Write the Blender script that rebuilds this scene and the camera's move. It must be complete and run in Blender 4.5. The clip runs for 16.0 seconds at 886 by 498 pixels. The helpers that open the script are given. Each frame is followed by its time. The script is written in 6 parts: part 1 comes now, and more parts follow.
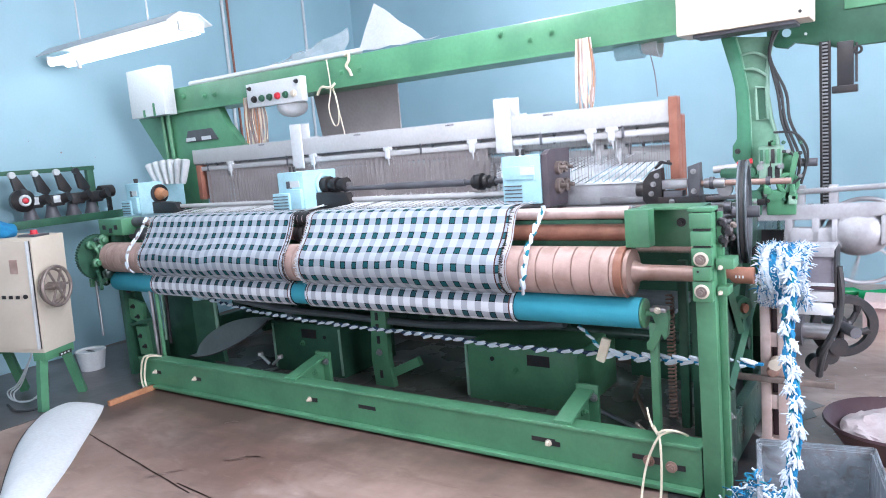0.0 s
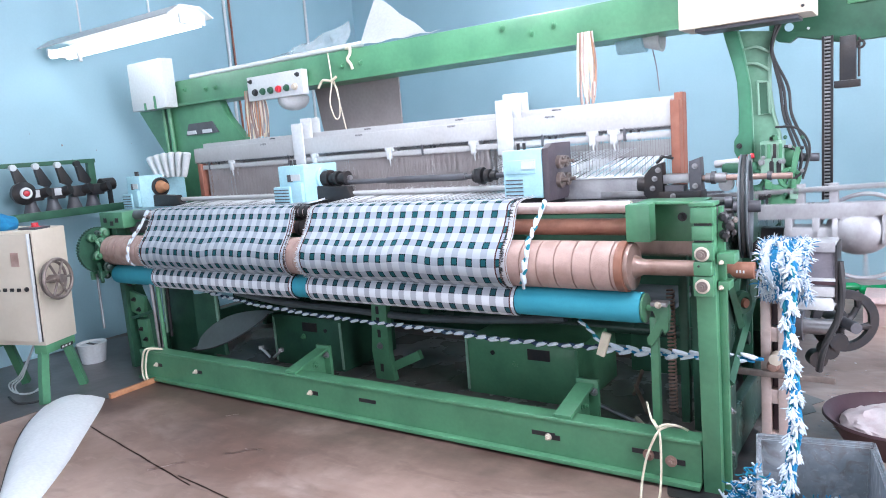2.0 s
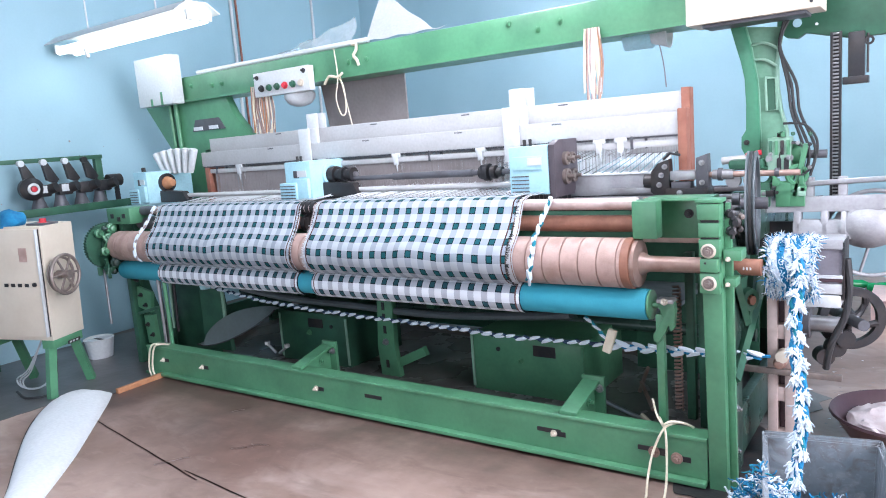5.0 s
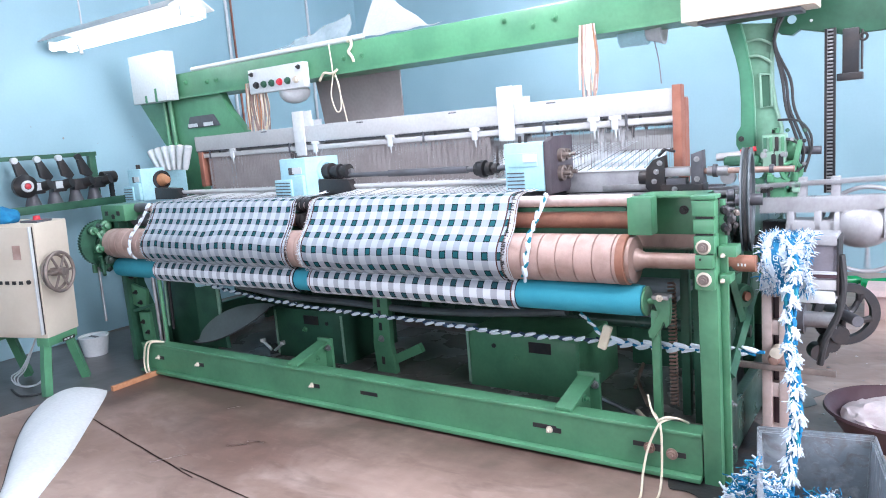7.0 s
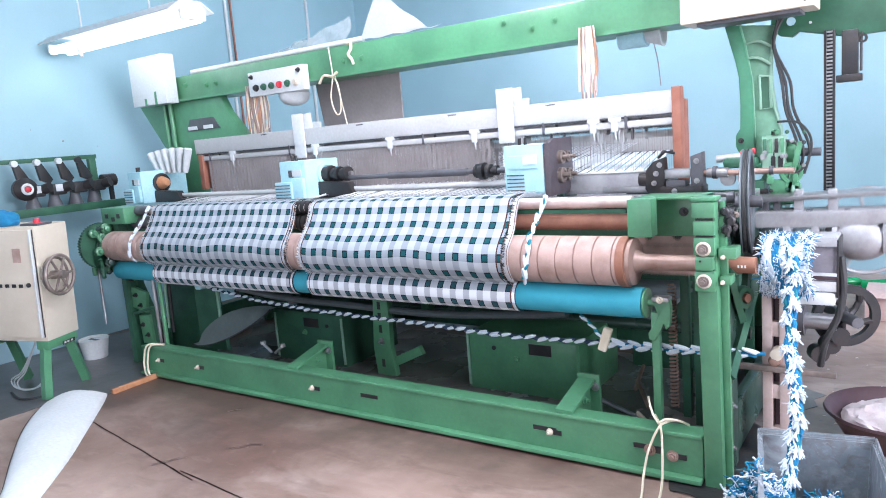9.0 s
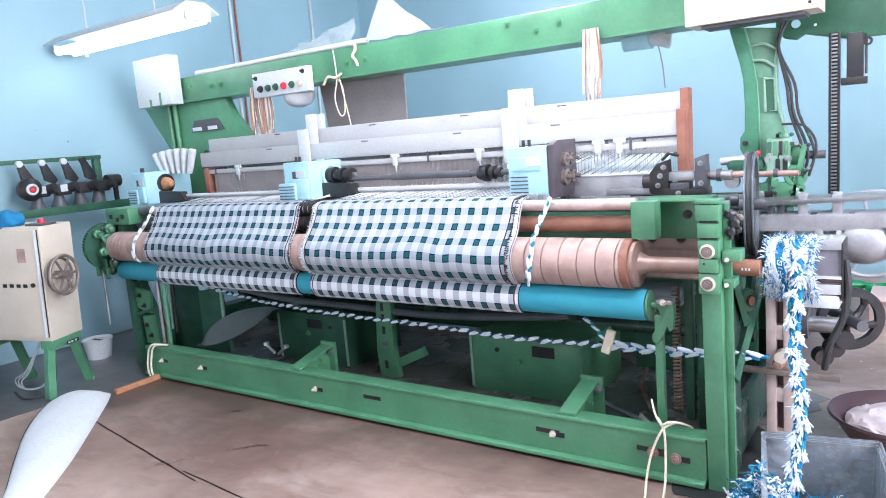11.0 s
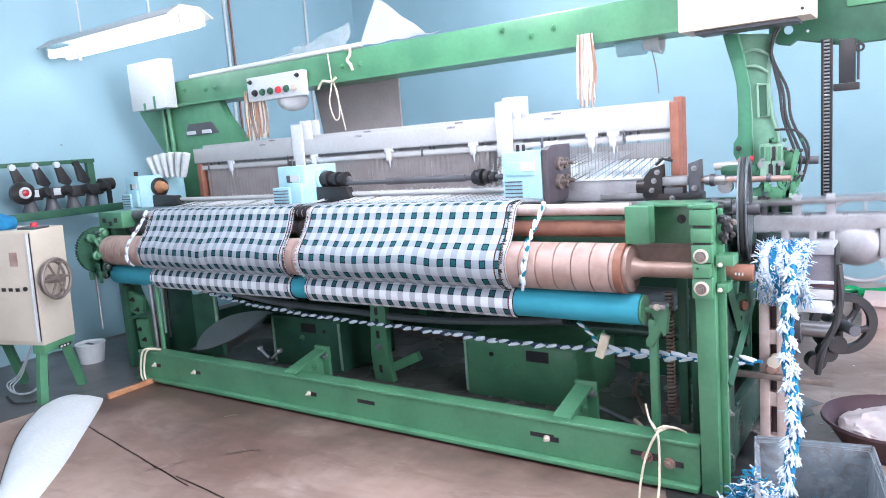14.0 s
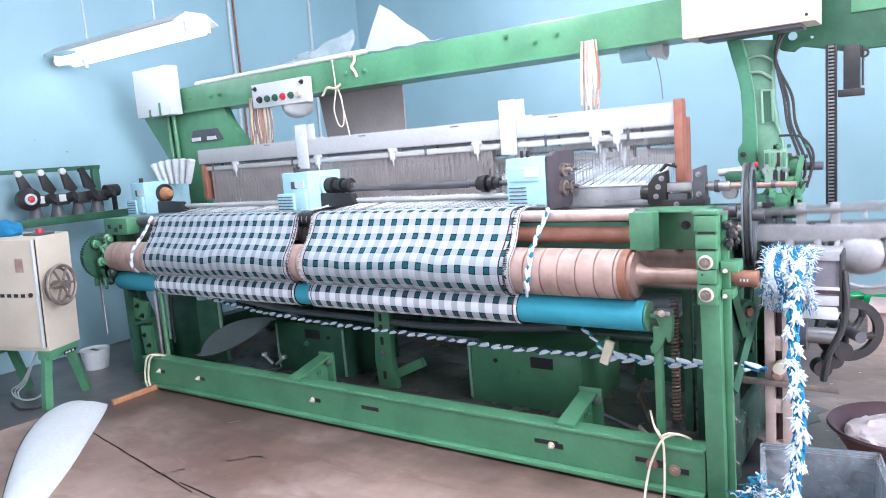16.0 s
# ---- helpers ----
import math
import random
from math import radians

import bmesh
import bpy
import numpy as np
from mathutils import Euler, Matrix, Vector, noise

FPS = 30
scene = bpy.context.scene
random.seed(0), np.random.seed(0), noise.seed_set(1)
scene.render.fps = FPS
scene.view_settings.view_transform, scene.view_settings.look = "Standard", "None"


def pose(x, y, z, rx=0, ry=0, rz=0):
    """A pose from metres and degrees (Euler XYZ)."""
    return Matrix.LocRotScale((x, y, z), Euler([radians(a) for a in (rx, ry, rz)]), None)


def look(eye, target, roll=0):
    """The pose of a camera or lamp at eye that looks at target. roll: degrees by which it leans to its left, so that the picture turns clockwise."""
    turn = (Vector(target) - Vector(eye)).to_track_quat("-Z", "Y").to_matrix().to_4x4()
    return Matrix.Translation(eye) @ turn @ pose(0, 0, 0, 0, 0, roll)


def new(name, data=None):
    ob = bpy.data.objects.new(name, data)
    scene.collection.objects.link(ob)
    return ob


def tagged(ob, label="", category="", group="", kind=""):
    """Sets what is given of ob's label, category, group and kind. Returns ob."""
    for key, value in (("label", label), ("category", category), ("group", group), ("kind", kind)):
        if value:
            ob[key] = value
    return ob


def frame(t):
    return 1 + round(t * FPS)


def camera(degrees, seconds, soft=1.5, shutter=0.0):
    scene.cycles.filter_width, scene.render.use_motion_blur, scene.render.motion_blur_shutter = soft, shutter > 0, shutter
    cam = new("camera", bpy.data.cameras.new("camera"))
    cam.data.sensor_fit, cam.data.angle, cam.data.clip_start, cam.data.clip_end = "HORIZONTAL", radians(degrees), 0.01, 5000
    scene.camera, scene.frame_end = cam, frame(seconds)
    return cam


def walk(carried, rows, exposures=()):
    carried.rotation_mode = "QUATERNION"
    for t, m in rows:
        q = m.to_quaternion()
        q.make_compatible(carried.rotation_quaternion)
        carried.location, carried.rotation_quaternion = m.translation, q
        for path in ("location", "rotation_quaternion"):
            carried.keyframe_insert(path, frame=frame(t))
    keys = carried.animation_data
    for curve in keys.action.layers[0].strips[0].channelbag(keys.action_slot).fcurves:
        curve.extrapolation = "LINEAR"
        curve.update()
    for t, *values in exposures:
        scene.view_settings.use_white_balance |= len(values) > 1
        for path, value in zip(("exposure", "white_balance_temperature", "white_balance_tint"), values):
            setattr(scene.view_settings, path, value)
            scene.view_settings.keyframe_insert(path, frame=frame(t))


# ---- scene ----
# the camera is held by hand on one spot and only sways a little
EYE = (0.0, 0.0, 1.3)
cam = camera(64.0, 16.0, soft=1.0, shutter=0.5)
SWAY = [  # seconds, pitch, roll, yaw
    (0, -7.97, 4.66, 33.80), (0.5, -8.17, 4.85, 33.56), (1, -8.28, 4.44, 33.76),
    (1.5, -8.59, 4.37, 33.65), (2, -8.45, 4.50, 33.89), (2.5, -8.25, 4.24, 33.92),
    (3, -8.14, 4.50, 34.19), (3.5, -8.15, 4.25, 33.97), (4, -8.29, 4.29, 34.54),
    (6.5, -9.05, 4.59, 33.94), (7, -9.00, 4.50, 34.00), (7.5, -9.07, 4.50, 33.97),
    (8, -8.85, 4.64, 34.05), (8.5, -8.84, 4.63, 34.03), (9, -8.82, 4.60, 33.98),
    (11.5, -8.67, 4.37, 34.38), (12, -8.78, 4.23, 34.34), (12.5, -8.90, 4.17, 34.29),
    (13, -8.90, 4.12, 34.36), (13.5, -8.82, 4.34, 34.03), (14, -8.35, 4.28, 33.85),
    (14.5, -8.15, 4.38, 33.86), (15, -7.94, 4.57, 33.82), (15.5, -8.11, 4.36, 33.90),
    (16, -7.83, 4.33, 34.18),
]
walk(cam, [(t, pose(*EYE, 90 + p, r, y)) for t, p, r, y in SWAY], exposures=[(0, 0.20, 6280, 5), (4.2, 0.20, 6280, 5), (6.3, 0.34, 6280, 5), (16, 0.34, 6280, 5)])

# ---- world and light ----
world = bpy.data.worlds.new("world")
scene.world = world
world.use_nodes = True
sky = world.node_tree.nodes.new("ShaderNodeTexSky")
sky.sky_type, sky.sun_disc = "NISHITA", False
sky.sun_elevation, sky.sun_rotation = radians(50), radians(150)
world.node_tree.links.new(sky.outputs[0], world.node_tree.nodes["Background"].inputs[0])
world.node_tree.nodes["Background"].inputs[1].default_value = 0.12


def area(name, eye, target, sx, sy, watts, color):
    data = bpy.data.lights.new(name, "AREA")
    data.shape, data.size, data.size_y, data.energy, data.color = "RECTANGLE", sx, sy, watts, color
    ob = new(name, data)
    ob.matrix_world = look(eye, target)
    return ob


def glow(eye, watts):
    """The light that a fluorescent tube sheds all round."""
    data = bpy.data.lights.new("tube_lamp_glow", "POINT")
    data.shadow_soft_size, data.energy, data.color = 0.22, watts, COOL
    new("tube_lamp_glow", data).location = eye


COOL = (0.91, 0.90, 1.02)
FILL_TINT = (0.95, 0.90, 1.02)
# two soft fills from unseen openings, added to light the loom
area("front_fill", (-2.0, -2.9, 1.5), (-2.2, 3.0, 0.8), 3.0, 2.4, 48, FILL_TINT)
area("right_fill", (2.45, 1.6, 1.7), (-1.6, 2.8, 0.7), 2.1, 1.5, 185, FILL_TINT)
glow((-4.40, 2.85, 2.02), 3)
glow((-2.0, 2.3, 2.70), 105)
glow((0.6, 4.2, 2.70), 62)
glow((-2.3, 4.9, 2.70), 62)
glow((-0.4, 1.5, 2.70), 98)


# ---- materials ----
def material(name, color, rough=0.5, metal=0.0, second=None, scale=6.0, amount=0.5, bump=0.15, fine=60.0, emit=0.0, coat=0.0, mottle=0.25):
    """A painted, cast or woven surface: broad stains towards a second colour, fine grain, and relief."""
    m = bpy.data.materials.new(name)
    m.use_nodes = True
    nt = m.node_tree
    b = nt.nodes["Principled BSDF"]
    n, l = nt.nodes.new, nt.links.new
    co = n("ShaderNodeTexCoord")
    n1, n2 = n("ShaderNodeTexNoise"), n("ShaderNodeTexNoise")
    n1.inputs["Scale"].default_value, n1.inputs["Detail"].default_value = scale, 6
    n2.inputs["Scale"].default_value, n2.inputs["Detail"].default_value = fine, 3
    l(co.outputs["Object"], n1.inputs["Vector"])
    l(co.outputs["Object"], n2.inputs["Vector"])
    ramp = n("ShaderNodeMapRange")
    ramp.inputs[1].default_value, ramp.inputs[2].default_value = 0.42, 0.68
    ramp.inputs[4].default_value = amount
    l(n1.outputs["Fac"], ramp.inputs[0])
    mix = n("ShaderNodeMix")
    mix.data_type = "RGBA"
    second = second or tuple(c * 0.6 for c in color)
    mix.inputs[6].default_value, mix.inputs[7].default_value = (*color, 1), (*second, 1)
    l(ramp.outputs[0], mix.inputs[0])
    grain = n("ShaderNodeMix")
    grain.data_type, grain.blend_type = "RGBA", "MULTIPLY"
    grain.inputs[0].default_value = mottle
    l(mix.outputs[2], grain.inputs[6])
    l(n2.outputs["Fac"], grain.inputs[7])
    hsv = n("ShaderNodeHueSaturation")
    hsv.inputs["Value"].default_value = 1 + mottle / 2
    l(grain.outputs[2], hsv.inputs["Color"])
    l(hsv.outputs[0], b.inputs["Base Color"])
    rr = n("ShaderNodeMapRange")
    rr.inputs[3].default_value, rr.inputs[4].default_value = max(rough - 0.12, 0.03), min(rough + 0.15, 1)
    l(n1.outputs["Fac"], rr.inputs[0])
    l(rr.outputs[0], b.inputs["Roughness"])
    b.inputs["Metallic"].default_value = metal
    b.inputs["Coat Weight"].default_value = coat
    bp = n("ShaderNodeBump")
    bp.inputs["Strength"].default_value, bp.inputs["Distance"].default_value = bump, 0.004
    l(n2.outputs["Fac"], bp.inputs["Height"])
    l(bp.outputs[0], b.inputs["Normal"])
    if emit:
        b.inputs["Emission Color"].default_value, b.inputs["Emission Strength"].default_value = (*color, 1), emit
    return m


def gingham(name, period_x, period_y, dark, half, light):
    """Woven check: dark squares where two coloured bands cross, half tone where one runs alone. UV is in metres."""
    m = material(name, light, 0.85, 0, scale=3, amount=0.0, bump=0.3, fine=420)
    nt = m.node_tree
    n, l = nt.nodes.new, nt.links.new
    uv, sep = n("ShaderNodeUVMap"), n("ShaderNodeSeparateXYZ")
    l(uv.outputs[0], sep.inputs[0])
    band = []
    for k in (0, 1):
        a, f, g = n("ShaderNodeMath"), n("ShaderNodeMath"), n("ShaderNodeMath")
        a.operation, f.operation, g.operation = "DIVIDE", "FRACT", "LESS_THAN"
        a.inputs[1].default_value, g.inputs[1].default_value = (period_x, period_y)[k], 0.45
        l(sep.outputs[k], a.inputs[0]), l(a.outputs[0], f.inputs[0]), l(f.outputs[0], g.inputs[0])
        band.append(g)
    add, mul = n("ShaderNodeMath"), n("ShaderNodeMath")
    add.operation, mul.operation = "MAXIMUM", "MULTIPLY"
    for q in (add, mul):
        l(band[0].outputs[0], q.inputs[0]), l(band[1].outputs[0], q.inputs[1])
    # darker threads along the borders of each square
    inner = n("ShaderNodeMath")
    inner.operation = "MULTIPLY"
    for k in (0, 1):
        c = n("ShaderNodeMath")
        c.operation = "COMPARE"
        c.inputs[1].default_value, c.inputs[2].default_value = 0.225, 0.155
        l(band[k].inputs[0].links[0].from_socket, c.inputs[0]), l(c.outputs[0], inner.inputs[k])
    rim = n("ShaderNodeMix")
    rim.data_type = "RGBA"
    rim.inputs[6].default_value, rim.inputs[7].default_value = (*[q * 0.3 for q in dark], 1), (*dark, 1)
    l(inner.outputs[0], rim.inputs[0])
    x1, x2 = n("ShaderNodeMix"), n("ShaderNodeMix")
    x1.data_type = x2.data_type = "RGBA"
    x1.inputs[6].default_value, x1.inputs[7].default_value = (*light, 1), (*half, 1)
    l(rim.outputs[2], x2.inputs[7])
    l(add.outputs[0], x1.inputs[0]), l(x1.outputs[2], x2.inputs[6]), l(mul.outputs[0], x2.inputs[0])
    # brown selvedge line near both edges
    away, near, line = n("ShaderNodeMath"), n("ShaderNodeMath"), n("ShaderNodeMix")
    away.operation, near.operation, line.data_type = "ABSOLUTE", "COMPARE", "RGBA"
    near.inputs[1].default_value, near.inputs[2].default_value = 0.592, 0.0035
    line.inputs[7].default_value = (0.12, 0.05, 0.05, 1)
    l(sep.outputs[0], away.inputs[0]), l(away.outputs[0], near.inputs[0]), l(near.outputs[0], line.inputs[0])
    l(x2.outputs[2], line.inputs[6])
    edge = nt.nodes["Hue/Saturation/Value"]
    l(line.outputs[2], edge.inputs["Color"])
    edge.inputs["Value"].default_value = 1.0
    return m


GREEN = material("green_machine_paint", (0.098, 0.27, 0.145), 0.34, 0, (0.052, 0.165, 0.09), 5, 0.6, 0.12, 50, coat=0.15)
# dark green parts; on the loom's inner parts shade is in this colour
GREEN_D = material("dark_and_shaded_green", (0.036, 0.118, 0.07), 0.42, 0, (0.02, 0.066, 0.042), 7, 0.7, 0.15, 60)
# paler copy of the machine green, with the light on it in the colour
SAGE = material("lit_sage_paint", (0.27, 0.43, 0.33), 0.4, 0, (0.14, 0.29, 0.19), 9, 0.6, 0.15, 60)
STEEL = material("worn_steel", (0.42, 0.42, 0.44), 0.38, 0.85, (0.25, 0.22, 0.21), 9, 0.6, 0.12, 80)
ALU = material("cast_aluminium", (0.40, 0.40, 0.42), 0.55, 0.3, (0.25, 0.24, 0.255), 8, 0.7, 0.25, 90)
BLACK = material("oily_black_iron", (0.03, 0.03, 0.034), 0.4, 0.3, (0.06, 0.045, 0.04), 14, 0.6, 0.2, 90)
GREY_D = material("dark_grey_paint", (0.10, 0.10, 0.115), 0.45, 0.1, (0.06, 0.055, 0.06), 10, 0.6, 0.2, 90)
DRUM = material("grey_drum_paint", (0.21, 0.195, 0.225), 0.45, 0.1, (0.13, 0.115, 0.13), 10, 0.6, 0.15, 90)
BLUE_P = material("pale_blue_paint", (0.42, 0.67, 0.75), 0.45, 0, (0.32, 0.55, 0.63), 12, 0.5, 0.12, 80)
CREAM = material("cream_sheet_metal", (0.62, 0.55, 0.46), 0.45, 0, (0.52, 0.44, 0.35), 4, 0.5, 0.06, 50, mottle=0.08)
WHITE = material("white_plastic", (0.60, 0.615, 0.63), 0.4, 0, (0.66, 0.68, 0.70), 5, 0.4, 0.08, 60)
SHAFT = material("white_anodised_slat", (0.50, 0.495, 0.50), 0.5, 0.1, (0.43, 0.42, 0.42), 5, 0.5, 0.1, 70)
WOOD = material("reddish_wood", (0.31, 0.125, 0.085), 0.55, 0, (0.23, 0.08, 0.05), 14, 0.7, 0.25, 70)
COPPER = material("brown_worn_pipe", (0.36, 0.245, 0.21), 0.42, 0.25, (0.20, 0.095, 0.065), 9, 0.7, 0.15, 70)
RUST = material("rusty_steel", (0.30, 0.135, 0.09), 0.5, 0.1, (0.17, 0.07, 0.045), 12, 0.7, 0.3, 90)
SAND = material("emery_roller_covering", (0.49, 0.34, 0.30), 0.55, 0, (0.33, 0.215, 0.18), 14, 0.8, 0.5, 240)
TEAL = material("teal_fabric_wrap", (0.05, 0.35, 0.46), 0.8, 0, (0.03, 0.28, 0.38), 9, 0.5, 0.35, 260)
CLOTH = gingham("green_white_check_cloth", 0.0735, 0.0785, (0.013, 0.15, 0.18), (0.55, 0.61, 0.685), (0.77, 0.82, 0.875))
# same cloth on the roll, its shade put into darker squares and bands
CLOTH_SHADED = gingham("check_cloth_shaded", 0.0705, 0.0785, (0.013, 0.075, 0.10), (0.46, 0.485, 0.545), (0.77, 0.80, 0.85))
CLOTH_L = gingham("narrow_check_cloth", 0.0685, 0.0785, (0.012, 0.135, 0.165), (0.54, 0.605, 0.685), (0.78, 0.83, 0.885))
YARN_W = material("white_yarn", (0.62, 0.68, 0.74), 0.9, 0, (0.45, 0.58, 0.70), 30, 0.4, 0.5, 300)
YARN_B = material("blue_yarn", (0.015, 0.20, 0.39), 0.9, 0, (0.01, 0.09, 0.24), 30, 0.5, 0.5, 300)
HEDDLE = material("heddle_wire", (0.36, 0.32, 0.32), 0.55, 0.1, (0.28, 0.245, 0.24), 9, 0.6, 0.1, 80)
YARN_T = material("teal_yarn", (0.012, 0.20, 0.27), 0.9, 0, (0.008, 0.11, 0.16), 30, 0.5, 0.5, 300)
YARN_D = material("navy_yarn", (0.02, 0.045, 0.09), 0.9, 0, (0.01, 0.02, 0.04), 30, 0.5, 0.5, 300)
CORD = material("cotton_cord", (0.74, 0.66, 0.52), 0.9, 0, (0.6, 0.5, 0.38), 30, 0.4, 0.5, 300)
WARP = material("white_warp_threads", (0.80, 0.81, 0.84), 0.8, 0, (0.62, 0.64, 0.68), 30, 0.4, 0.2, 300)
RUBBER = material("black_rubber", (0.025, 0.025, 0.028), 0.6, 0, (0.05, 0.05, 0.05), 14, 0.5, 0.2, 90)
RED = material("red_plastic", (0.62, 0.03, 0.05), 0.35, 0, (0.45, 0.02, 0.03), 14, 0.4, 0.05, 90)
ORANGE = material("orange_wood_stick", (0.50, 0.24, 0.125), 0.6, 0, (0.36, 0.15, 0.07), 20, 0.6, 0.2, 90)
TUBE = material("lit_fluorescent_tube", (0.95, 0.97, 1.0), 0.3, emit=3.2)
PLASTIC_G = material("green_glass", (0.01, 0.32, 0.10), 0.12, 0, (0.01, 0.2, 0.06), 8, 0.4, 0.03, 40)
WALLPAINT = material("light_blue_wall_paint", (0.335, 0.505, 0.578), 0.7, 0, (0.255, 0.41, 0.48), 0.8, 0.7, 0.08, 60, mottle=0.07)
CEILING = material("whitewashed_ceiling", (0.74, 0.76, 0.77), 0.8, 0, (0.62, 0.64, 0.66), 1.5, 0.5, 0.15, 30)
FLOOR = material("worn_brown_concrete", (0.375, 0.265, 0.225), 0.36, 0, (0.17, 0.10, 0.078), 0.9, 1.0, 0.22, 18)


def scuffs(m, pale, scale, amount):
    """Pale dusty scuffs and dark grime over a floor, in ragged streaks."""
    nt = m.node_tree
    n, l = nt.nodes.new, nt.links.new
    hsv = nt.nodes["Hue/Saturation/Value"]
    src = hsv.inputs["Color"].links[0].from_socket
    co, mp = n("ShaderNodeTexCoord"), n("ShaderNodeMapping")
    mp.inputs["Scale"].default_value, mp.inputs["Rotation"].default_value = (1.0, 2.2, 1.0), (0, 0, 0.5)
    l(co.outputs["Object"], mp.inputs["Vector"])
    for sc, lo, hi, tone, k in ((scale, 0.54, 0.72, pale, amount), (scale * 2.7, 0.52, 0.70, (0.10, 0.06, 0.05), amount * 1.1), (scale * 9, 0.60, 0.66, pale, amount * 0.18)):
        nz, mr, mx = n("ShaderNodeTexNoise"), n("ShaderNodeMapRange"), n("ShaderNodeMix")
        nz.inputs["Scale"].default_value, nz.inputs["Detail"].default_value, nz.inputs["Distortion"].default_value = sc, 9, 1.2
        mr.inputs[1].default_value, mr.inputs[2].default_value, mr.inputs[4].default_value = lo, hi, k
        mx.data_type = "RGBA"
        mx.inputs[7].default_value = (*tone, 1)
        l(mp.outputs[0], nz.inputs["Vector"]), l(nz.outputs["Fac"], mr.inputs[0]), l(mr.outputs[0], mx.inputs[0]), l(src, mx.inputs[6])
        src = mx.outputs[2]
    l(src, hsv.inputs["Color"])


scuffs(FLOOR, (0.50, 0.40, 0.365), 1.3, 0.42)


def soil_shade_band(m, y0, y1, tone):
    """Soiling and shade along the foot of the loom, put into the floor colour, with a ragged border."""
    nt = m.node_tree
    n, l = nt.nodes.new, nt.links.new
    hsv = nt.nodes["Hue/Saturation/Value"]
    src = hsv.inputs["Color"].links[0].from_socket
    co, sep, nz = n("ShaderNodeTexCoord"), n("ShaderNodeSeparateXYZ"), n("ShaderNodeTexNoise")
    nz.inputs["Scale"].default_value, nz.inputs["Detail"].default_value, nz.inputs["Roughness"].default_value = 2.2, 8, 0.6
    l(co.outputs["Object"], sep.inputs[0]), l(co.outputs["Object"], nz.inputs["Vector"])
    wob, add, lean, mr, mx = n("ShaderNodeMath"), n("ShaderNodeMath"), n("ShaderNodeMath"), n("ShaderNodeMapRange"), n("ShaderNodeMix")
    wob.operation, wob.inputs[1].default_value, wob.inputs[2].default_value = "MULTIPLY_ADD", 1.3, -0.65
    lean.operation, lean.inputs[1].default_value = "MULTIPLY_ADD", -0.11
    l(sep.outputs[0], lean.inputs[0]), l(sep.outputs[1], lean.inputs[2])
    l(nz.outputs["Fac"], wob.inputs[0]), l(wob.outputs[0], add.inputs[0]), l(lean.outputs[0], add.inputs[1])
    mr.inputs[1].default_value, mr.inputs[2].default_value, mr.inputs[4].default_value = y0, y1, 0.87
    # fades out beyond the loom's end, where the floor is brighter
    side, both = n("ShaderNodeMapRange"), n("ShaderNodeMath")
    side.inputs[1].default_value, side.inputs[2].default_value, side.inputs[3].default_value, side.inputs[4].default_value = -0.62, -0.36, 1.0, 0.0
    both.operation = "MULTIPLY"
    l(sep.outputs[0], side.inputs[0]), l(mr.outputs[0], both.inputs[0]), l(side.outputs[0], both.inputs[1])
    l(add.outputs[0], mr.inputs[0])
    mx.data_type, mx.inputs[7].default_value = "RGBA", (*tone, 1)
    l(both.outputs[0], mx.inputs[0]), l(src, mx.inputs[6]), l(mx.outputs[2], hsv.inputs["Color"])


# dark tone stands for soiling and the shade beside the front beam
soil_shade_band(FLOOR, 2.12, 2.66, (0.060, 0.034, 0.027))
# deepest green, for the shade behind the loom's end post
DEEP = material("deep_shaded_green", (0.03, 0.062, 0.048), 0.28, 0, (0.016, 0.034, 0.027), 7, 0.7, 0.2, 60)
WORN = material("worn_bronze_iron", (0.21, 0.17, 0.155), 0.4, 0.4, (0.36, 0.29, 0.26), 22, 0.6, 0.2, 90)
PLUM = material("dark_plum_enamel", (0.095, 0.078, 0.092), 0.4, 0.1, (0.06, 0.05, 0.06), 9, 0.6, 0.15, 70)
PINK = material("pink_carton_board", (0.60, 0.44, 0.42), 0.7, 0, (0.50, 0.36, 0.34), 5, 0.5, 0.1, 60)
# machine green darkened for the shaded flange of the arch pillar
GREEN_SHADED = material("shaded_green_paint", (0.055, 0.20, 0.115), 0.38, 0, (0.032, 0.13, 0.075), 5, 0.6, 0.12, 50)
# arch rib: same green, part of its light kept in the tone
SAGE_D = material("half_lit_sage_paint", (0.17, 0.335, 0.235), 0.42, 0, (0.085, 0.22, 0.14), 12, 0.8, 0.2, 60)
SLATE = material("oily_slate_paint", (0.12, 0.14, 0.155), 0.4, 0.1, (0.07, 0.085, 0.09), 9, 0.6, 0.2, 70)
BRIGHT = material("polished_worn_pipe", (0.62, 0.50, 0.47), 0.36, 0.3, (0.40, 0.27, 0.23), 9, 0.7, 0.15, 70)
JOINT = material("dirty_floor_joint", (0.085, 0.055, 0.045), 0.8, 0, (0.05, 0.03, 0.025), 8, 0.6, 0.3, 60)


BOARD = material("grey_brown_board", (0.32, 0.285, 0.285), 0.7, 0, (0.26, 0.225, 0.225), 6, 0.5, 0.1, 50)
DARK_PL = material("dark_grey_plastic", (0.19, 0.24, 0.245), 0.35, 0, (0.15, 0.18, 0.19), 6, 0.6, 0.1, 50)
TRAY = material("dusty_grey_tub", (0.165, 0.19, 0.215), 0.5, 0, (0.27, 0.30, 0.33), 9, 0.7, 0.2, 50)


SACKCLOTH = material("white_sack_plastic", (0.66, 0.68, 0.70), 0.6, 0, (0.60, 0.62, 0.65), 4, 0.4, 0.03, 60)
MAROON = material("maroon_plastic", (0.065, 0.033, 0.042), 0.4, 0, (0.06, 0.03, 0.035), 6, 0.5, 0.08, 60)
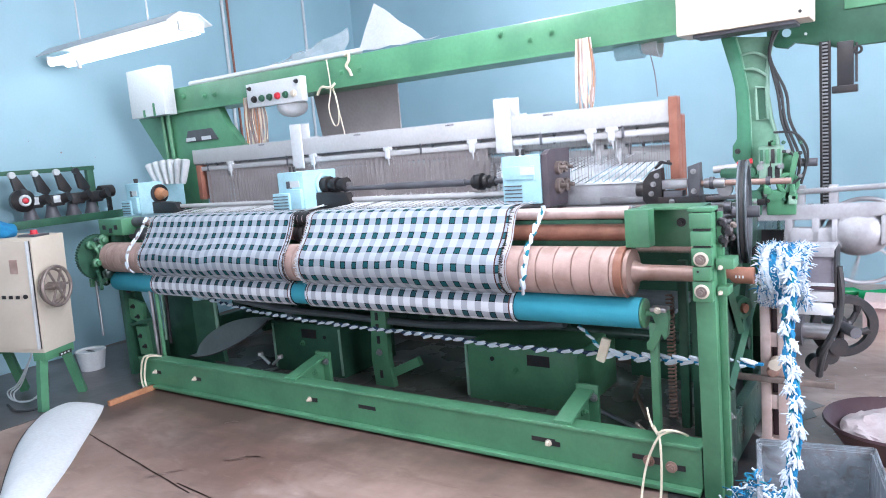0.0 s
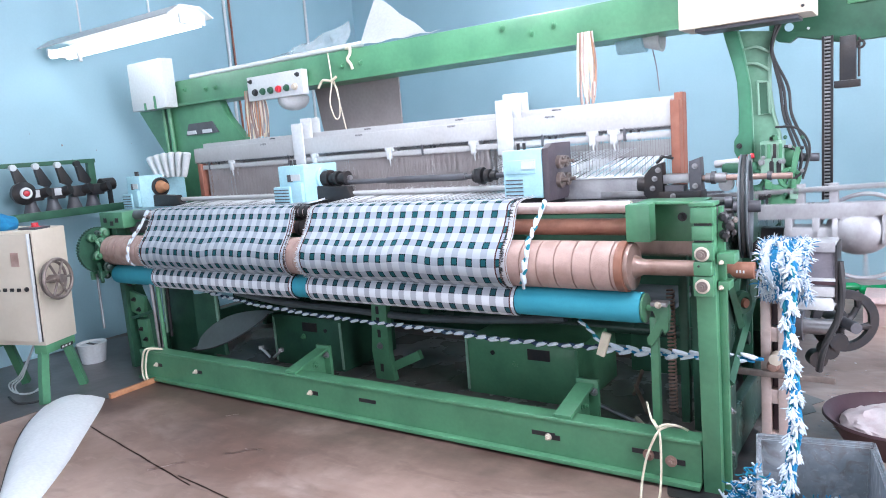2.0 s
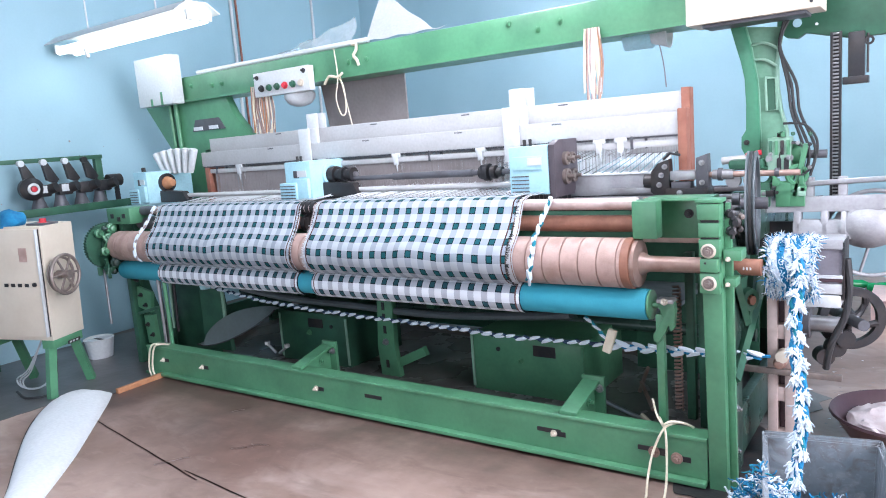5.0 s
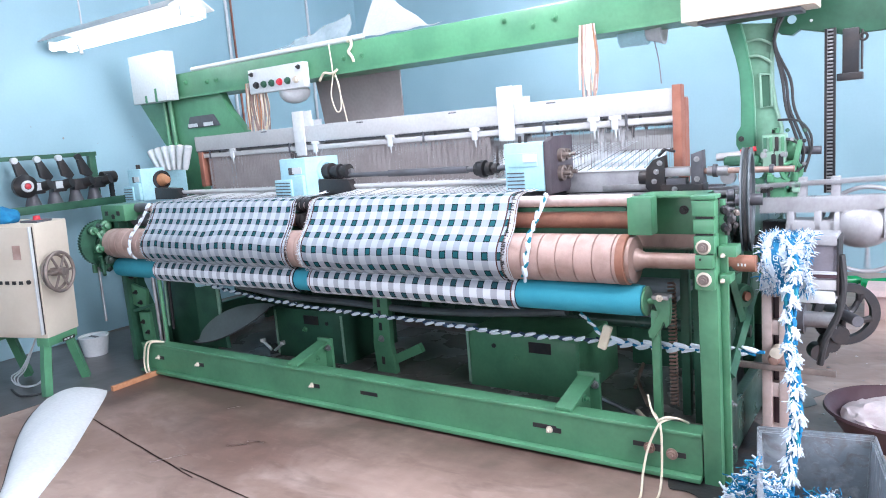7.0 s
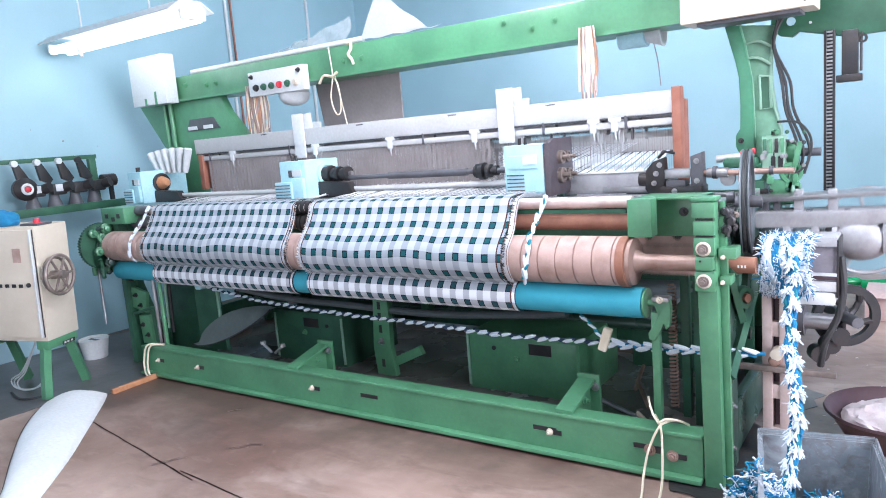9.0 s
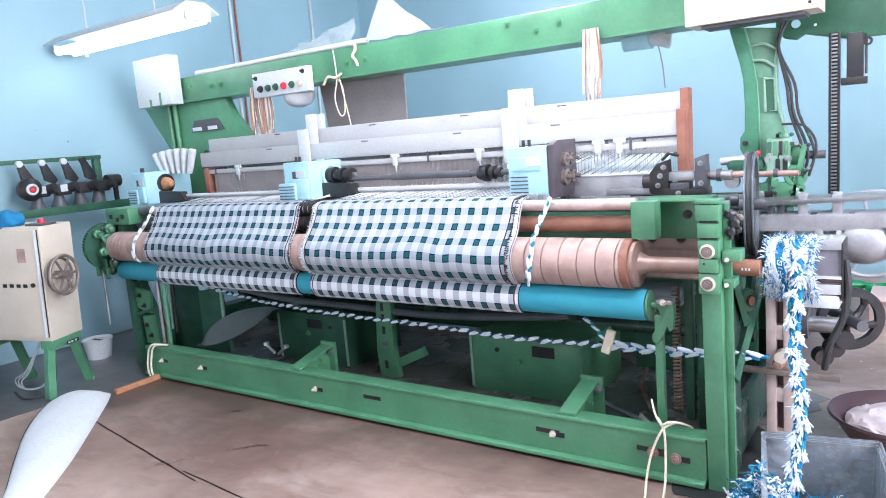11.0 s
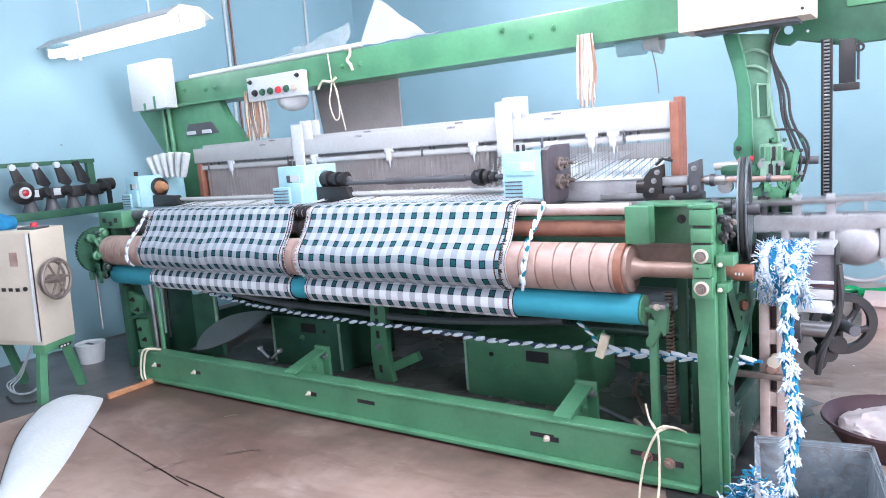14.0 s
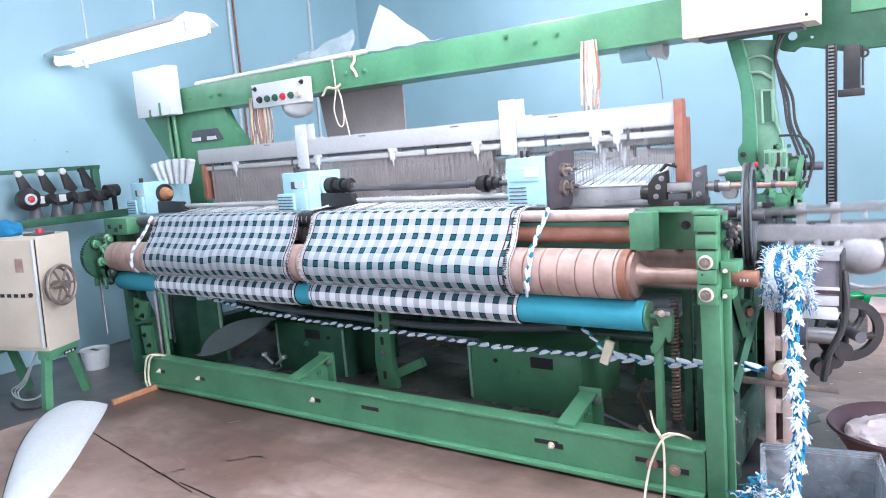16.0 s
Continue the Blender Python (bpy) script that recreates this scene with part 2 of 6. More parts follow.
SHADE_GREY = material("shaded_grey_concrete", (0.105, 0.10, 0.105), 0.32, 0, (0.055, 0.052, 0.056), 2.5, 0.8, 0.25, 22)
LINT = material("pinkish_lint", (0.56, 0.50, 0.51), 0.95, 0, (0.45, 0.35, 0.36), 20, 0.6, 0.6, 160)
scuffs(TRAY, (0.62, 0.65, 0.68), 7, 0.5)
OIL_SHADE = material("shaded_oily_concrete", (0.20, 0.185, 0.18), 0.26, 0, (0.075, 0.065, 0.062), 3, 0.7, 0.3, 25)
FILM = material("clear_plastic_film", (0.75, 0.78, 0.8), 0.25, 0, (0.6, 0.65, 0.68), 8, 0.5, 0.2, 40)
FILM.node_tree.nodes["Principled BSDF"].inputs["Alpha"].default_value = 0.35


# ---- building helpers ----
def box(bm, lo, hi, m=None, bevel=0.0):
    c = [(a + b) / 2 for a, b in zip(lo, hi)]
    s = [max(abs(b - a), 0.0005) for a, b in zip(lo, hi)]
    mat = (m or Matrix()) @ Matrix.Translation(c) @ Matrix.Diagonal((*s, 1))
    vs = bmesh.ops.create_cube(bm, size=1, matrix=mat)["verts"]
    if bevel:
        es = {e for v in vs for e in v.link_edges}
        bmesh.ops.bevel(bm, geom=list(es), offset=min(bevel, min(s) * 0.45), segments=2, affect="EDGES", profile=0.6)
    return bm


def rod(bm, a, b, r, seg=20, r2=None):
    a, b = Vector(a), Vector(b)
    d = b - a
    m = Matrix.Translation((a + b) / 2) @ d.to_track_quat("Z", "Y").to_matrix().to_4x4()
    bmesh.ops.create_cone(bm, cap_ends=True, segments=seg, radius1=r, radius2=r if r2 is None else r2, depth=d.length, matrix=m)
    return bm


def lathe(bm, a, axis, profile, seg=32, caps=True):
    """Turns (distance along the axis, radius) pairs round an axis."""
    q = Vector(axis).normalized().to_track_quat("Z", "Y").to_matrix()
    rings = []
    for h, r in profile:
        rings.append([bm.verts.new(Vector(a) + q @ Vector((r * math.cos(2 * math.pi * k / seg), r * math.sin(2 * math.pi * k / seg), h))) for k in range(seg)])
    for p, n in zip(rings, rings[1:]):
        for k in range(seg):
            bm.faces.new((p[k], p[(k + 1) % seg], n[(k + 1) % seg], n[k]))
    if caps and profile[0][1] > 1e-5:
        bm.faces.new(rings[0][::-1])
    if caps and profile[-1][1] > 1e-5:
        bm.faces.new(rings[-1])
    return bm


def ring(bm, c, axis, R, r, seg=40, sub=10):
    q = Vector(axis).normalized().to_track_quat("Z", "Y").to_matrix()
    vs = [[bm.verts.new(Vector(c) + q @ Vector(((R + r * math.cos(b)) * math.cos(a), (R + r * math.cos(b)) * math.sin(a), r * math.sin(b))))
           for b in [2 * math.pi * j / sub for j in range(sub)]] for a in [2 * math.pi * i / seg for i in range(seg)]]
    for i in range(seg):
        for j in range(sub):
            bm.faces.new((vs[i][j], vs[(i + 1) % seg][j], vs[(i + 1) % seg][(j + 1) % sub], vs[i][(j + 1) % sub]))
    return bm


def sweep(bm, pts, r, seg=8):
    """A round cable through the points."""
    pts = [Vector(p) for p in pts]
    rows, up = [], Vector((0.13, 0.31, 0.94))
    for i, p in enumerate(pts):
        d = (pts[min(i + 1, len(pts) - 1)] - pts[max(i - 1, 0)]).normalized()
        u = d.cross(up)
        u = u.normalized() if u.length > 1e-4 else d.orthogonal().normalized()
        v = d.cross(u)
        rr = r[i] if isinstance(r, (list, tuple)) else r
        rows.append([bm.verts.new(p + rr * (math.cos(2 * math.pi * k / seg) * u + math.sin(2 * math.pi * k / seg) * v)) for k in range(seg)])
    for a, b in zip(rows, rows[1:]):
        for k in range(seg):
            bm.faces.new((a[k], a[(k + 1) % seg], b[(k + 1) % seg], b[k]))
    bm.faces.new(rows[0][::-1]), bm.faces.new(rows[-1])
    return bm


def smooth_path(pts, n=8):
    pts = [Vector(p) for p in pts]
    out = []
    for i in range(len(pts) - 1):
        p0, p1, p2, p3 = pts[max(i - 1, 0)], pts[i], pts[i + 1], pts[min(i + 2, len(pts) - 1)]
        for k in range(n):
            t = k / n
            out.append(0.5 * (2 * p1 + (p2 - p0) * t + (2 * p0 - 5 * p1 + 4 * p2 - p3) * t * t + (3 * p1 - p0 - 3 * p2 + p3) * t ** 3))
    return out + [pts[-1]]


def plate(bm, outline, y0, y1, bevel=0.0, axis="y"):
    """A flat casting: an outline in x, z (or y, z for axis x) with a thickness from y0 to y1."""
    put = (lambda a, b, d: (a, d, b)) if axis == "y" else (lambda a, b, d: (d, a, b)) if axis == "x" else (lambda a, b, d: (a, b, d))
    f = [bm.verts.new(put(a, b, y0)) for a, b in outline]
    g = [bm.verts.new(put(a, b, y1)) for a, b in outline]
    faces = [bm.faces.new(f), bm.faces.new(g[::-1])]
    n = len(f)
    for i in range(n):
        faces.append(bm.faces.new((f[i], g[i], g[(i + 1) % n], f[(i + 1) % n])))
    bmesh.ops.recalc_face_normals(bm, faces=faces)
    if bevel:
        es = [e for e in faces[0].edges] + [e for e in faces[1].edges]
        bmesh.ops.bevel(bm, geom=es, offset=bevel, segments=2, affect="EDGES", profile=0.6)
    return bm


def part(name, bm, mat, parent=None, label="", angle=35):
    """Links a bmesh as one mesh object, under a thing or a part."""
    bmesh.ops.recalc_face_normals(bm, faces=bm.faces)
    me = bpy.data.meshes.new(name)
    lim = radians(angle)
    for f in bm.faces:
        f.smooth = True
    for e in bm.edges:
        e.smooth = len(e.link_faces) == 2 and e.calc_face_angle(0) < lim
    bm.to_mesh(me)
    bm.free()
    me.materials.append(mat)
    ob = new(name, me)
    if parent:
        ob.parent = parent
    if label:
        tagged(ob, label)
    return ob


def B():
    return bmesh.new()


def thing(name, label, category, at=(0, 0, 0), group=""):
    ob = new(name)
    ob.location = at
    ob.empty_display_size = 0.05
    return tagged(ob, label, category, group)


def bolt(parent, p, axis=(0, -1, 0), r=0.014, mat=None):
    """A hexagonal bolt head on a round washer."""
    bm = B()
    p, a = Vector(p), Vector(axis).normalized()
    rod(bm, p, p + a * 0.004, r * 1.45, 16)
    rod(bm, p + a * 0.003, p + a * 0.014, r, 6)
    rod(bm, p + a * 0.013, p + a * 0.024, r * 0.55, 10)
    return part("bolt", bm, mat or STEEL, parent)


# ---- the room ----
X0, X1, Y_0, Y_1, ZC = -5.3, 2.6, -3.1, 6.3, 3.3


def room():
    bm = B()
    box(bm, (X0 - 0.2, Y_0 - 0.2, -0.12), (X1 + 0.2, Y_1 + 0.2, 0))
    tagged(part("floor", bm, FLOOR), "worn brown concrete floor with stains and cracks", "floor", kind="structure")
    tagged(part("ceiling", box(B(), (X0, Y_0, ZC), (X1, Y_1, ZC + 0.15)), CEILING), "whitewashed plain ceiling", "ceiling", kind="structure")
    tagged(part("wall_left", box(B(), (X0 - 0.2, Y_0 - 0.2, 0), (X0, Y_1 + 0.2, ZC + 0.15)), WALLPAINT), "light blue painted wall with scuff marks", "wall", kind="structure")
    tagged(part("wall_back", box(B(), (X0, Y_1, 0), (X1, Y_1 + 0.2, ZC + 0.15)), WALLPAINT), "light blue painted wall", "wall", kind="structure")
    # unseen right wall with an added window opening, front wall with an added wide doorway
    bm = B()
    box(bm, (X1, Y_0 - 0.2, 0), (X1 + 0.2, 0.5, ZC + 0.15)), box(bm, (X1, 2.7, 0), (X1 + 0.2, Y_1 + 0.2, ZC + 0.15))
    box(bm, (X1, 0.5, 0), (X1 + 0.2, 2.7, 0.9)), box(bm, (X1, 0.5, 2.5), (X1 + 0.2, 2.7, ZC + 0.15))
    tagged(part("wall_right", bm, WALLPAINT), "unseen light blue painted wall with an added window opening", "wall", kind="structure")
    bm = B()
    box(bm, (X0, Y_0 - 0.2, 0), (-3.5, Y_0, ZC + 0.15)), box(bm, (-0.5, Y_0 - 0.2, 0), (X1, Y_0, ZC + 0.15))
    box(bm, (-3.5, Y_0 - 0.2, 2.7), (-0.5, Y_0, ZC + 0.15))
    tagged(part("wall_front", bm, WALLPAINT), "unseen light blue painted wall with an added wide doorway", "wall", kind="structure")
    bm = B()
    box(bm, (-40, -40, -0.16), (40, 40, -0.13))
    tagged(part("ground", bm, FLOOR), "bare ground outside the workshop", "ground", kind="structure")

    # dark patch under the loom: oil and the shade there in one colour
    bm = B()
    rnd = random.Random(8)
    n = 90
    pts = []
    for k in range(n):
        a = 2 * math.pi * k / n
        q = 1 + 0.10 * math.sin(3 * a + 1) + 0.05 * math.sin(7 * a) + 0.04 * rnd.random()
        c, d = math.cos(a), math.sin(a)
        pts.append(bm.verts.new((-2.4 + 1.75 * q * math.copysign(abs(c) ** 0.5, c), 3.2 + 0.66 * q * math.copysign(abs(d) ** 0.6, d), 0.003)))
    f = bm.faces.new(pts)
    bmesh.ops.triangulate(bm, faces=[f])
    bmesh.ops.solidify(bm, geom=list(bm.faces), thickness=0.002)
    tagged(part("dark_floor_patch", bm, OIL_SHADE), "dark patch on the concrete for the oil and shade under the loom", "stain", kind="structure")
    # smaller black patch below the loom's end post
    bm = B()
    pts = [bm.verts.new((-0.62 + 0.20 * (1 + 0.15 * math.sin(3 * a)) * math.cos(a), 2.66 + 0.36 * (1 + 0.12 * math.sin(5 * a + 1)) * math.sin(a), 0.0065)) for a in [2 * math.pi * k / 60 for k in range(60)]]
    f = bm.faces.new(pts)
    bmesh.ops.triangulate(bm, faces=[f])
    bmesh.ops.solidify(bm, geom=list(bm.faces), thickness=0.002)
    tagged(part("dark_floor_patch", bm, BLACK), "black patch on the floor below the loom's end post", "stain", kind="structure")
    for m, name, cnt in ((BOARD, "brown", 150), (WARP, "white", 90)):
        bm = B()
        for k in range(cnt):
            x, y = rnd.uniform(-0.42, 0.5), rnd.uniform(2.7, 4.2)
            q = rnd.uniform(0.002, 0.008)
            b0 = rnd.uniform(0, 3)
            f = bm.faces.new([bm.verts.new((x + q * rnd.uniform(0.5, 1.6) * math.cos(b0 + c), y + q * rnd.uniform(0.5, 1.6) * math.sin(b0 + c), 0.002)) for c in (0, 1.2, 2.5, 3.7, 5.0)])
        bmesh.ops.solidify(bm, geom=list(bm.faces), thickness=0.0015)
        tagged(part("floor_fleck", bm, m), name + " flecks of lint and grime on the floor", "litter", kind="stuff")
    # grey patch along the left wall that paints the shade on the floor
    bm = B()
    pts = []
    for k in range(n):
        a = 2 * math.pi * k / n
        q = 1 + 0.08 * math.sin(4 * a) + 0.05 * math.sin(9 * a + 2) + 0.05 * rnd.random()
        pts.append(bm.verts.new((max(X0 + 0.01, -4.72 + 0.78 * q * math.cos(a)), 2.15 + 0.95 * q * math.sin(a), 0.003)))
    f = bm.faces.new(pts)
    bmesh.ops.triangulate(bm, faces=[f])
    bmesh.ops.solidify(bm, geom=list(bm.faces), thickness=0.002)
    tagged(part("wall_shade_patch", bm, SHADE_GREY), "dark grey patch painted on the concrete for the shade below the cabinet", "stain", kind="structure")


room()


# ---- the loom ----
XR, XL = -0.60, -4.20          # middle of the right and left end frames
YF = 2.44                      # front of the lower beam


def loom_frame():
    loom = thing("power_loom", "green painted rapier weaving loom with cast arch frame", "loom")
    # lower front beam: an angle with its flange on top
    bm = B()
    plate(bm, [(YF, 0.02), (YF + 0.012, 0.02), (YF + 0.012, 0.172), (YF + 0.085, 0.172), (YF + 0.085, 0.184), (YF, 0.184)], -4.02, -0.64, axis="x")
    box(bm, (-4.02, YF, 0.02), (-0.64, YF + 0.075, 0.03))
    box(bm, (-4.02, YF - 0.034, 0.012), (-0.64, YF + 0.004, 0.030), bevel=0.005)
    box(bm, (-4.02, YF - 0.006, 0.172), (-0.64, YF + 0.006, 0.188), bevel=0.004)
    part("front_beam", bm, GREEN, loom)
    for x, z in ((-0.84, 0.112), (-1.26, 0.112), (-2.187, 0.116)):
        part("slot", box(B(), (x - 0.052, YF - 0.003, z - 0.009), (x + 0.052, YF + 0.002, z + 0.009)), BLACK, loom, "dark slotted hole")
    for x, z in ((-0.747, 0.095), (-0.83, 0.104), (-1.237, 0.103), (-2.563, 0.107), (-3.482, 0.108), (-3.86, 0.108)):
        bolt(loom, (x, YF - 0.002, z), r=0.015 if x > -0.9 else 0.010, mat=COPPER if x > -0.9 else CREAM)
        part("slot", box(B(), (x - 0.004, YF - 0.0035, z - 0.010), (x + 0.05, YF + 0.002, z + 0.010)), BLACK, loom, "dark slotted hole")
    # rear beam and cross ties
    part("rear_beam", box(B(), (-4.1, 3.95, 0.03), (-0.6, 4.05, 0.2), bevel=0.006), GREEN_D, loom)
    for x in (-1.17, -2.70):
        bm = B()
        plate(bm, [(YF + 0.01, 0.186), (2.70, 0.245), (2.70, 0.10), (2.5, 0.10)], x - 0.006, x + 0.006, axis="x")
        plate(bm, [(YF + 0.01, 0.186), (2.71, 0.245), (2.71, 0.257), (YF + 0.01, 0.198)], x - 0.045, x + 0.03, axis="x")
        box(bm, (x - 0.05, 2.69, 0.06), (x + 0.05, 2.71, 0.27), bevel=0.004)
        part("beam_brace", bm, GREEN, loom)
        bolt(loom, (x + 0.008, 2.62, 0.18), (1, 0, 0), 0.014, GREEN)
        bolt(loom, (x + 0.03, 2.688, 0.22), (0, -1, 0), 0.013, STEEL)
    # right end frame
    bm = B()
    plate(bm, [(-0.648, 1.0), (-0.578, 1.0), (-0.576, 0.74), (-0.57, 0.0), (-0.632, 0.0), (-0.642, 0.74)], YF - 0.01, YF + 0.035, 0.005)
    part("front_post", bm, GREEN, loom)
    for z0, z1, dx, y0 in ((0.722, 0.792, 0.033, 0.034), (0.796, 0.842, 0.029, 0.042), (0.846, 0.906, 0.034, 0.034), (0.914, 0.962, 0.034, 0.036), (0.972, 1.024, 0.037, 0.038)):
        part("bearing_block", box(B(), (-0.611 - dx, YF - y0, z0), (-0.611 + dx, YF + 0.02, z1), bevel=0.004), GREEN, loom)
    part("bearing_core", box(B(), (-0.640, YF - 0.02, 0.72), (-0.584, YF + 0.03, 1.03)), BLACK, loom)
    part("bearing_cap", box(B(), (-0.655, YF - 0.03, 1.027), (-0.572, YF + 0.05, 1.040), bevel=0.003), GREEN, loom)
    part("post_flange", plate(B(), [(-0.578, 0.0), (-0.585, 0.74), (-0.575, 1.02), (-0.560, 1.02), (-0.556, 0.9), (-0.552, 0.74), (-0.548, 0.0)], YF + 0.036, YF + 0.06, 0.003), GREEN, loom)
    part("side_lug", box(B(), (-0.572, YF - 0.01, 0.832), (-0.515, YF + 0.07, 0.868), bevel=0.004), GREEN, loom)
    part("side_lug", box(B(), (-0.572, YF + 0.0, 0.74), (-0.535, YF + 0.07, 0.77), bevel=0.004), GREEN, loom)
    for z in (0.868, 0.758):
        part("washer", lathe(B(), (-0.613, YF - 0.033, z), (0, -1, 0), [(0, 0.025), (0.004, 0.025), (0.006, 0.021)], 22), CREAM, loom, "worn pale washer")
        bolt(loom, (-0.613, YF - 0.038, z), r=0.0125, mat=WORN)
    part("oil_hole", rod(B(), (-0.622, YF - 0.0445, 0.828), (-0.622, YF - 0.04, 0.828), 0.004, 10), BLACK, loom)
    for x, z in ((-0.556, 0.838), (-0.558, 0.752)):
        bolt(loom, (x, YF - 0.012, z), r=0.0055, mat=CREAM)
    for x, y, z, r, m in ((-0.566, 2.50, 0.985, 0.016, BLACK), (-0.553, 2.51, 0.955, 0.020, BLACK), (-0.562, 2.50, 0.925, 0.018, BLACK), (-0.54, 2.52, 0.93, 0.012, BLACK), (-0.535, 2.53, 0.97, 0.010, WORN)):
        part("latch_roll", lathe(B(), (x, y, z), (0.3, -1, 0), [(0, r), (0.03, r), (0.034, r * 0.6), (0.05, r * 0.5)], 14), m, loom)
    part("latch_arm", sweep(B(), [(-0.555, 2.48, 0.99), (-0.548, 2.475, 0.95), (-0.552, 2.475, 0.90)], 0.008, 6), BLACK, loom)
    for x in (-0.62, -4.34):
        bm = B()
        plate(bm, [(2.56, 0.0), (2.56, 0.95), (2.68, 0.95), (2.68, 0.0)], x, x + 0.05, 0.005, "x")
        plate(bm, [(3.70, 0.0), (3.70, 0.9), (3.92, 0.9), (3.92, 0.0)], x, x + 0.05, 0.005, "x")
        plate(bm, [(2.6, 0.80), (2.6, 0.95), (3.3, 0.95), (3.45, 1.02), (3.8, 0.9), (3.8, 0.80)], x + 0.005, x + 0.045, 0.005, "x")
        plate(bm, [(2.6, 0.03), (2.6, 0.22), (3.8, 0.22), (3.8, 0.03)], x + 0.005, x + 0.045, 0.005, "x")
        # right frame is darker: the shade behind the post is in its colour
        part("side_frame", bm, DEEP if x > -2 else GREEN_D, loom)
    part("inner_plate", plate(B(), [(2.70, 0.02), (2.70, 0.34), (3.3, 0.30), (3.4, 0.02)], -0.70, -0.685, axis="x"), SLATE, loom)
    # cast lattice between the front post and the frame behind
    bm = B()
    for (y0, z0), (y1, z1), r in (((2.52, 0.765), (2.92, 0.72), 0.020), ((2.92, 0.72), (2.88, 0.60), 0.022), ((2.88, 0.60), (2.49, 0.40), 0.020), ((2.53, 0.745), (2.70, 0.55), 0.016), ((2.70, 0.55), (2.80, 0.72), 0.016)):
        sweep(bm, [(-0.555, y0, z0), (-0.555, y1, z1)], r, 4)
    part("cast_lattice", bm, GREEN_D, loom)
    part("lattice_boss", lathe(B(), (-0.555, 2.70, 0.64), (1, -0.6, 0), [(0, 0.045), (0.02, 0.04), (0.022, 0.022), (0.01, 0.02)], 20), GREEN_D, loom)
    part("lattice_pin", rod(B(), (-0.55, 2.695, 0.64), (-0.53, 2.685, 0.64), 0.017, 14), RUST, loom)
    for y, z in ((2.53, 0.42), (2.56, 0.27), (2.54, 0.12)):
        bolt(loom, (-0.568, y, z), (1, -0.4, 0), 0.010, STEEL)
    # breast beam brackets
    for x0, x1 in ((-0.916, -0.655), (-4.46, -4.19)):
        bm = B()
        if x0 > -2:
            box(bm, (x0, 2.53, 0.885), (x0 + 0.092, 2.60, 1.025), bevel=0.006)
            box(bm, (x0 + 0.015, 2.60, 0.90), (x0 + 0.05, 2.74, 1.015), bevel=0.005)
            box(bm, (x0 + 0.02, 2.60, 1.015), (x1, 2.74, 1.026), bevel=0.004)
            box(bm, (x0 + 0.02, 2.72, 0.86), (x1, 2.745, 1.02), bevel=0.004)
        else:
            box(bm, (x0 + 0.03, 2.54, 0.93), (x1 + 0.02, 2.70, 1.035), bevel=0.012)
        part("breast_bracket", bm, GREEN, loom)
    bolt(loom, (-0.76, 2.718, 0.955), r=0.012, mat=BLACK)
    bm = B()
    rod(bm, (-4.2, 2.64, 1.005), (-0.93, 2.64, 1.005), 0.024)
    part("breast_pipe", bm, BRIGHT, loom, "brown worn metal pipe")
    bm = B()
    rod(bm, (-4.2, 2.66, 0.925), (-0.94, 2.66, 0.925), 0.034)
    part("guide_pipe", bm, RUST, loom, "rusty brown guide pipe")
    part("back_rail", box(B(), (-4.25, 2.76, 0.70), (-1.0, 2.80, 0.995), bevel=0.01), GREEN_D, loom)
    for z, r in ((1.005, 0.036), (0.925, 0.044)):
        bm = B()
        for x in (-2.715, -2.68, -2.645):
            rod(bm, (x - 0.014, 2.65, z), (x + 0.014, 2.65, z), r, 20)
        part("temple_sleeve", bm, BLACK, loom, "black ribbed sleeve between the cloths")
    # left end frame
    bm = B()
    plate(bm, [(-4.36, 0.95), (-4.27, 0.95), (-4.26, 0.52), (-4.16, 0.32), (-4.16, 0.0), (-4.24, 0.0), (-4.26, 0.30), (-4.36, 0.48)], 2.62, 2.67, 0.005)
    part("front_post", bm, GREEN_D, loom)
    for (x0, z0, x1, z1, rot) in ((-4.30, 0.36, -4.14, 0.50, 12), (-4.24, 0.14, -4.13, 0.33, -4), (-4.34, 0.55, -4.22, 0.64, -8)):
        c = Vector(((x0 + x1) / 2, 0, (z0 + z1) / 2))
        part("casting_plate", box(B(), (x0, 2.585, z0), (x1, 2.61, z1), Matrix.Translation(c) @ Matrix.Rotation(radians(rot), 4, "Y") @ Matrix.Translation(-c), 0.006), GREEN, loom)
        bolt(loom, (c.x - 0.02, 2.585, c.z + 0.03), r=0.011, mat=BLACK)
        bolt(loom, (c.x + 0.02, 2.585, c.z - 0.035), r=0.011, mat=BLACK)
    part("lever", box(B(), (-4.28, 2.57, 0.325), (-4.02, 2.59, 0.345), Matrix.Translation((-4.28, 0, 0.33)) @ Matrix.Rotation(radians(-14), 4, "Y") @ Matrix.Translation((4.28, 0, -0.33)), 0.003), GREEN_D, loom)
    for x in (-3.945, -3.885):
        part("guide_rod", rod(B(), (x, 2.53, 0.18), (x, 2.53, 0.60), 0.012), STEEL if x < -3.9 else GREEN, loom)
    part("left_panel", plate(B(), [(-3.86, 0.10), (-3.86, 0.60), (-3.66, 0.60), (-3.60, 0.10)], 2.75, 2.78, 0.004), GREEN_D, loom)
    # added panel that stands for the dark works behind the left post
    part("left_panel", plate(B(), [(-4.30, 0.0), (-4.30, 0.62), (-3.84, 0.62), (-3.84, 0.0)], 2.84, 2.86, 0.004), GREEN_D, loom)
    part("panel_strip", box(B(), (-3.63, 2.735, 0.30), (-3.61, 2.75, 0.50), bevel=0.003), SAGE, loom, "pale strip")
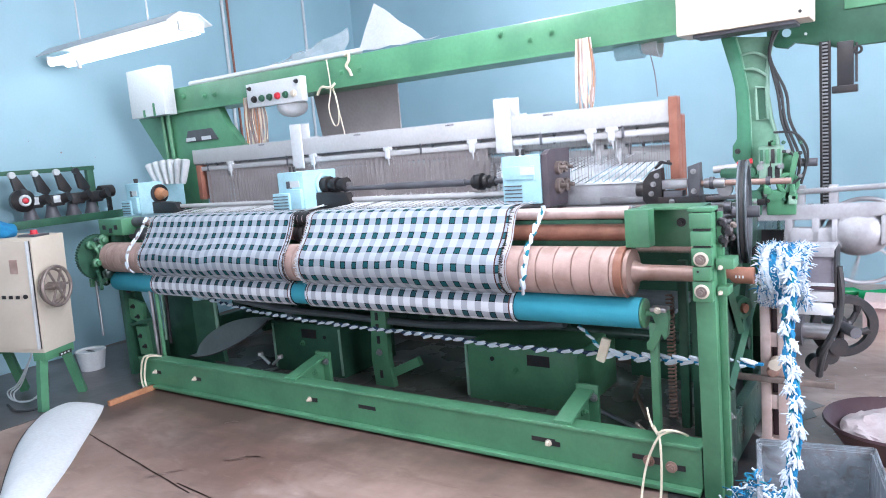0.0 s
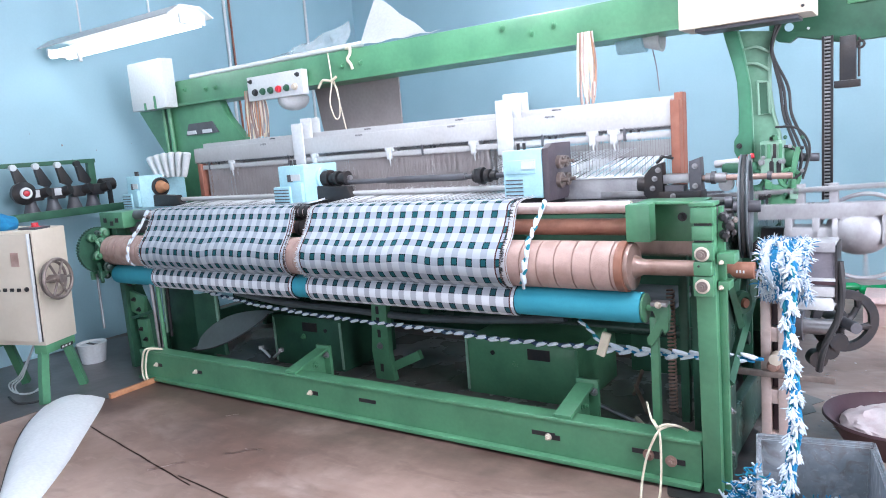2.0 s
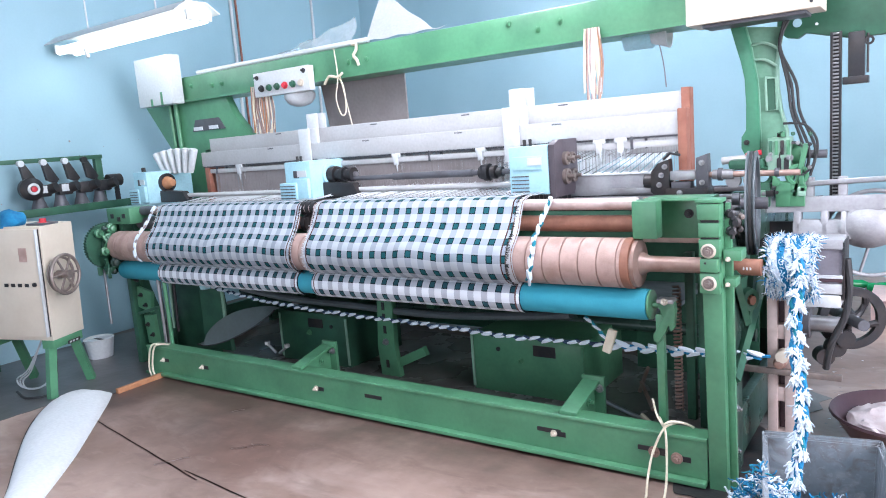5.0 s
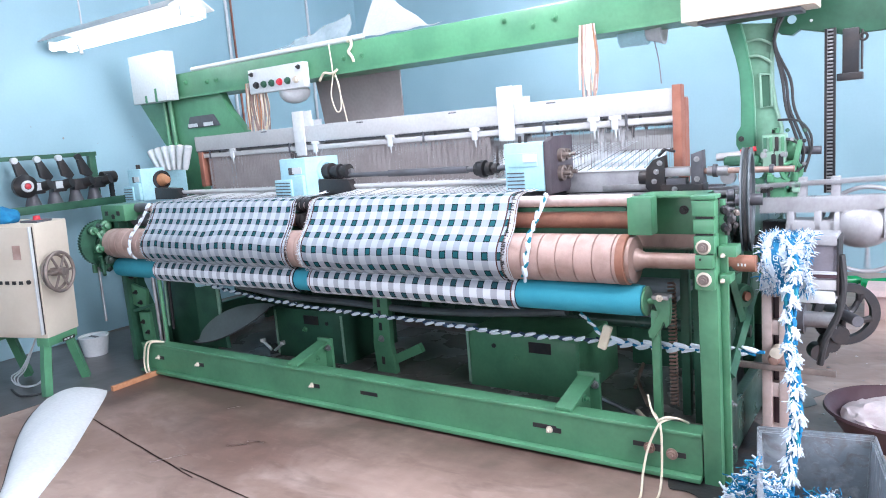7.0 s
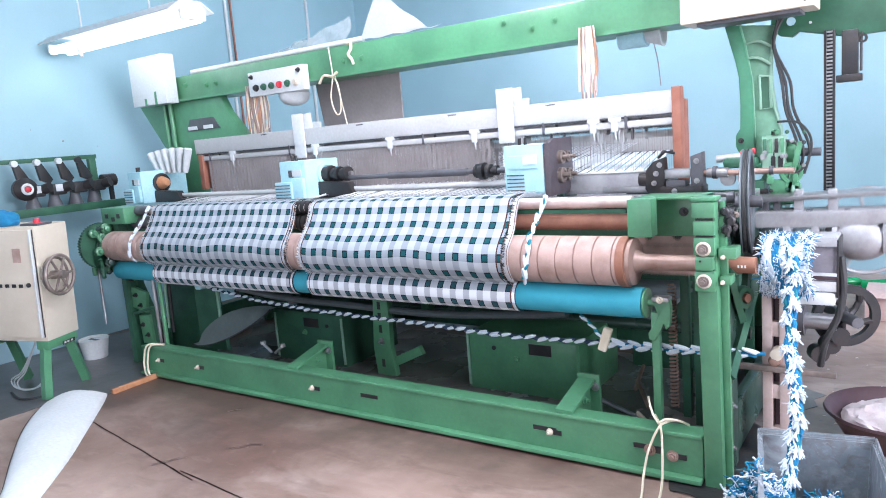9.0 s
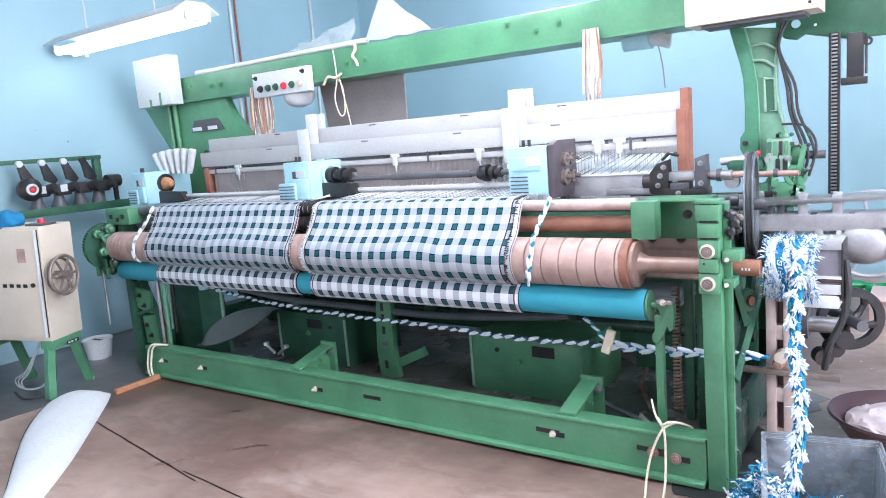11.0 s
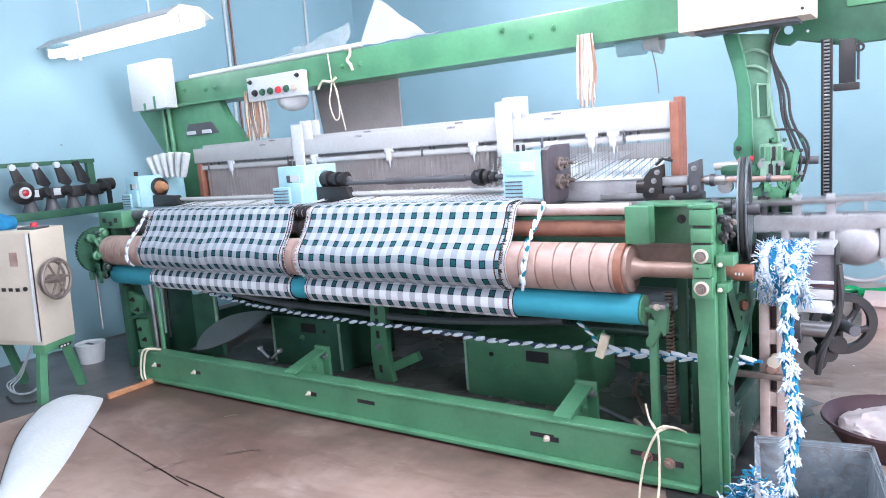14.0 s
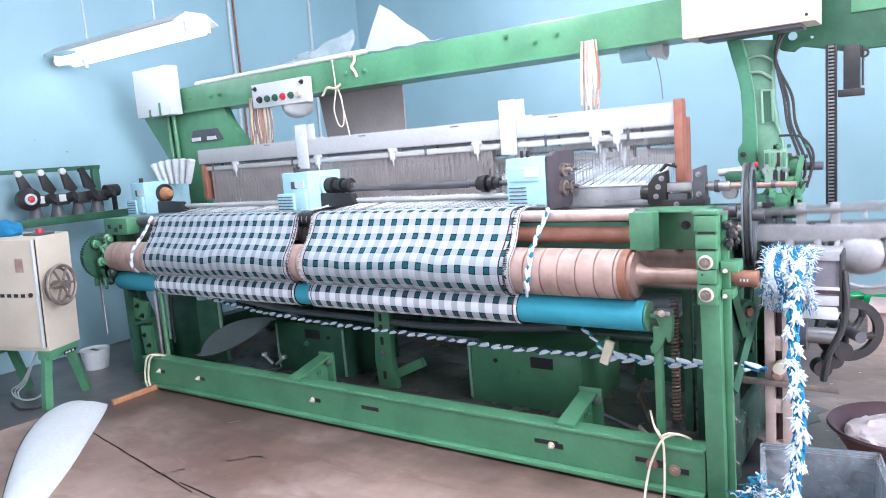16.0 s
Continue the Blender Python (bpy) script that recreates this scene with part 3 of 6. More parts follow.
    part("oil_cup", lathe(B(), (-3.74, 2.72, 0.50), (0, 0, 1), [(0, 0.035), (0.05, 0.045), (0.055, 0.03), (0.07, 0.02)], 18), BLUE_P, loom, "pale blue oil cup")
    # added backings that stand for the dark inside of the loom
    part("end_backing", box(B(), (-1.25, 3.46, 0.06), (-0.66, 3.48, 0.96), bevel=0.003), GREEN_D, loom)
    part("rear_backing", box(B(), (-4.2, 3.88, 0.20), (-0.7, 3.92, 0.80), bevel=0.004), GREEN, loom)
    for x, z0, z1, m in ((-4.10, 0.22, 0.60, SAGE), (-4.06, 0.2, 0.58, BLACK), (-4.17, 0.1, 0.6, STEEL)):
        part("guide_rod", rod(B(), (x, 2.70, z0), (x + 0.02, 2.70, z1), 0.010, 10), m, loom)
    # take-up gear on the left
    bm = B()
    prof = []
    for k in range(200):
        a = 2 * math.pi * k / 200
        r = 0.15 if k % 4 < 2 else 0.143
        prof.append((2.52 + r * math.cos(a), 0.795 + r * math.sin(a)))
    plate(bm, prof, -4.46, -4.43, axis="x")
    lathe(bm, (-4.46, 2.52, 0.795), (1, 0, 0), [(0, 0.05), (0.05, 0.05), (0.06, 0.035), (0.11, 0.03)], 20)
    part("take_up_gear", bm, GREEN_D, loom, "green toothed take-up gear")
    for x, y, z, r in ((-4.42, 2.62, 0.90, 0.07), (-4.41, 2.63, 0.70, 0.06), (-4.40, 2.70, 0.80, 0.05)):
        part("pinion", lathe(B(), (x, y, z), (1, 0, 0), [(0, r), (0.03, r), (0.03, r * 0.6), (0.06, r * 0.4)], 20), GREEN_D, loom)
    for z, r, y in ((1.005, 0.030, 2.64), (0.925, 0.040, 2.66)):
        part("pipe_sleeve", rod(B(), (-4.24, y, z), (-4.03, y, z), r, 18), GREY_D, loom, "dark grey pipe sleeve")
    rnd = random.Random(77)
    for k in range(14):
        x, y, z = rnd.uniform(-4.44, -4.30), rnd.uniform(2.44, 2.60), rnd.uniform(0.62, 0.93)
        r = rnd.uniform(0.012, 0.034)
        part("gear_fitting", lathe(B(), (x, y, z), (1, rnd.uniform(-0.4, 0.1), 0), [(0, r), (0.02, r), (0.024, r * 0.6), (0.045, r * 0.5), (0.047, 0.0)], 12), rnd.choice((GREEN, GREEN_D, GREEN_D, DEEP)), loom)
    for k, (z0, z1, y) in enumerate(((0.90, 0.74, 2.46), (0.66, 0.86, 2.50), (0.72, 0.60, 2.44))):
        part("gear_link", sweep(B(), [(-4.40 + 0.03 * k, y, z0), (-4.36, y + 0.02, (z0 + z1) / 2), (-4.42 + 0.05 * k, y, z1)], 0.012, 6), (GREEN, SAGE, GREEN_D)[k], loom)
    for x, z in ((-4.36, 0.985), (-4.29, 0.965), (-4.23, 0.985)):
        part("slot", box(B(), (x - 0.016, 2.534, z - 0.016), (x + 0.012, 2.541, z + 0.012)), BLACK, loom, "dark slotted hole")
    part("gear_bracket", box(B(), (-4.50, 2.46, 0.60), (-4.47, 2.72, 0.66), bevel=0.01), GREEN, loom)
    part("gear_rod", rod(B(), (-4.47, 2.49, 0.64), (-4.44, 2.47, 0.28), 0.008), STEEL, loom)
    # under-frame cases, middle leg
    for x0, x1, z1, hole in ((-3.41, -2.84, 0.315, -3.1), (-1.965, -1.345, 0.30, -1.55)):
        bm = B()
        box(bm, (x0, 3.0, 0.0), (x1, 3.5, z1), bevel=0.006)
        box(bm, (x0 - 0.008, 2.994, z1 - 0.012), (x1 + 0.008, 3.05, z1 + 0.006))
        # left case is the same green, darkened for the shade it stands in
        c = part("under_case", bm, GREEN_D if x0 < -2.5 else GREEN, loom, "green sheet metal case")
        part("case_edge", box(B(), (x1 - 0.012, 2.990, 0.02), (x1 + 0.004, 2.996, z1 - 0.012)), SAGE if x0 < -2.5 else GREEN, c)
        part("case_edge", box(B(), (x0 - 0.004, 2.990, 0.02), (x0 + 0.010, 2.996, z1 - 0.012)), SAGE, c)
        part("case_hole", rod(B(), (hole + 0.13 if x0 < -2.5 else hole - 0.26, 2.995, z1 - 0.07), (hole + 0.13 if x0 < -2.5 else hole - 0.26, 3.003, z1 - 0.07), 0.012, 12), BLACK, c)
        part("case_hole", box(B(), (hole - 0.06, 2.996, z1 - 0.085), (hole + 0.06, 3.004, z1 - 0.03)), BLACK, c)
        bolt(c, ((x0 + x1) / 2 - 0.03, 2.998, z1 - 0.12), r=0.012, mat=GREEN)
    bm = B()
    plate(bm, [(-2.585, 0.0), (-2.60, 0.16), (-2.575, 0.44), (-2.47, 0.44), (-2.475, 0.16), (-2.45, 0.0)], 2.98, 3.02, 0.005)
    box(bm, (-2.47, 3.0, 0.05), (-2.25, 3.03, 0.10), Matrix.Translation((-2.47, 0, 0.05)) @ Matrix.Rotation(radians(-25), 4, "Y") @ Matrix.Translation((2.47, 0, -0.05)))
    part("middle_leg", bm, GREEN, loom)
    bolt(loom, (-2.535, 2.98, 0.2), r=0.014)
    for z in (0.05, 0.25, 0.32, 0.385):
        part("case_hole", box(B(), (-2.544, 2.977, z), (-2.524, 2.981, z + 0.045), bevel=0.0), BLACK, loom)
    part("middle_leg", box(B(), (-2.6, 3.05, 0.42), (-2.4, 3.7, 0.5), bevel=0.005), GREEN_D, loom)
    # thin hook post and hook bracket that carries the cloth roll
    bm = B()
    box(bm, (-0.845, 2.545, 0.17), (-0.815, 2.575, 0.60), bevel=0.004)
    plate(bm, [(-0.834, 0.643), (-0.771, 0.652), (-0.767, 0.618), (-0.774, 0.553), (-0.786, 0.539), (-0.795, 0.560), (-0.806, 0.532), (-0.831, 0.493), (-0.851, 0.496), (-0.854, 0.520), (-0.832, 0.555), (-0.815, 0.593)], 2.535, 2.565, 0.004)
    part("roll_hook", bm, GREEN, loom, "green cast hook post")
    part("hook_clamp", box(B(), (-0.834, 2.525, 0.646), (-0.772, 2.575, 0.662), bevel=0.004), STEEL, loom, "worn steel clamp")
    bolt(loom, (-0.803, 2.525, 0.654), r=0.009, mat=CREAM)
    bm = B()
    pts = [(-0.90 + 0.016 * math.cos(a), 3.0 + 0.016 * math.sin(a), 0.05 + 0.56 * a / (2 * math.pi * 34)) for a in [2 * math.pi * k / 10 for k in range(340)]]
    sweep(bm, pts, 0.0045, 5)
    part("coil_spring", bm, COPPER, loom, "rusty long coil spring")
    part("spring_rod", box(B(), (-0.872, 3.02, 0.0), (-0.835, 3.06, 0.75), bevel=0.004), GREEN_D, loom)
    part("spring_rod", box(B(), (-0.80, 2.95, 0.0), (-0.74, 3.02, 0.9), bevel=0.006), GREEN_D, loom)
    # arch
    bm = B()
    box(bm, (-4.62, 3.26, 1.715), (-0.55, 3.34, 1.888), bevel=0.008)
    box(bm, (-4.62, 3.24, 1.712), (-0.55, 3.46, 1.728))
    box(bm, (-4.62, 3.3, 1.878), (-0.55, 3.52, 1.892))
    part("arch_beam", bm, GREEN, loom)
    for x, z in ((-2.86, 1.80), (-2.72, 1.80), (-1.62, 1.80), (-1.5, 1.82), (-4.12, 1.80), (-4.02, 1.80), (-4.35, 1.82), (-1.78, 1.85)):
        bolt(loom, (x, 3.262, z), r=0.015, mat=GREEN)
    # right pillar: bowed casting with a pale rib that has a window in it
    bm = B()
    plate(bm, [(-0.719, 1.676), (-0.700, 1.603), (-0.678, 1.523), (-0.665, 1.457), (-0.660, 1.343), (-0.662, 1.242), (-0.680, 1.214), (-0.681, 1.167), (-0.664, 1.132), (-0.656, 1.051), (-0.605, 1.049), (-0.607, 1.224), (-0.610, 1.338), (-0.616, 1.445), (-0.632, 1.538), (-0.642, 1.595), (-0.661, 1.667)], 3.24, 3.32, 0.005)
    part("arch_pillar", bm, GREEN_SHADED, loom)
    bolt(loom, (-0.658, 3.238, 1.191), r=0.008, mat=BLACK)
    edge, far = [(-0.667, 1.671), (-0.648, 1.598), (-0.638, 1.540), (-0.622, 1.446), (-0.615, 1.339), (-0.613, 1.223), (-0.611, 1.047)], [(-0.521, 1.650), (-0.534, 1.583), (-0.542, 1.515), (-0.542, 1.417), (-0.529, 1.317), (-0.507, 1.230), (-0.499, 1.044)]
    part("pillar_rib", plate(B(), edge + far[::-1], 3.28, 3.33, 0.005), SAGE_D, loom, "green inner rib, its light in a paler tone")
    for line in (edge, far):
        part("rib_flange", sweep(B(), [(x, 3.272, z) for x, z in line], 0.008, 6), SAGE, loom)
    hole = [(-0.589, 1.453), (-0.547, 1.448), (-0.544, 1.318), (-0.584, 1.316)]
    part("pillar_window", plate(B(), hole, 3.274, 3.279), GREEN_D, loom)
    part("window_rim", sweep(B(), [(x, 3.270, z) for x, z in hole + hole[:1]], 0.006, 6), SAGE, loom)
    for k in (1, 2):
        (x0, z0), (x1, z1) = edge[k], far[k]
        part("rib_web", sweep(B(), smooth_path([(x0, 3.268, z0 - 0.01), ((x0 + x1) / 2, 3.266, z1 + 0.012), (x1, 3.268, z1 - 0.02)], 5), 0.006, 6), SAGE, loom)
    # left pillar with a broad slotted gusset
    bm = B()
    plate(bm, [(-4.95, 1.73), (-4.62, 1.30), (-4.60, 0.9), (-4.32, 0.9), (-4.30, 1.36), (-3.78, 1.42), (-3.95, 1.60), (-4.02, 1.73)], 3.27, 3.33, 0.006)
    part("arch_pillar", bm, GREEN, loom)
    part("gusset_slot", plate(B(), [(-4.40, 1.50), (-4.36, 1.58), (-4.10, 1.58), (-4.04, 1.50)], 3.262, 3.268), GREY_D, loom)
    for x in (-4.33, -4.16):
        part("gusset_slot", plate(B(), [(x - 0.05, 1.505), (x - 0.05, 1.53), (x + 0.045, 1.53), (x + 0.05, 1.505)], 3.256, 3.261), WHITE, loom)
    for x in (-4.60, -4.53):
        part("conduit", rod(B(), (x, 3.25, 1.1), (x - 0.02, 3.25, 1.80), 0.016), GREEN, loom)
    return loom


LOOM = loom_frame()


def rollers():
    t = thing("take_up_roller", "pinkish brown emery covered take-up roller on a steel shaft", "roller", (0, 2.55, 0.79))
    bm = B()
    prof = [(-4.33, 0.03), (-4.33, 0.094)]
    x = -4.33
    while x < -0.96:
        x += 0.075
        prof += [(x - 0.006, 0.095), (x - 0.0045, 0.088), (x - 0.0015, 0.088), (x, 0.095)]
    prof += [(-0.915, 0.095), (-0.912, 0.07), (-0.90, 0.03)]
    lathe(bm, (0, 0, 0), (1, 0, 0), prof, 48)
    part("covering", bm, SAND, t)
    part("end_band", lathe(B(), (0, 0, 0), (1, 0, 0), [(-0.945, 0.094), (-0.943, 0.0965), (-0.914, 0.0965), (-0.9115, 0.088)], 48, False), RUST, t, "rusty brown end band")
    bm = B()
    lathe(bm, (0, 0, 0), (1, 0, 0), [(-0.913, 0.02), (-0.91, 0.088), (-0.895, 0.088), (-0.89, 0.045), (-0.86, 0.03), (-0.62, 0.028), (-0.56, 0.028), (-0.50, 0.026)], 24)
    part("shaft", bm, COPPER, t, "worn brown steel shaft")
    part("shaft", rod(B(), (-4.60, 0, 0), (-4.32, 0, 0), 0.025), STEEL, t)
    part("shaft_sleeve", rod(B(), (-0.56, 0, 0), (-0.475, 0, 0), 0.029), RUST, t, "red-brown sleeve with worn marks")
    bm = B()
    for k in range(3):
        box(bm, (-0.53 + k * 0.011, -0.030, -0.005), (-0.525 + k * 0.011, -0.0285, 0.004))
    part("mark", bm, WHITE, t, "illegible white paint mark")

    t = thing("cloth_roll", "roll of checked cloth on a teal wrapped beam", "cloth roll", (0, 2.56, 0.632))
    bm = B()
    lathe(bm, (0, 0, 0), (1, 0, 0), [(-4.32, 0.02), (-4.32, 0.058), (-4.30, 0.060), (-0.89, 0.060), (-0.87, 0.057), (-0.868, 0.045)], 40)
    part("beam_wrap", bm, TEAL, t, "teal fabric wrapped beam")
    bm = B()
    lathe(bm, (0, 0, 0), (1, 0, 0), [(-0.869, 0.02), (-0.866, 0.056), (-0.858, 0.056), (-0.856, 0.012), (-0.80, 0.012), (-0.80, 0.018), (-0.775, 0.018)], 28)
    part("end_plate", bm, GREEN, t, "green end disc with steel pin")
    for x0, x1 in ((-2.575, -1.39), (-3.88, -2.68)):
        bm = B()
        uvl = bm.loops.layers.uv.new("UVMap")
        n, m = 30, 40
        grid = [[bm.verts.new((x0 + (x1 - x0) * i / m, 0.069 * math.cos(2 * math.pi * j / n) * (1 + 0.01 * math.sin(i * 0.9)), 0.069 * math.sin(2 * math.pi * j / n))) for j in range(n)] for i in range(m + 1)]
        for i in range(m):
            for j in range(n):
                f = bm.faces.new((grid[i][j], grid[i + 1][j], grid[i + 1][(j + 1) % n], grid[i][(j + 1) % n]))
                for lp, (a, b) in zip(f.loops, ((i, j), (i + 1, j), (i + 1, j + 1), (i, j + 1))):
                    lp[uvl].uv = ((a / m - 0.5) * 1.22, 2 * math.pi * 0.069 * b / n)
        for k in (0, m):
            bm.faces.new(grid[k])
        part("rolled_cloth", bm, CLOTH_SHADED, t, "green and white checked cloth wound on the beam")


rollers()


def woven_cloth(x0, x1, seed, skew, skew_r):
    """The web from the fell over the breast pipe and round the take-up roller."""
    rnd = random.Random(seed)
    prof = [(2.75, 1.039), (2.715, 1.039), (2.68, 1.038), (2.645, 1.033), (2.615, 1.018), (2.595, 0.99), (2.562, 0.95), (2.525, 0.91), (2.49, 0.876), (2.464, 0.850), (2.450, 0.818), (2.445, 0.787), (2.449, 0.755), (2.468, 0.722), (2.498, 0.699), (2.53, 0.69)]
    path = smooth_path([(0, a, b) for a, b in prof], 4)
    s = [0.0]
    for a, b in zip(path, path[1:]):
        s.append(s[-1] + (b - a).length)
    bm = B()
    uvl = bm.loops.layers.uv.new("UVMap")
    m = 80
    ph = [rnd.uniform(0, 6.28) for _ in range(4)]
    grid = []
    for i in range(m + 1):
        u = i / m
        col = []
        for p, q in zip(path, s):
            k = max(0.0, min(1.0, (q - 0.15) / 0.25))
            wob = 0.004 * math.sin(u * 21 + ph[0] + q * 5) + 0.0025 * math.sin(u * 47 + ph[1] - q * 9)
            edge = 0.012 * math.sin(q * 14 + ph[2]) * (1 if i in (0, m) else 0.6)
            x = x0 + (x1 - x0) * u + edge * k * (1 - abs(2 * u - 1)) + (skew + (skew_r - skew) * u) * min(1.0, max(0.0, (q - 0.06) / 0.3))
            col.append(bm.verts.new((x, p.y - abs(wob) * k, p.z + wob * k * 0.4)))
        grid.append(col)
    for i in range(m):
        for j in range(len(path) - 1):
            f = bm.faces.new((grid[i][j], grid[i + 1][j], grid[i + 1][j + 1], grid[i][j + 1]))
            for lp, (a, b) in zip(f.loops, ((i, j), (i + 1, j), (i + 1, j + 1), (i, j + 1))):
                u = (a / m - 0.5) * 1.22
                k = max(0.0, min(1.0, (s[b] - 0.13) / 0.2))
                lp[uvl].uv = (u + 0.004 * k * math.sin(s[b] * 17 + ph[3]), s[b] + k * (0.005 * math.sin(u * 9 + ph[0]) + 0.002 * math.sin(u * 23 + ph[1])))
    bmesh.ops.solidify(bm, geom=list(bm.faces), thickness=0.0012)
    web = tagged(part("woven_cloth", bm, CLOTH if seed == 1 else CLOTH_L), "green and white checked cloth stretched over the breast pipe", "cloth")
    # fringed selvedges
    for x, sgn in ((x0, -1), (x1, 1)):
        bm = B()
        for k in range(150):
            j = rnd.randrange(4, len(path) - 1)
            p = path[j]
            L = rnd.uniform(0.006, 0.022)
            a = Vector((x - 0.003 * sgn + (skew_r if sgn > 0 else skew) * min(1.0, max(0.0, (s[j] - 0.06) / 0.3)), p.y - 0.004, p.z + rnd.uniform(-0.004, 0.004)))
            sweep(bm, [a, a + Vector((sgn * L, rnd.uniform(-0.004, 0.003), rnd.uniform(-0.008, 0.004)))], 0.0011, 4)
        tagged(part("fringe", bm, RUBBER if sgn > 0 else WARP, web, "cut dark thread fringe"), kind="stuff")
    # narrow white waste selvedge that runs beside the web, with its own brown thread
    for x, sgn in ((x0, -1), (x1, 1)):
        wide = 0.034 if x > -2 else 0.013
        for lo, hi, m, up in ((0.005, wide, WARP, 0.0), (wide - 0.007, wide - 0.004, RUST, 0.0022)):
            bm = B()
            rows = []
            for p, q in zip(path, s):
                c = x + (skew_r if sgn > 0 else skew) * min(1.0, max(0.0, (q - 0.06) / 0.3)) + 0.003 * math.sin(q * 31 + ph[1])
                rows.append([bm.verts.new((c + sgn * a, p.y - 0.001 - up, p.z + up)) for a in (lo, hi)])
            for a, b in zip(rows, rows[1:]):
                bm.faces.new((a[0], a[1], b[1], b[0]))
            bmesh.ops.solidify(bm, geom=list(bm.faces), thickness=0.001)
            part("selvedge_strip" if m is WARP else "selvedge_thread", bm, m, web, "white waste selvedge strip" if m is WARP else "brown thread")
    return web


woven_cloth(-2.62, -1.445, 1, 0.062, 0.03)
woven_cloth(-3.985, -2.745, 2, 0.10, 0.085)


# ---- heald shafts, warp and harness ----
def heald_shaft(y, rail_x, end):
    """One heald shaft: a white slat with a lower rod, clips, spacer plates, wooden end rails and wires."""
    t = thing("heald_shaft", "white heald shaft with reddish wooden end rails and hanging wires", "heald shaft", (0, y, 0), "heald shafts of the loom")
    part("slat", box(B(), (-4.09, -0.012, 1.338), (rail_x - 0.004, 0.012, 1.432), bevel=0.003), SHAFT, t)
    for x in (-3.4, -2.62, -2.0, -1.45):
        part("slat_mark", box(B(), (x - 0.03 + 0.2 * end, -0.0135, 1.418), (x + 0.02 + 0.2 * end, -0.0115, 1.424)), GREY_D, t, "dark worn mark")
    bm = B()
    box(bm, (-4.05, -0.008, 1.290), (rail_x - 0.004, 0.008, 1.318), bevel=0.004)
    part("lower_rail", bm, SHAFT, t, "white heddle rail")
    for x in (-3.95, -3.2, -2.2, -1.5, -1.1):
        part("rail_hook", box(B(), (x - 0.006 + 0.05 * end, -0.012, 1.285), (x + 0.006 + 0.05 * end, -0.002, 1.345), bevel=0.002), GREY_D, t, "dark rail hook")
    part("shadow_strip", box(B(), (-4.09, -0.006, 1.329), (rail_x - 0.004, 0.006, 1.337)), GREY_D, t)
    for x in (-3.72, -2.98, -2.42, -1.88, -1.25, -1.15):
        bm = B()
        box(bm, (x - 0.028, -0.018, 1.318), (x + 0.028, 0.0, 1.338), bevel=0.004)
        box(bm, (x - 0.016, -0.02, 1.275), (x + 0.012, -0.004, 1.33), bevel=0.005)
        rod(bm, (x, -0.012, 1.28), (x + 0.004, -0.012, 1.24), 0.006, 8, 0.002)
        part("clip", bm, WHITE, t, "white plastic clip")
    for x in (-3.09, -1.69):
        part("spacer_plate", box(B(), (x - 0.045 + end * 0.05, -0.026, 1.26), (x + 0.04 + end * 0.03, -0.014, 1.52), bevel=0.003), WHITE, t, "white plastic spacer plate")
    part("end_rail", box(B(), (rail_x - 0.022, -0.02, 1.075), (rail_x + 0.014, 0.02, 1.445), bevel=0.003), WOOD, t, "reddish wooden end rail")
    part("end_rail", box(B(), (-4.06, -0.02, 1.10), (-4.02, 0.02, 1.33), bevel=0.003), WOOD, t, "reddish wooden end rail")
    bm = B()
    for k in range(560):
        x = -3.98 + k * (3.06 / 560) + 0.0015 * math.sin(k * 7.3 + y * 90)
        if x > -1.8 and k % 9:
            continue
        w = 0.0014 if x < -1.8 else 0.0007
        box(bm, (x - w, -0.0006, 1.06), (x + w, 0.0006, 1.292))
    for k in range(40):
        x = -3.9 + k * 0.052 + 0.014 * math.sin(k * 3.7 + y * 50)
        box(bm, (x - 0.003, -0.004, 1.20), (x + 0.003, 0.004, 1.225))
    tagged(part("heddle_wire", bm, HEDDLE, t), kind="stuff")
    bm = B()
    rod(bm, (-4.0, 0.004, 1.06), (rail_x - 0.03, 0.004, 1.06), 0.006, 8)
    part("wire_rod", bm, STEEL, t)
    return t


FRONT_SHAFTS = [heald_shaft(3.085, -0.874, 0), heald_shaft(3.125, -0.880, 1)]
BACK_SHAFTS = [heald_shaft(3.165, -0.879, 0), heald_shaft(3.205, -0.884, 1)]
bm = B()
box(bm, (-0.905, 3.235, 1.0), (-0.885, 3.265, 1.34), bevel=0.003)
part("shaft_guide", bm, WOOD, LOOM, "reddish wooden guide")


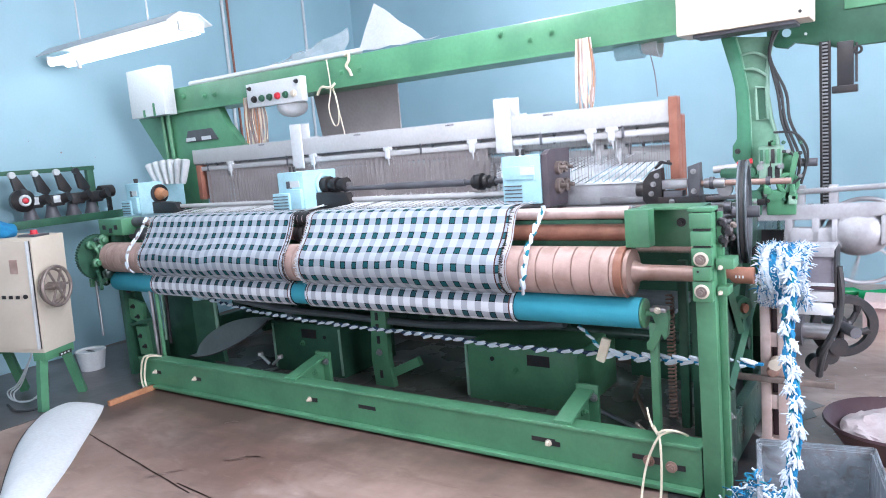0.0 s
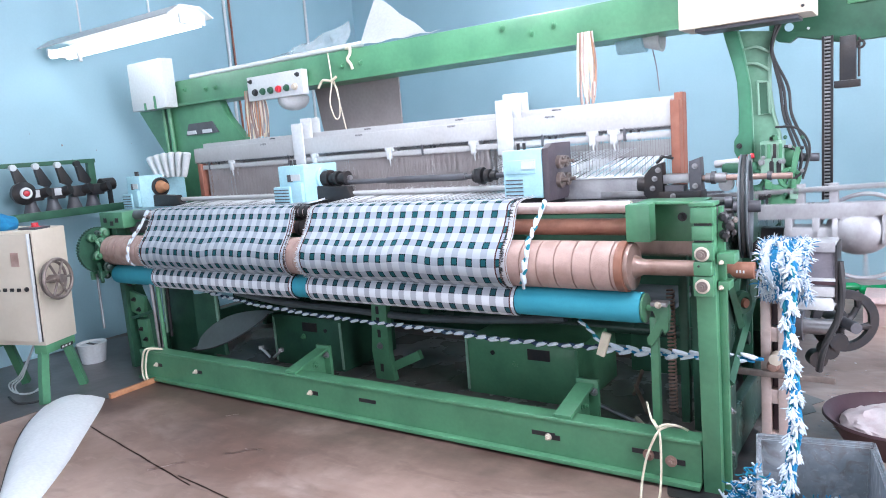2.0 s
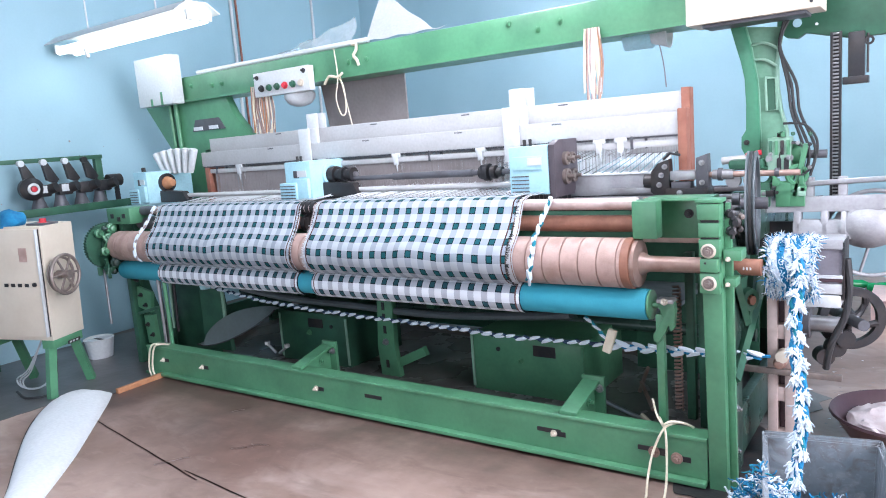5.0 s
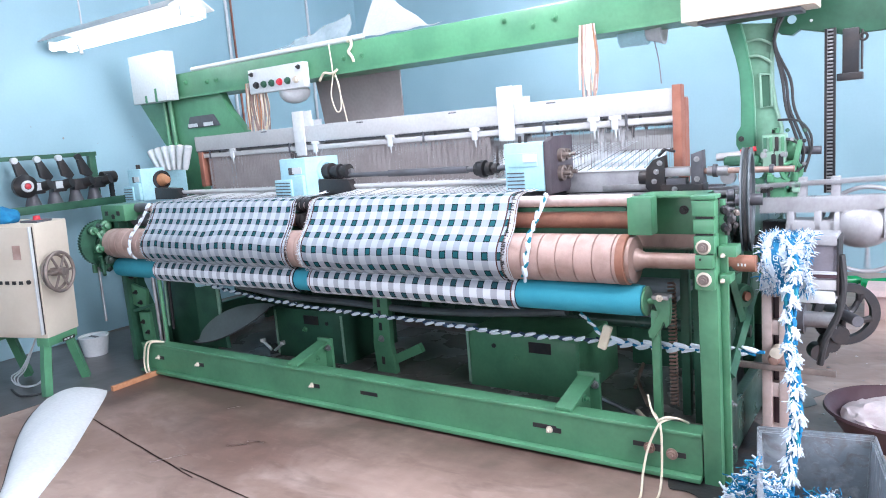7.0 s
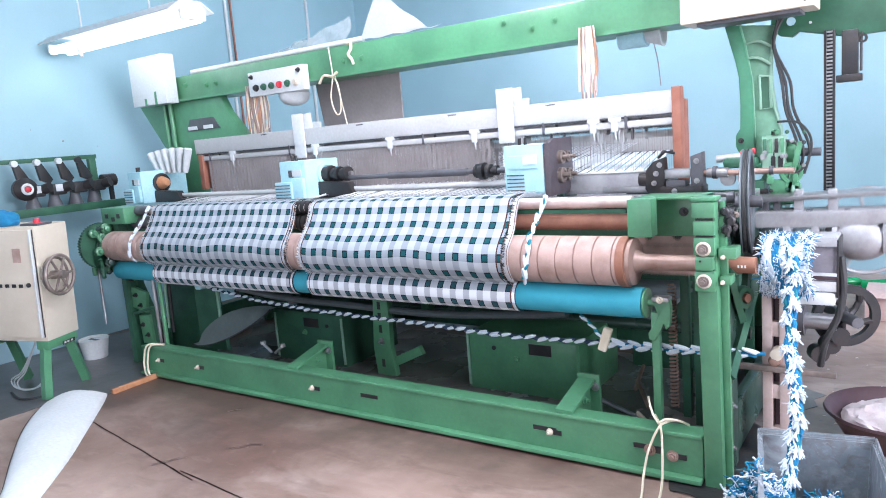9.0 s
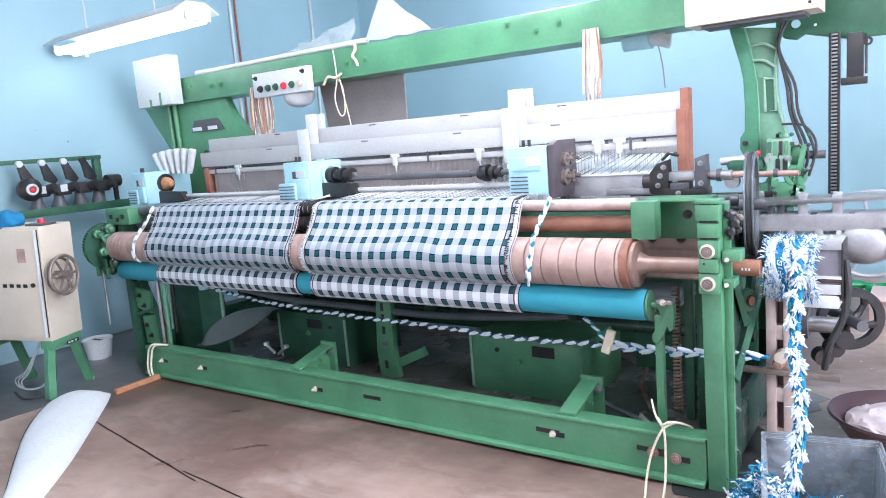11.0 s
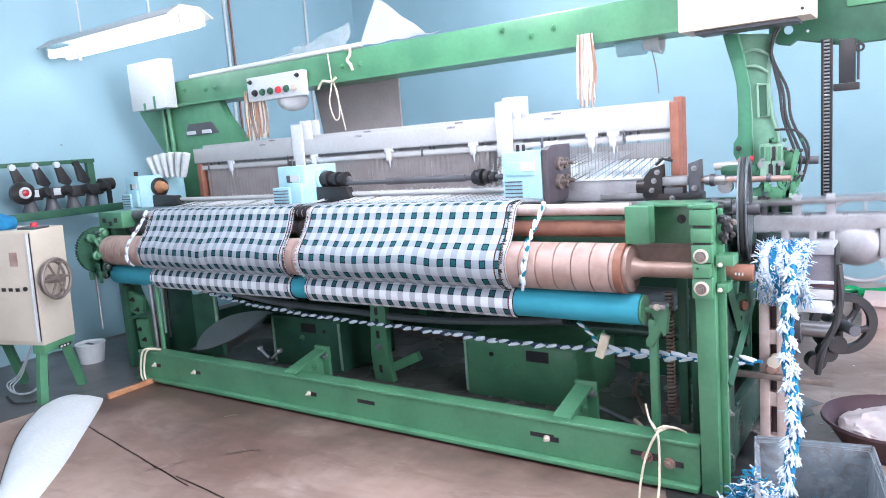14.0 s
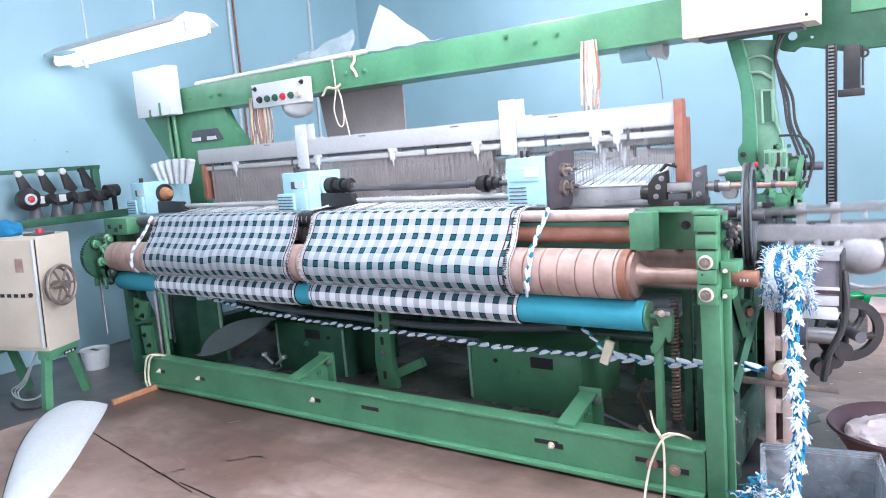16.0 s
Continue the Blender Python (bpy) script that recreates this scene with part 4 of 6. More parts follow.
def warp_sheet():
    bm = B()
    rnd = random.Random(5)
    for k in range(110):
        x = -3.98 + k * 0.0235
        if -2.735 < x < -2.63:
            continue
        w = 0.0062 + 0.001 * rnd.random()
        z = 0.004 * rnd.random()
        bm.faces.new([bm.verts.new(p) for p in ((x - w, 2.74, 1.036), (x + w, 2.74, 1.036), (x + w, 3.06, 1.052 + z), (x + w, 4.3, 1.205 + z), (x - w, 4.3, 1.205 + z), (x - w, 3.06, 1.052 + z))])
    bmesh.ops.solidify(bm, geom=list(bm.faces), thickness=0.001)
    for k in range(11):
        x = -1.44 + k * 0.044
        w = 0.0185 - 0.003 * rnd.random()
        bm.faces.new([bm.verts.new(p) for p in ((x - w, 3.05, 1.094), (x + w, 3.05, 1.094), (x + w - 0.23, 4.1, 1.135), (x - w - 0.23, 4.1, 1.135))])
    tagged(part("warp_threads", bm, WARP), "bands of white warp threads stretched through the heald shafts", "threads", kind="stuff")
    part("back_rest", rod(B(), (-4.3, 4.33, 1.165), (-1.50, 4.33, 1.165), 0.04), STEEL, LOOM, "steel back rest roller")
    for x in (-4.32, -1.75):
        part("back_bracket", plate(B(), [(3.75, 0.85), (3.85, 0.85), (4.38, 1.14), (4.36, 1.22), (4.28, 1.22), (3.75, 0.93)], x - 0.02, x + 0.02, 0.004, "x"), GREEN_D, LOOM)
    # pale bar and dark rod added to fill the gap behind the healds
    part("heald_backing", box(B(), (-2.6, 4.14, 1.125), (-1.20, 4.16, 1.225), bevel=0.004), SHAFT, LOOM, "pale bar added behind the healds")
    part("backing_rod", rod(B(), (-2.6, 4.12, 1.128), (-1.205, 4.12, 1.128), 0.008, 10), BLACK, LOOM)
    bm = B()
    lathe(bm, (-4.2, 4.3, 0.72), (1, 0, 0), [(0, 0.02), (0, 0.24), (0.04, 0.24), (0.04, 0.17), (2.86, 0.17), (2.86, 0.24), (2.90, 0.24), (2.90, 0.02)], 28)
    part("warp_beam", bm, WARP, LOOM, "beam wound with white warp")


warp_sheet()


def cord_bundle(x, y, z0, z1, n, spread, seed):
    t = thing("harness_cord_bundle", "bundle of cream and brown cotton harness cords hanging from the arch", "cords", (x, y, z0), "harness cord bundles")
    rnd = random.Random(seed)
    for k in range(n):
        a = (k / (n - 1) - 0.5) * spread
        L = (z1 - z0) * rnd.uniform(0.82, 1.0)
        pts = [(a * 0.8, rnd.uniform(-.01, .01), 0), (a + rnd.uniform(-.008, .008), rnd.uniform(-.012, .012), L * 0.5), (a + rnd.uniform(-.01, .01), rnd.uniform(-.012, .012), L)]
        part("cord", sweep(B(), smooth_path(pts, 4), rnd.choice((0.003, 0.004, 0.0055)), 6), rnd.choice((CORD, ORANGE, COPPER, BOARD, BRIGHT, CORD)), t)


cord_bundle(-3.60, 3.22, 1.74, 1.40, 34, 0.21, 3)
cord_bundle(-1.32, 3.22, 1.76, 1.42, 18, 0.085, 4)


def rail_units():
    t = thing("temple_rail", "bright steel rail with a dark drive rod across the loom", "rail", (0, 2.95, 1.07))
    part("rail", rod(B(), (-4.3, 0, 0), (-1.37, 0, 0), 0.014), SHAFT, t)
    part("race_plate", box(B(), (-1.38, 0.075, -0.07), (-0.975, 0.095, 0.020), bevel=0.003), ALU, t, "grey metal race plate")
    part("race_lip", box(B(), (-1.38, 0.07, 0.020), (-0.975, 0.10, 0.027), bevel=0.002), WHITE, t)
    part("bed", box(B(), (-4.3, -0.19, -0.11), (-0.95, 0.09, -0.085), bevel=0.003), BLACK, t)
    part("drive_rod", rod(B(), (-2.66, 0, 0.062), (-1.56, 0, 0.062), 0.013), GREY_D, t, "dark grey drive rod")
    part("drive_rod", rod(B(), (-2.35, 0, 0.062), (-1.86, 0, 0.062), 0.018), GREY_D, t, "dark grey sleeve")
    bm = B()
    for x, r in ((-1.80, 0.03), (-1.77, 0.042), (-1.735, 0.032), (-1.70, 0.024)):
        rod(bm, (x - 0.012, 0, 0.062), (x + 0.012, 0, 0.062), r, 14)
    box(bm, (-1.80, -0.03, 0.03), (-1.76, 0.03, 0.10), bevel=0.01)
    part("universal_joint", bm, BLACK, t)


rail_units()


def motor(x0, x1, depth, kind):
    """A small pale blue drive unit with a vented front; its end carries knobs or a gear."""
    t = thing("drive_unit", {"knob": "pale blue drive unit with a black plate and steel knobs", "gear": "pale blue drive unit with a black gear on its end", "disc": "pale blue drive unit with an orange bobbin on its end"}[kind],
              "drive unit", (x0, 2.82, 1.03), "drive units above the cloth")
    w, hgt = x1 - x0, 0.215
    part("housing", box(B(), (0, 0, 0), (w, depth, hgt), bevel=0.008), BLUE_P, t)
    bm = B()
    if kind == "knob":
        box(bm, (0.02, -0.006, 0.11), (w - 0.03, 0.004, 0.17), bevel=0.003)
    else:
        box(bm, (-0.02, -0.03, 0.0), (w * 0.55, 0.02, 0.10), bevel=0.004)
        box(bm, (w * 0.5, -0.02, 0.01), (w * 0.95, 0.02, 0.12), bevel=0.006)
    part("cover", bm, BLUE_P, t)
    for k in range(5):
        z = 0.012 + k * 0.017
        part("vent_slot", box(B(), (0.012 if kind == "knob" else -0.014, -0.0335 if kind != "knob" else -0.004, z), (w * 0.5, -0.029 if kind != "knob" else 0.002, z + 0.005)), GREY_D, t)
    part("recess", box(B(), (w * 0.35, -0.003, 0.125), (w * 0.55, 0.002, 0.165)), GREY_D if kind != "knob" else TEAL, t)
    part("name_plate", box(B(), (w * 0.5, -0.010 if kind == "knob" else -0.004, 0.13), (w * 0.85, -0.004 if kind == "knob" else 0.001, 0.165)), WHITE, t)
    bm = B()
    rod(bm, (w * 0.3, 0.05, hgt), (w * 0.3, 0.05, hgt + 0.03), 0.008, 8)
    rod(bm, (w * 0.45, 0.05, hgt), (w * 0.45, 0.05, hgt + 0.03), 0.008, 8)
    part("stud", bm, BLACK, t)
    e = w + 0.002
    if kind == "knob":
        part("end_plate", plate(B(), [(0.0, -0.015), (0.0, 0.215), (depth * 0.2, 0.235), (depth, 0.235), (depth, 0.05), (depth * 0.8, -0.015)], e, e + 0.03, 0.003, "x"), PLUM, t, "dark purplish end plate")
        for y, z, r in ((0.10, 0.07, 0.035), (0.17, 0.07, 0.03), (0.10, 0.15, 0.03), (0.16, 0.15, 0.026)):
            part("knob", lathe(B(), (e + 0.028, y, z), (1, 0, 0), [(0, r), (0.02, r), (0.022, r * 0.7), (0.014, r * 0.6), (0.014, r * 0.3), (0.05, r * 0.3)], 18), WORN, t, "worn steel knob")
    else:
        part("flange", lathe(B(), (e, 0.15, 0.13), (1, 0, 0), [(0, 0.065), (0.015, 0.065), (0.018, 0.05), (0.01, 0.045)], 24), BLACK if kind == "disc" else BLUE_P, t)
        if kind == "gear":
            for x, r, y in ((0.02, 0.045, 0.15), (0.05, 0.05, 0.15), (0.085, 0.032, 0.14), (0.12, 0.042, 0.14), (0.16, 0.03, 0.13), (0.19, 0.04, 0.13)):
                part("gear", rod(B(), (e + x - 0.012, y, 0.125), (e + x + 0.012, y, 0.125), r, 12), BLACK, t)
            part("gear_shaft", rod(B(), (e, 0.14, 0.125), (e + 0.22, 0.135, 0.125), 0.014, 10), STEEL, t)
            part("foot", plate(B(), [(e - 0.02, 0.0), (e + 0.3, 0.0), (e + 0.34, 0.012), (e + 0.25, 0.02), (e + 0.22, 0.08), (e + 0.0, 0.09)], 0.09, 0.14, 0.004), BLACK, t)
        else:
            part("bobbin", lathe(B(), (e + 0.012, 0.15, 0.13), (1, 0, 0), [(0, 0.045), (0.02, 0.04), (0.04, 0.03), (0.06, 0.024), (0.065, 0.0)], 18), ORANGE, t, "orange-brown bobbin")
            part("foot", plate(B(), [(e - 0.02, 0.0), (e + 0.34, 0.0), (e + 0.36, 0.012), (e + 0.28, 0.02), (e + 0.24, 0.07), (e + 0.0, 0.08)], 0.09, 0.14, 0.004), BLACK, t)
    return t


motor(-1.58, -1.385, 0.24, "knob")
motor(-3.03, -2.83, 0.28, "gear")
motor(-4.52, -4.37, 0.36, "disc")


def tube_fan():
    t = thing("pirn_fan", "fan of six white paper yarn tubes above the drive unit", "yarn tubes", (-4.30, 3.02, 1.22))
    for k in range(6):
        a = radians(-32 + k * 11)
        b = Vector((-0.13 + k * 0.055, 0, 0.0))
        d = Vector((math.sin(a), 0, math.cos(a)))
        bm = B()
        lathe(bm, b, d, [(0, 0.018), (0.03, 0.022), (0.15, 0.0265), (0.165, 0.025), (0.17, 0.010)], 14)
        part("yarn_tube", bm, WHITE, t)


tube_fan()


def right_carriage():
    t = thing("rapier_carriage", "dark cast rapier carriage brackets on a long steel shaft", "carriage", (0, 3.0, 0))
    part("bracket", plate(B(), [(-0.99, 1.02), (-0.985, 1.10), (-0.955, 1.135), (-0.91, 1.15), (-0.905, 1.0), (-0.975, 1.0)], -0.03, 0.03, 0.005), BLACK, t)
    part("bracket", plate(B(), [(-0.80, 1.0), (-0.80, 1.15), (-0.755, 1.165), (-0.75, 1.0)], -0.03, 0.03, 0.005), GREY_D, t)
    part("bracket", box(B(), (-0.92, -0.05, 0.99), (-0.75, 0.05, 1.03), bevel=0.004), BLACK, t)
    part("shaft_block", box(B(), (-0.905, -0.035, 1.062), (-0.80, 0.03, 1.10), bevel=0.004), STEEL, t)
    part("shaft_block", box(B(), (-0.90, -0.035, 1.02), (-0.82, 0.02, 1.055), bevel=0.004), GREY_D, t)
    part("nose", rod(B(), (-1.02, 0, 1.06), (-0.985, 0, 1.06), 0.028, 14, 0.03), BLACK, t)
    part("shaft", rod(B(), (-0.92, 0, 1.08), (-0.42, 0, 1.075), 0.012, 16), COPPER, t, "brownish steel shaft")
    part("collar", rod(B(), (-0.74, 0, 1.078), (-0.66, 0, 1.077), 0.020, 16), STEEL, t)
    part("rail_plate", box(B(), (-1.35, -0.06, 0.985), (-0.62, 0.0, 0.998), bevel=0.002), STEEL, t)
    part("pin", box(B(), (-1.20, 0.02, 1.005), (-1.0, 0.06, 1.03), bevel=0.004), STEEL, t)
    for x, z in ((-0.95, 1.045), (-0.925, 1.12), (-0.94, 1.085), (-0.775, 1.05), (-0.775, 1.13), (-0.86, 1.012)):
        bolt(t, (x, -0.032 if x != -0.86 else -0.052, z), r=0.008)
    for x, r in ((-0.71, 0.026), (-0.60, 0.019), (-0.50, 0.017)):
        part("collar", rod(B(), (x - 0.008, 0, 1.078), (x + 0.008, 0, 1.078), r, 14), GREY_D, t)
    part("lever", sweep(B(), [(-0.93, -0.03, 1.15), (-0.90, -0.035, 1.175), (-0.86, -0.03, 1.165)], 0.006, 6), BLACK, t)
    # yarn feeders behind
    part("feeder", rod(B(), (-0.75, 0.20, 1.12), (-0.60, 0.20, 1.13), 0.016, 14), SHAFT, t, "white feeder tube")
    part("feeder_tip", rod(B(), (-0.65, 0.18, 1.142), (-0.59, 0.18, 1.150), 0.007, 10, 0.011), RED, t, "red tip")
    part("feeder_body", box(B(), (-0.72, 0.16, 1.08), (-0.58, 0.24, 1.125), bevel=0.02), GREEN_D, t)
    for k, x in enumerate((-0.69, -0.62)):
        part("feeder_roll", lathe(B(), (x, 0.12, 1.04), (0, 1, 0), [(0, 0.03), (0.03, 0.03), (0.03, 0.015)], 16), STEEL, t)


right_carriage()


def belt_pulley():
    t = thing("belt_pulley", "worn grey narrow belt pulley on the loom shaft", "pulley", (-0.540, 2.75, 0.987))
    t.rotation_euler = (0, 0, radians(7.5))
    bm = B()
    lathe(bm, (-0.016, 0, 0), (1, 0, 0), [(0.0, 0.168), (0.0, 0.190), (0.004, 0.190), (0.010, 0.183), (0.022, 0.183), (0.028, 0.190), (0.032, 0.190), (0.032, 0.168), (0.0, 0.168)], 52, False)
    part("rim", bm, SLATE, t)
    part("belt", lathe(B(), (-0.016, 0, 0), (1, 0, 0), [(0.011, 0.184), (0.011, 0.189), (0.021, 0.189), (0.021, 0.184)], 52, False), RUBBER, t, "black drive belt")
    part("web_disc", lathe(B(), (-0.004, 0, 0), (1, 0, 0), [(0, 0.07), (0, 0.169), (0.008, 0.169), (0.008, 0.07), (0, 0.07)], 40, False), GREY_D, t)
    for k in range(4):
        a = k * math.pi / 2 + 0.5
        part("spoke", rod(B(), (0, 0.02 * math.cos(a), 0.02 * math.sin(a)), (0, 0.165 * math.cos(a), 0.165 * math.sin(a)), 0.008, 8), GREY_D, t)
    part("hub", rod(B(), (-0.05, 0, 0), (0.05, 0, 0), 0.022, 16), GREY_D, t)
    bm = B()
    for y, z, r in ((-0.10, -0.03, 0.03), (-0.06, -0.09, 0.035), (-0.12, 0.03, 0.022)):
        lathe(bm, (-0.06, y, z), (1, 0, 0), [(0, r), (0.025, r), (0.025, r * 0.5)], 14)
    part("gear", bm, GREY_D, t)


belt_pulley()


# ---- the sley with its cast gear carriage, which rocks about a low shaft ----
PIVOT = (0.0, 3.4, 0.30)


def sley():
    t = thing("sley", "cast aluminium sley carriage with a domed gear housing", "sley", PIVOT)
    dy, dz = -PIVOT[1], -PIVOT[2]
    L = lambda x, y, z: (x, y + dy, z + dz)
    part("top_bar", box(B(), L(-0.78, 3.14, 0.994), L(0.02, 3.22, 1.014), Matrix.Rotation(radians(-2.6), 4, "Y"), 0.004), STEEL, t, "flat steel race bar")
    bm = B()
    plate(bm, [(-0.74, 0.628), (0.02, 0.640), (0.02, 0.608), (-0.10, 0.592), (-0.20, 0.572), (-0.62, 0.566), (-0.66, 0.540), (-0.74, 0.536)], -0.27, -0.18, 0.006)
    part("arm", bm, ALU, t)
    for x in (-0.42, -0.30):
        part("strut", box(B(), L(x - 0.016, 3.15, 0.925), L(x + 0.016, 3.20, 1.012), bevel=0.004), ALU, t)
    for x in (-0.64, -0.59, -0.54, -0.50):
        part("link", box(B(), L(x - 0.012, 3.16, 0.92), L(x + 0.012, 3.19, 0.968), bevel=0.003), GREY_D, t)
    for x in (-0.46, -0.36, -0.26, -0.12):
        bm = B()
        box(bm, L(x - 0.014, 3.13, 0.77), L(x + 0.014, 3.2, 0.885), bevel=0.006)
        part("rib", bm, ALU, t)
    part("gear_case", box(B(), L(-0.48, 3.13, 0.755), L(-0.26, 3.30, 0.84), bevel=0.02), ALU, t)
    bm = B()
    bmesh.ops.create_uvsphere(bm, u_segments=28, v_segments=16, radius=1, matrix=Matrix.Translation(L(-0.215, 3.20, 0.820)) @ Matrix.Diagonal((0.12, 0.09, 0.097, 1)))
    part("dome", bm, ALU, t, "domed cast gear housing")
    part("dome_flange", lathe(B(), L(-0.30, 3.20, 0.820), (1, 0, 0), [(0, 0.085), (0.016, 0.085), (0.018, 0.07)], 28), ALU, t)
    part("inner_block", box(B(), L(-0.64, 3.2, 0.72), L(-0.47, 3.3, 0.83), bevel=0.006), BLACK, t)
    for x in (-0.38, -0.25, -0.14):
        part("cap_screw", box(B(), L(x - 0.012, 3.14, 0.922), L(x + 0.012, 3.17, 0.936), bevel=0.003), BLACK, t)
    part("lay_board", box(B(), L(-4.1, 3.22, 0.90), L(-0.74, 3.28, 0.99), bevel=0.004), GREY_D, t)
    for x in (-0.70, -2.4, -4.0):
        part("sword", box(B(), L(x - 0.03, 3.24, 0.32), L(x + 0.03, 3.30, 0.92), bevel=0.006), GREEN_D, t, "green rocking arm")
    part("rocking_shaft", rod(B(), (-4.25, 0, 0), (-0.66, 0, 0), 0.03), DEEP, t)
    lay = part("lay_plate", box(B(), (-1.0, -0.575, 0.450), (-0.70, -0.555, 0.638), bevel=0.004), SAND, t, "beige painted lay plate with two dark holes")
    part("lay_groove", box(B(), (-1.0, -0.578, 0.570), (-0.70, -0.574, 0.575)), WORN, lay)
    for x in (-0.916, -0.802):
        part("lay_hole", rod(B(), (x, -0.578, 0.615), (x, -0.573, 0.615), 0.019, 18), BLACK, lay)
    return t


SLEY = sley()


def rapier_wheel():
    t = thing("spoked_flywheel", "large pale thin-rimmed rapier drive wheel", "wheel", (-0.20, 3.34, 0.79))
    bm = B()
    ring(bm, (0, 0, 0), (0.25, -1, 0), 0.175, 0.009, 56, 8)
    part("rim", bm, ALU, t)
    q = Vector((0.25, -1, 0)).to_track_quat("Z", "Y").to_matrix()
    for k in range(5):
        a = 2 * math.pi * k / 5
        part("spoke", rod(B(), (0, 0, 0), q @ Vector((0.172 * math.cos(a), 0.172 * math.sin(a), 0)), 0.006, 8), ALU, t)
    part("hub", rod(B(), (-0.01, 0.05, 0), (0.01, -0.03, 0), 0.03, 18), STEEL, t)
    return t


WHEEL = rapier_wheel()
part("wheel_axle", rod(B(), (-0.60, 3.41, 0.79), (-0.2, 3.36, 0.79), 0.016, 14), GREEN_D, LOOM)


# ---- fittings on the arch ----
def arch_fittings():
    t = thing("white_junction_box", "white sheet metal box on the arch end", "box", (-4.82, 3.14, 1.705))
    part("body", box(B(), (0, 0, 0), (0.40, 0.10, 0.34), bevel=0.006), WHITE, t)
    for x, h in ((0.15, 0.05), (0.27, 0.09)):
        part("cable_slot", box(B(), (x, -0.004, -0.002), (x + 0.022, 0.002, h)), GREEN, t)
    t = thing("push_button_panel", "white push button panel hanging on the green arch", "control panel", (-3.62, 3.19, 1.665))
    part("plate", box(B(), (0, 0, 0), (0.49, 0.05, 0.15), bevel=0.004), WHITE, t)
    for k, m in enumerate((BLACK, GREEN_D, GREEN_D, RED, GREEN_D, CREAM)):
        bm = B()
        lathe(bm, (0.07 + k * 0.071, 0.0, 0.05), (0, -1, 0), [(0, 0.022), (0.008, 0.022), (0.01, 0.015), (0.02, 0.015)], 16)
        part("push_button", bm, m, t)
    for x in (0.035, 0.455):
        bolt(t, (x, -0.001, 0.12), r=0.010, mat=BLACK)
    t = thing("bowl_lamp", "white round bowl lamp behind the button panel", "lamp", (-3.33, 3.30, 1.66))
    part("bowl", lathe(B(), (0, 0, 0), (0, 0, -1), [(-0.06, 0.05), (0, 0.10), (0.03, 0.095), (0.06, 0.07), (0.075, 0.03), (0.078, 0.0)], 24), WHITE, t)
    t = thing("control_box", "cream painted sheet metal control box on the arch", "control box", (-0.85, 3.06, 1.68))
    part("body", box(B(), (0, 0, 0), (0.49, 0.19, 0.42), bevel=0.006), CREAM, t)
    part("screw", rod(B(), (0.46, -0.004, 0.025), (0.46, 0.002, 0.025), 0.006, 10), BLACK, t)
    part("underside_lip", box(B(), (0.06, 0.02, -0.014), (0.44, 0.16, 0.0), bevel=0.003), GREY_D, t)
    t = thing("arch_pipe", "white plastic pipe tied along the arch", "pipe", (0, 3.29, 1.905))
    part("pipe", rod(B(), (-4.30, 0, 0), (-2.72, 0, 0.005), 0.017, 14), WHITE, t)
    t = thing("plastic_sheet", "crumpled clear white plastic sheet draped over the arch", "sheet", (-3.3, 3.36, 1.92))
    bm = B()
    n = 14
    g = [[bm.verts.new((-0.55 + 0.95 * i / n, 0.02 * math.sin(i * 1.7 + j) + 0.05 * j / 5, 0.16 * (i / n) ** 1.3 * (j / 5) + 0.003 * math.sin(i * 2.3 + j * 1.9))) for j in range(6)] for i in range(n + 1)]
    for i in range(n):
        for j in range(5):
            bm.faces.new((g[i][j], g[i + 1][j], g[i + 1][j + 1], g[i][j + 1]))
    bmesh.ops.solidify(bm, geom=list(bm.faces), thickness=0.002)
    part("film", bm, FILM, t)
    t = thing("cream_cloth", "folded cream cloth lying on top of the arch", "cloth", (-2.48, 3.30, 1.895))
    bm = B()
    n = 12
    g = [[bm.verts.new((-0.24 + 0.46 * i / n, -0.03 + 0.03 * j, 0.004 + (0.30 * j / 6) * max(0.12, 1 - 1.15 * i / n) + 0.005 * math.sin(i * 1.3 + j * 0.8))) for j in range(7)] for i in range(n + 1)]
    for i in range(n):
        for j in range(6):
            bm.faces.new((g[i][j], g[i + 1][j], g[i + 1][j + 1], g[i][j + 1]))
    bmesh.ops.solidify(bm, geom=list(bm.faces), thickness=0.006)
    part("fold", bm, WHITE, t)
    # cords on the arch
    t = thing("cord_loop", "cream cotton cord looped under the arch", "cord", (-2.95, 3.24, 1.72))
    part("strand", sweep(B(), smooth_path([(0, 0, 0.17), (0.02, -0.01, 0.0), (0.0, -0.02, -0.12), (0.03, -0.02, -0.22), (0.06, -0.01, -0.2), (0.05, 0, -0.06), (0.01, 0, 0.0)], 6), 0.004, 6), CORD, t)
    part("strand", sweep(B(), smooth_path([(0.03, 0, 0.0), (0.06, -0.01, -0.1), (0.09, 0, -0.29)], 6), 0.0035, 6), CORD, t)
    part("knot", sweep(B(), smooth_path([(-0.10, 0, -0.03), (-0.05, -0.01, 0.01), (0.02, -0.015, 0.0), (0.06, -0.01, 0.02)], 6), 0.008, 6), CORD, t)
    t = thing("cord_hook", "yellowed cord hook on the arch face", "hook", (-2.79, 3.25, 1.80))
    part("hook", sweep(B(), smooth_path([(-0.02, 0, 0.09), (0.012, -0.008, 0.095), (0.012, -0.008, 0.06), (-0.012, -0.008, 0.03), (0.01, -0.008, 0.0), (0.014, 0, -0.03)], 6), 0.009, 8), CORD, t)
    # small lamp under the arch
    t = thing("spot_lamp", "small blue and white lamp under the arch", "lamp", (-1.10, 3.40, 1.705))
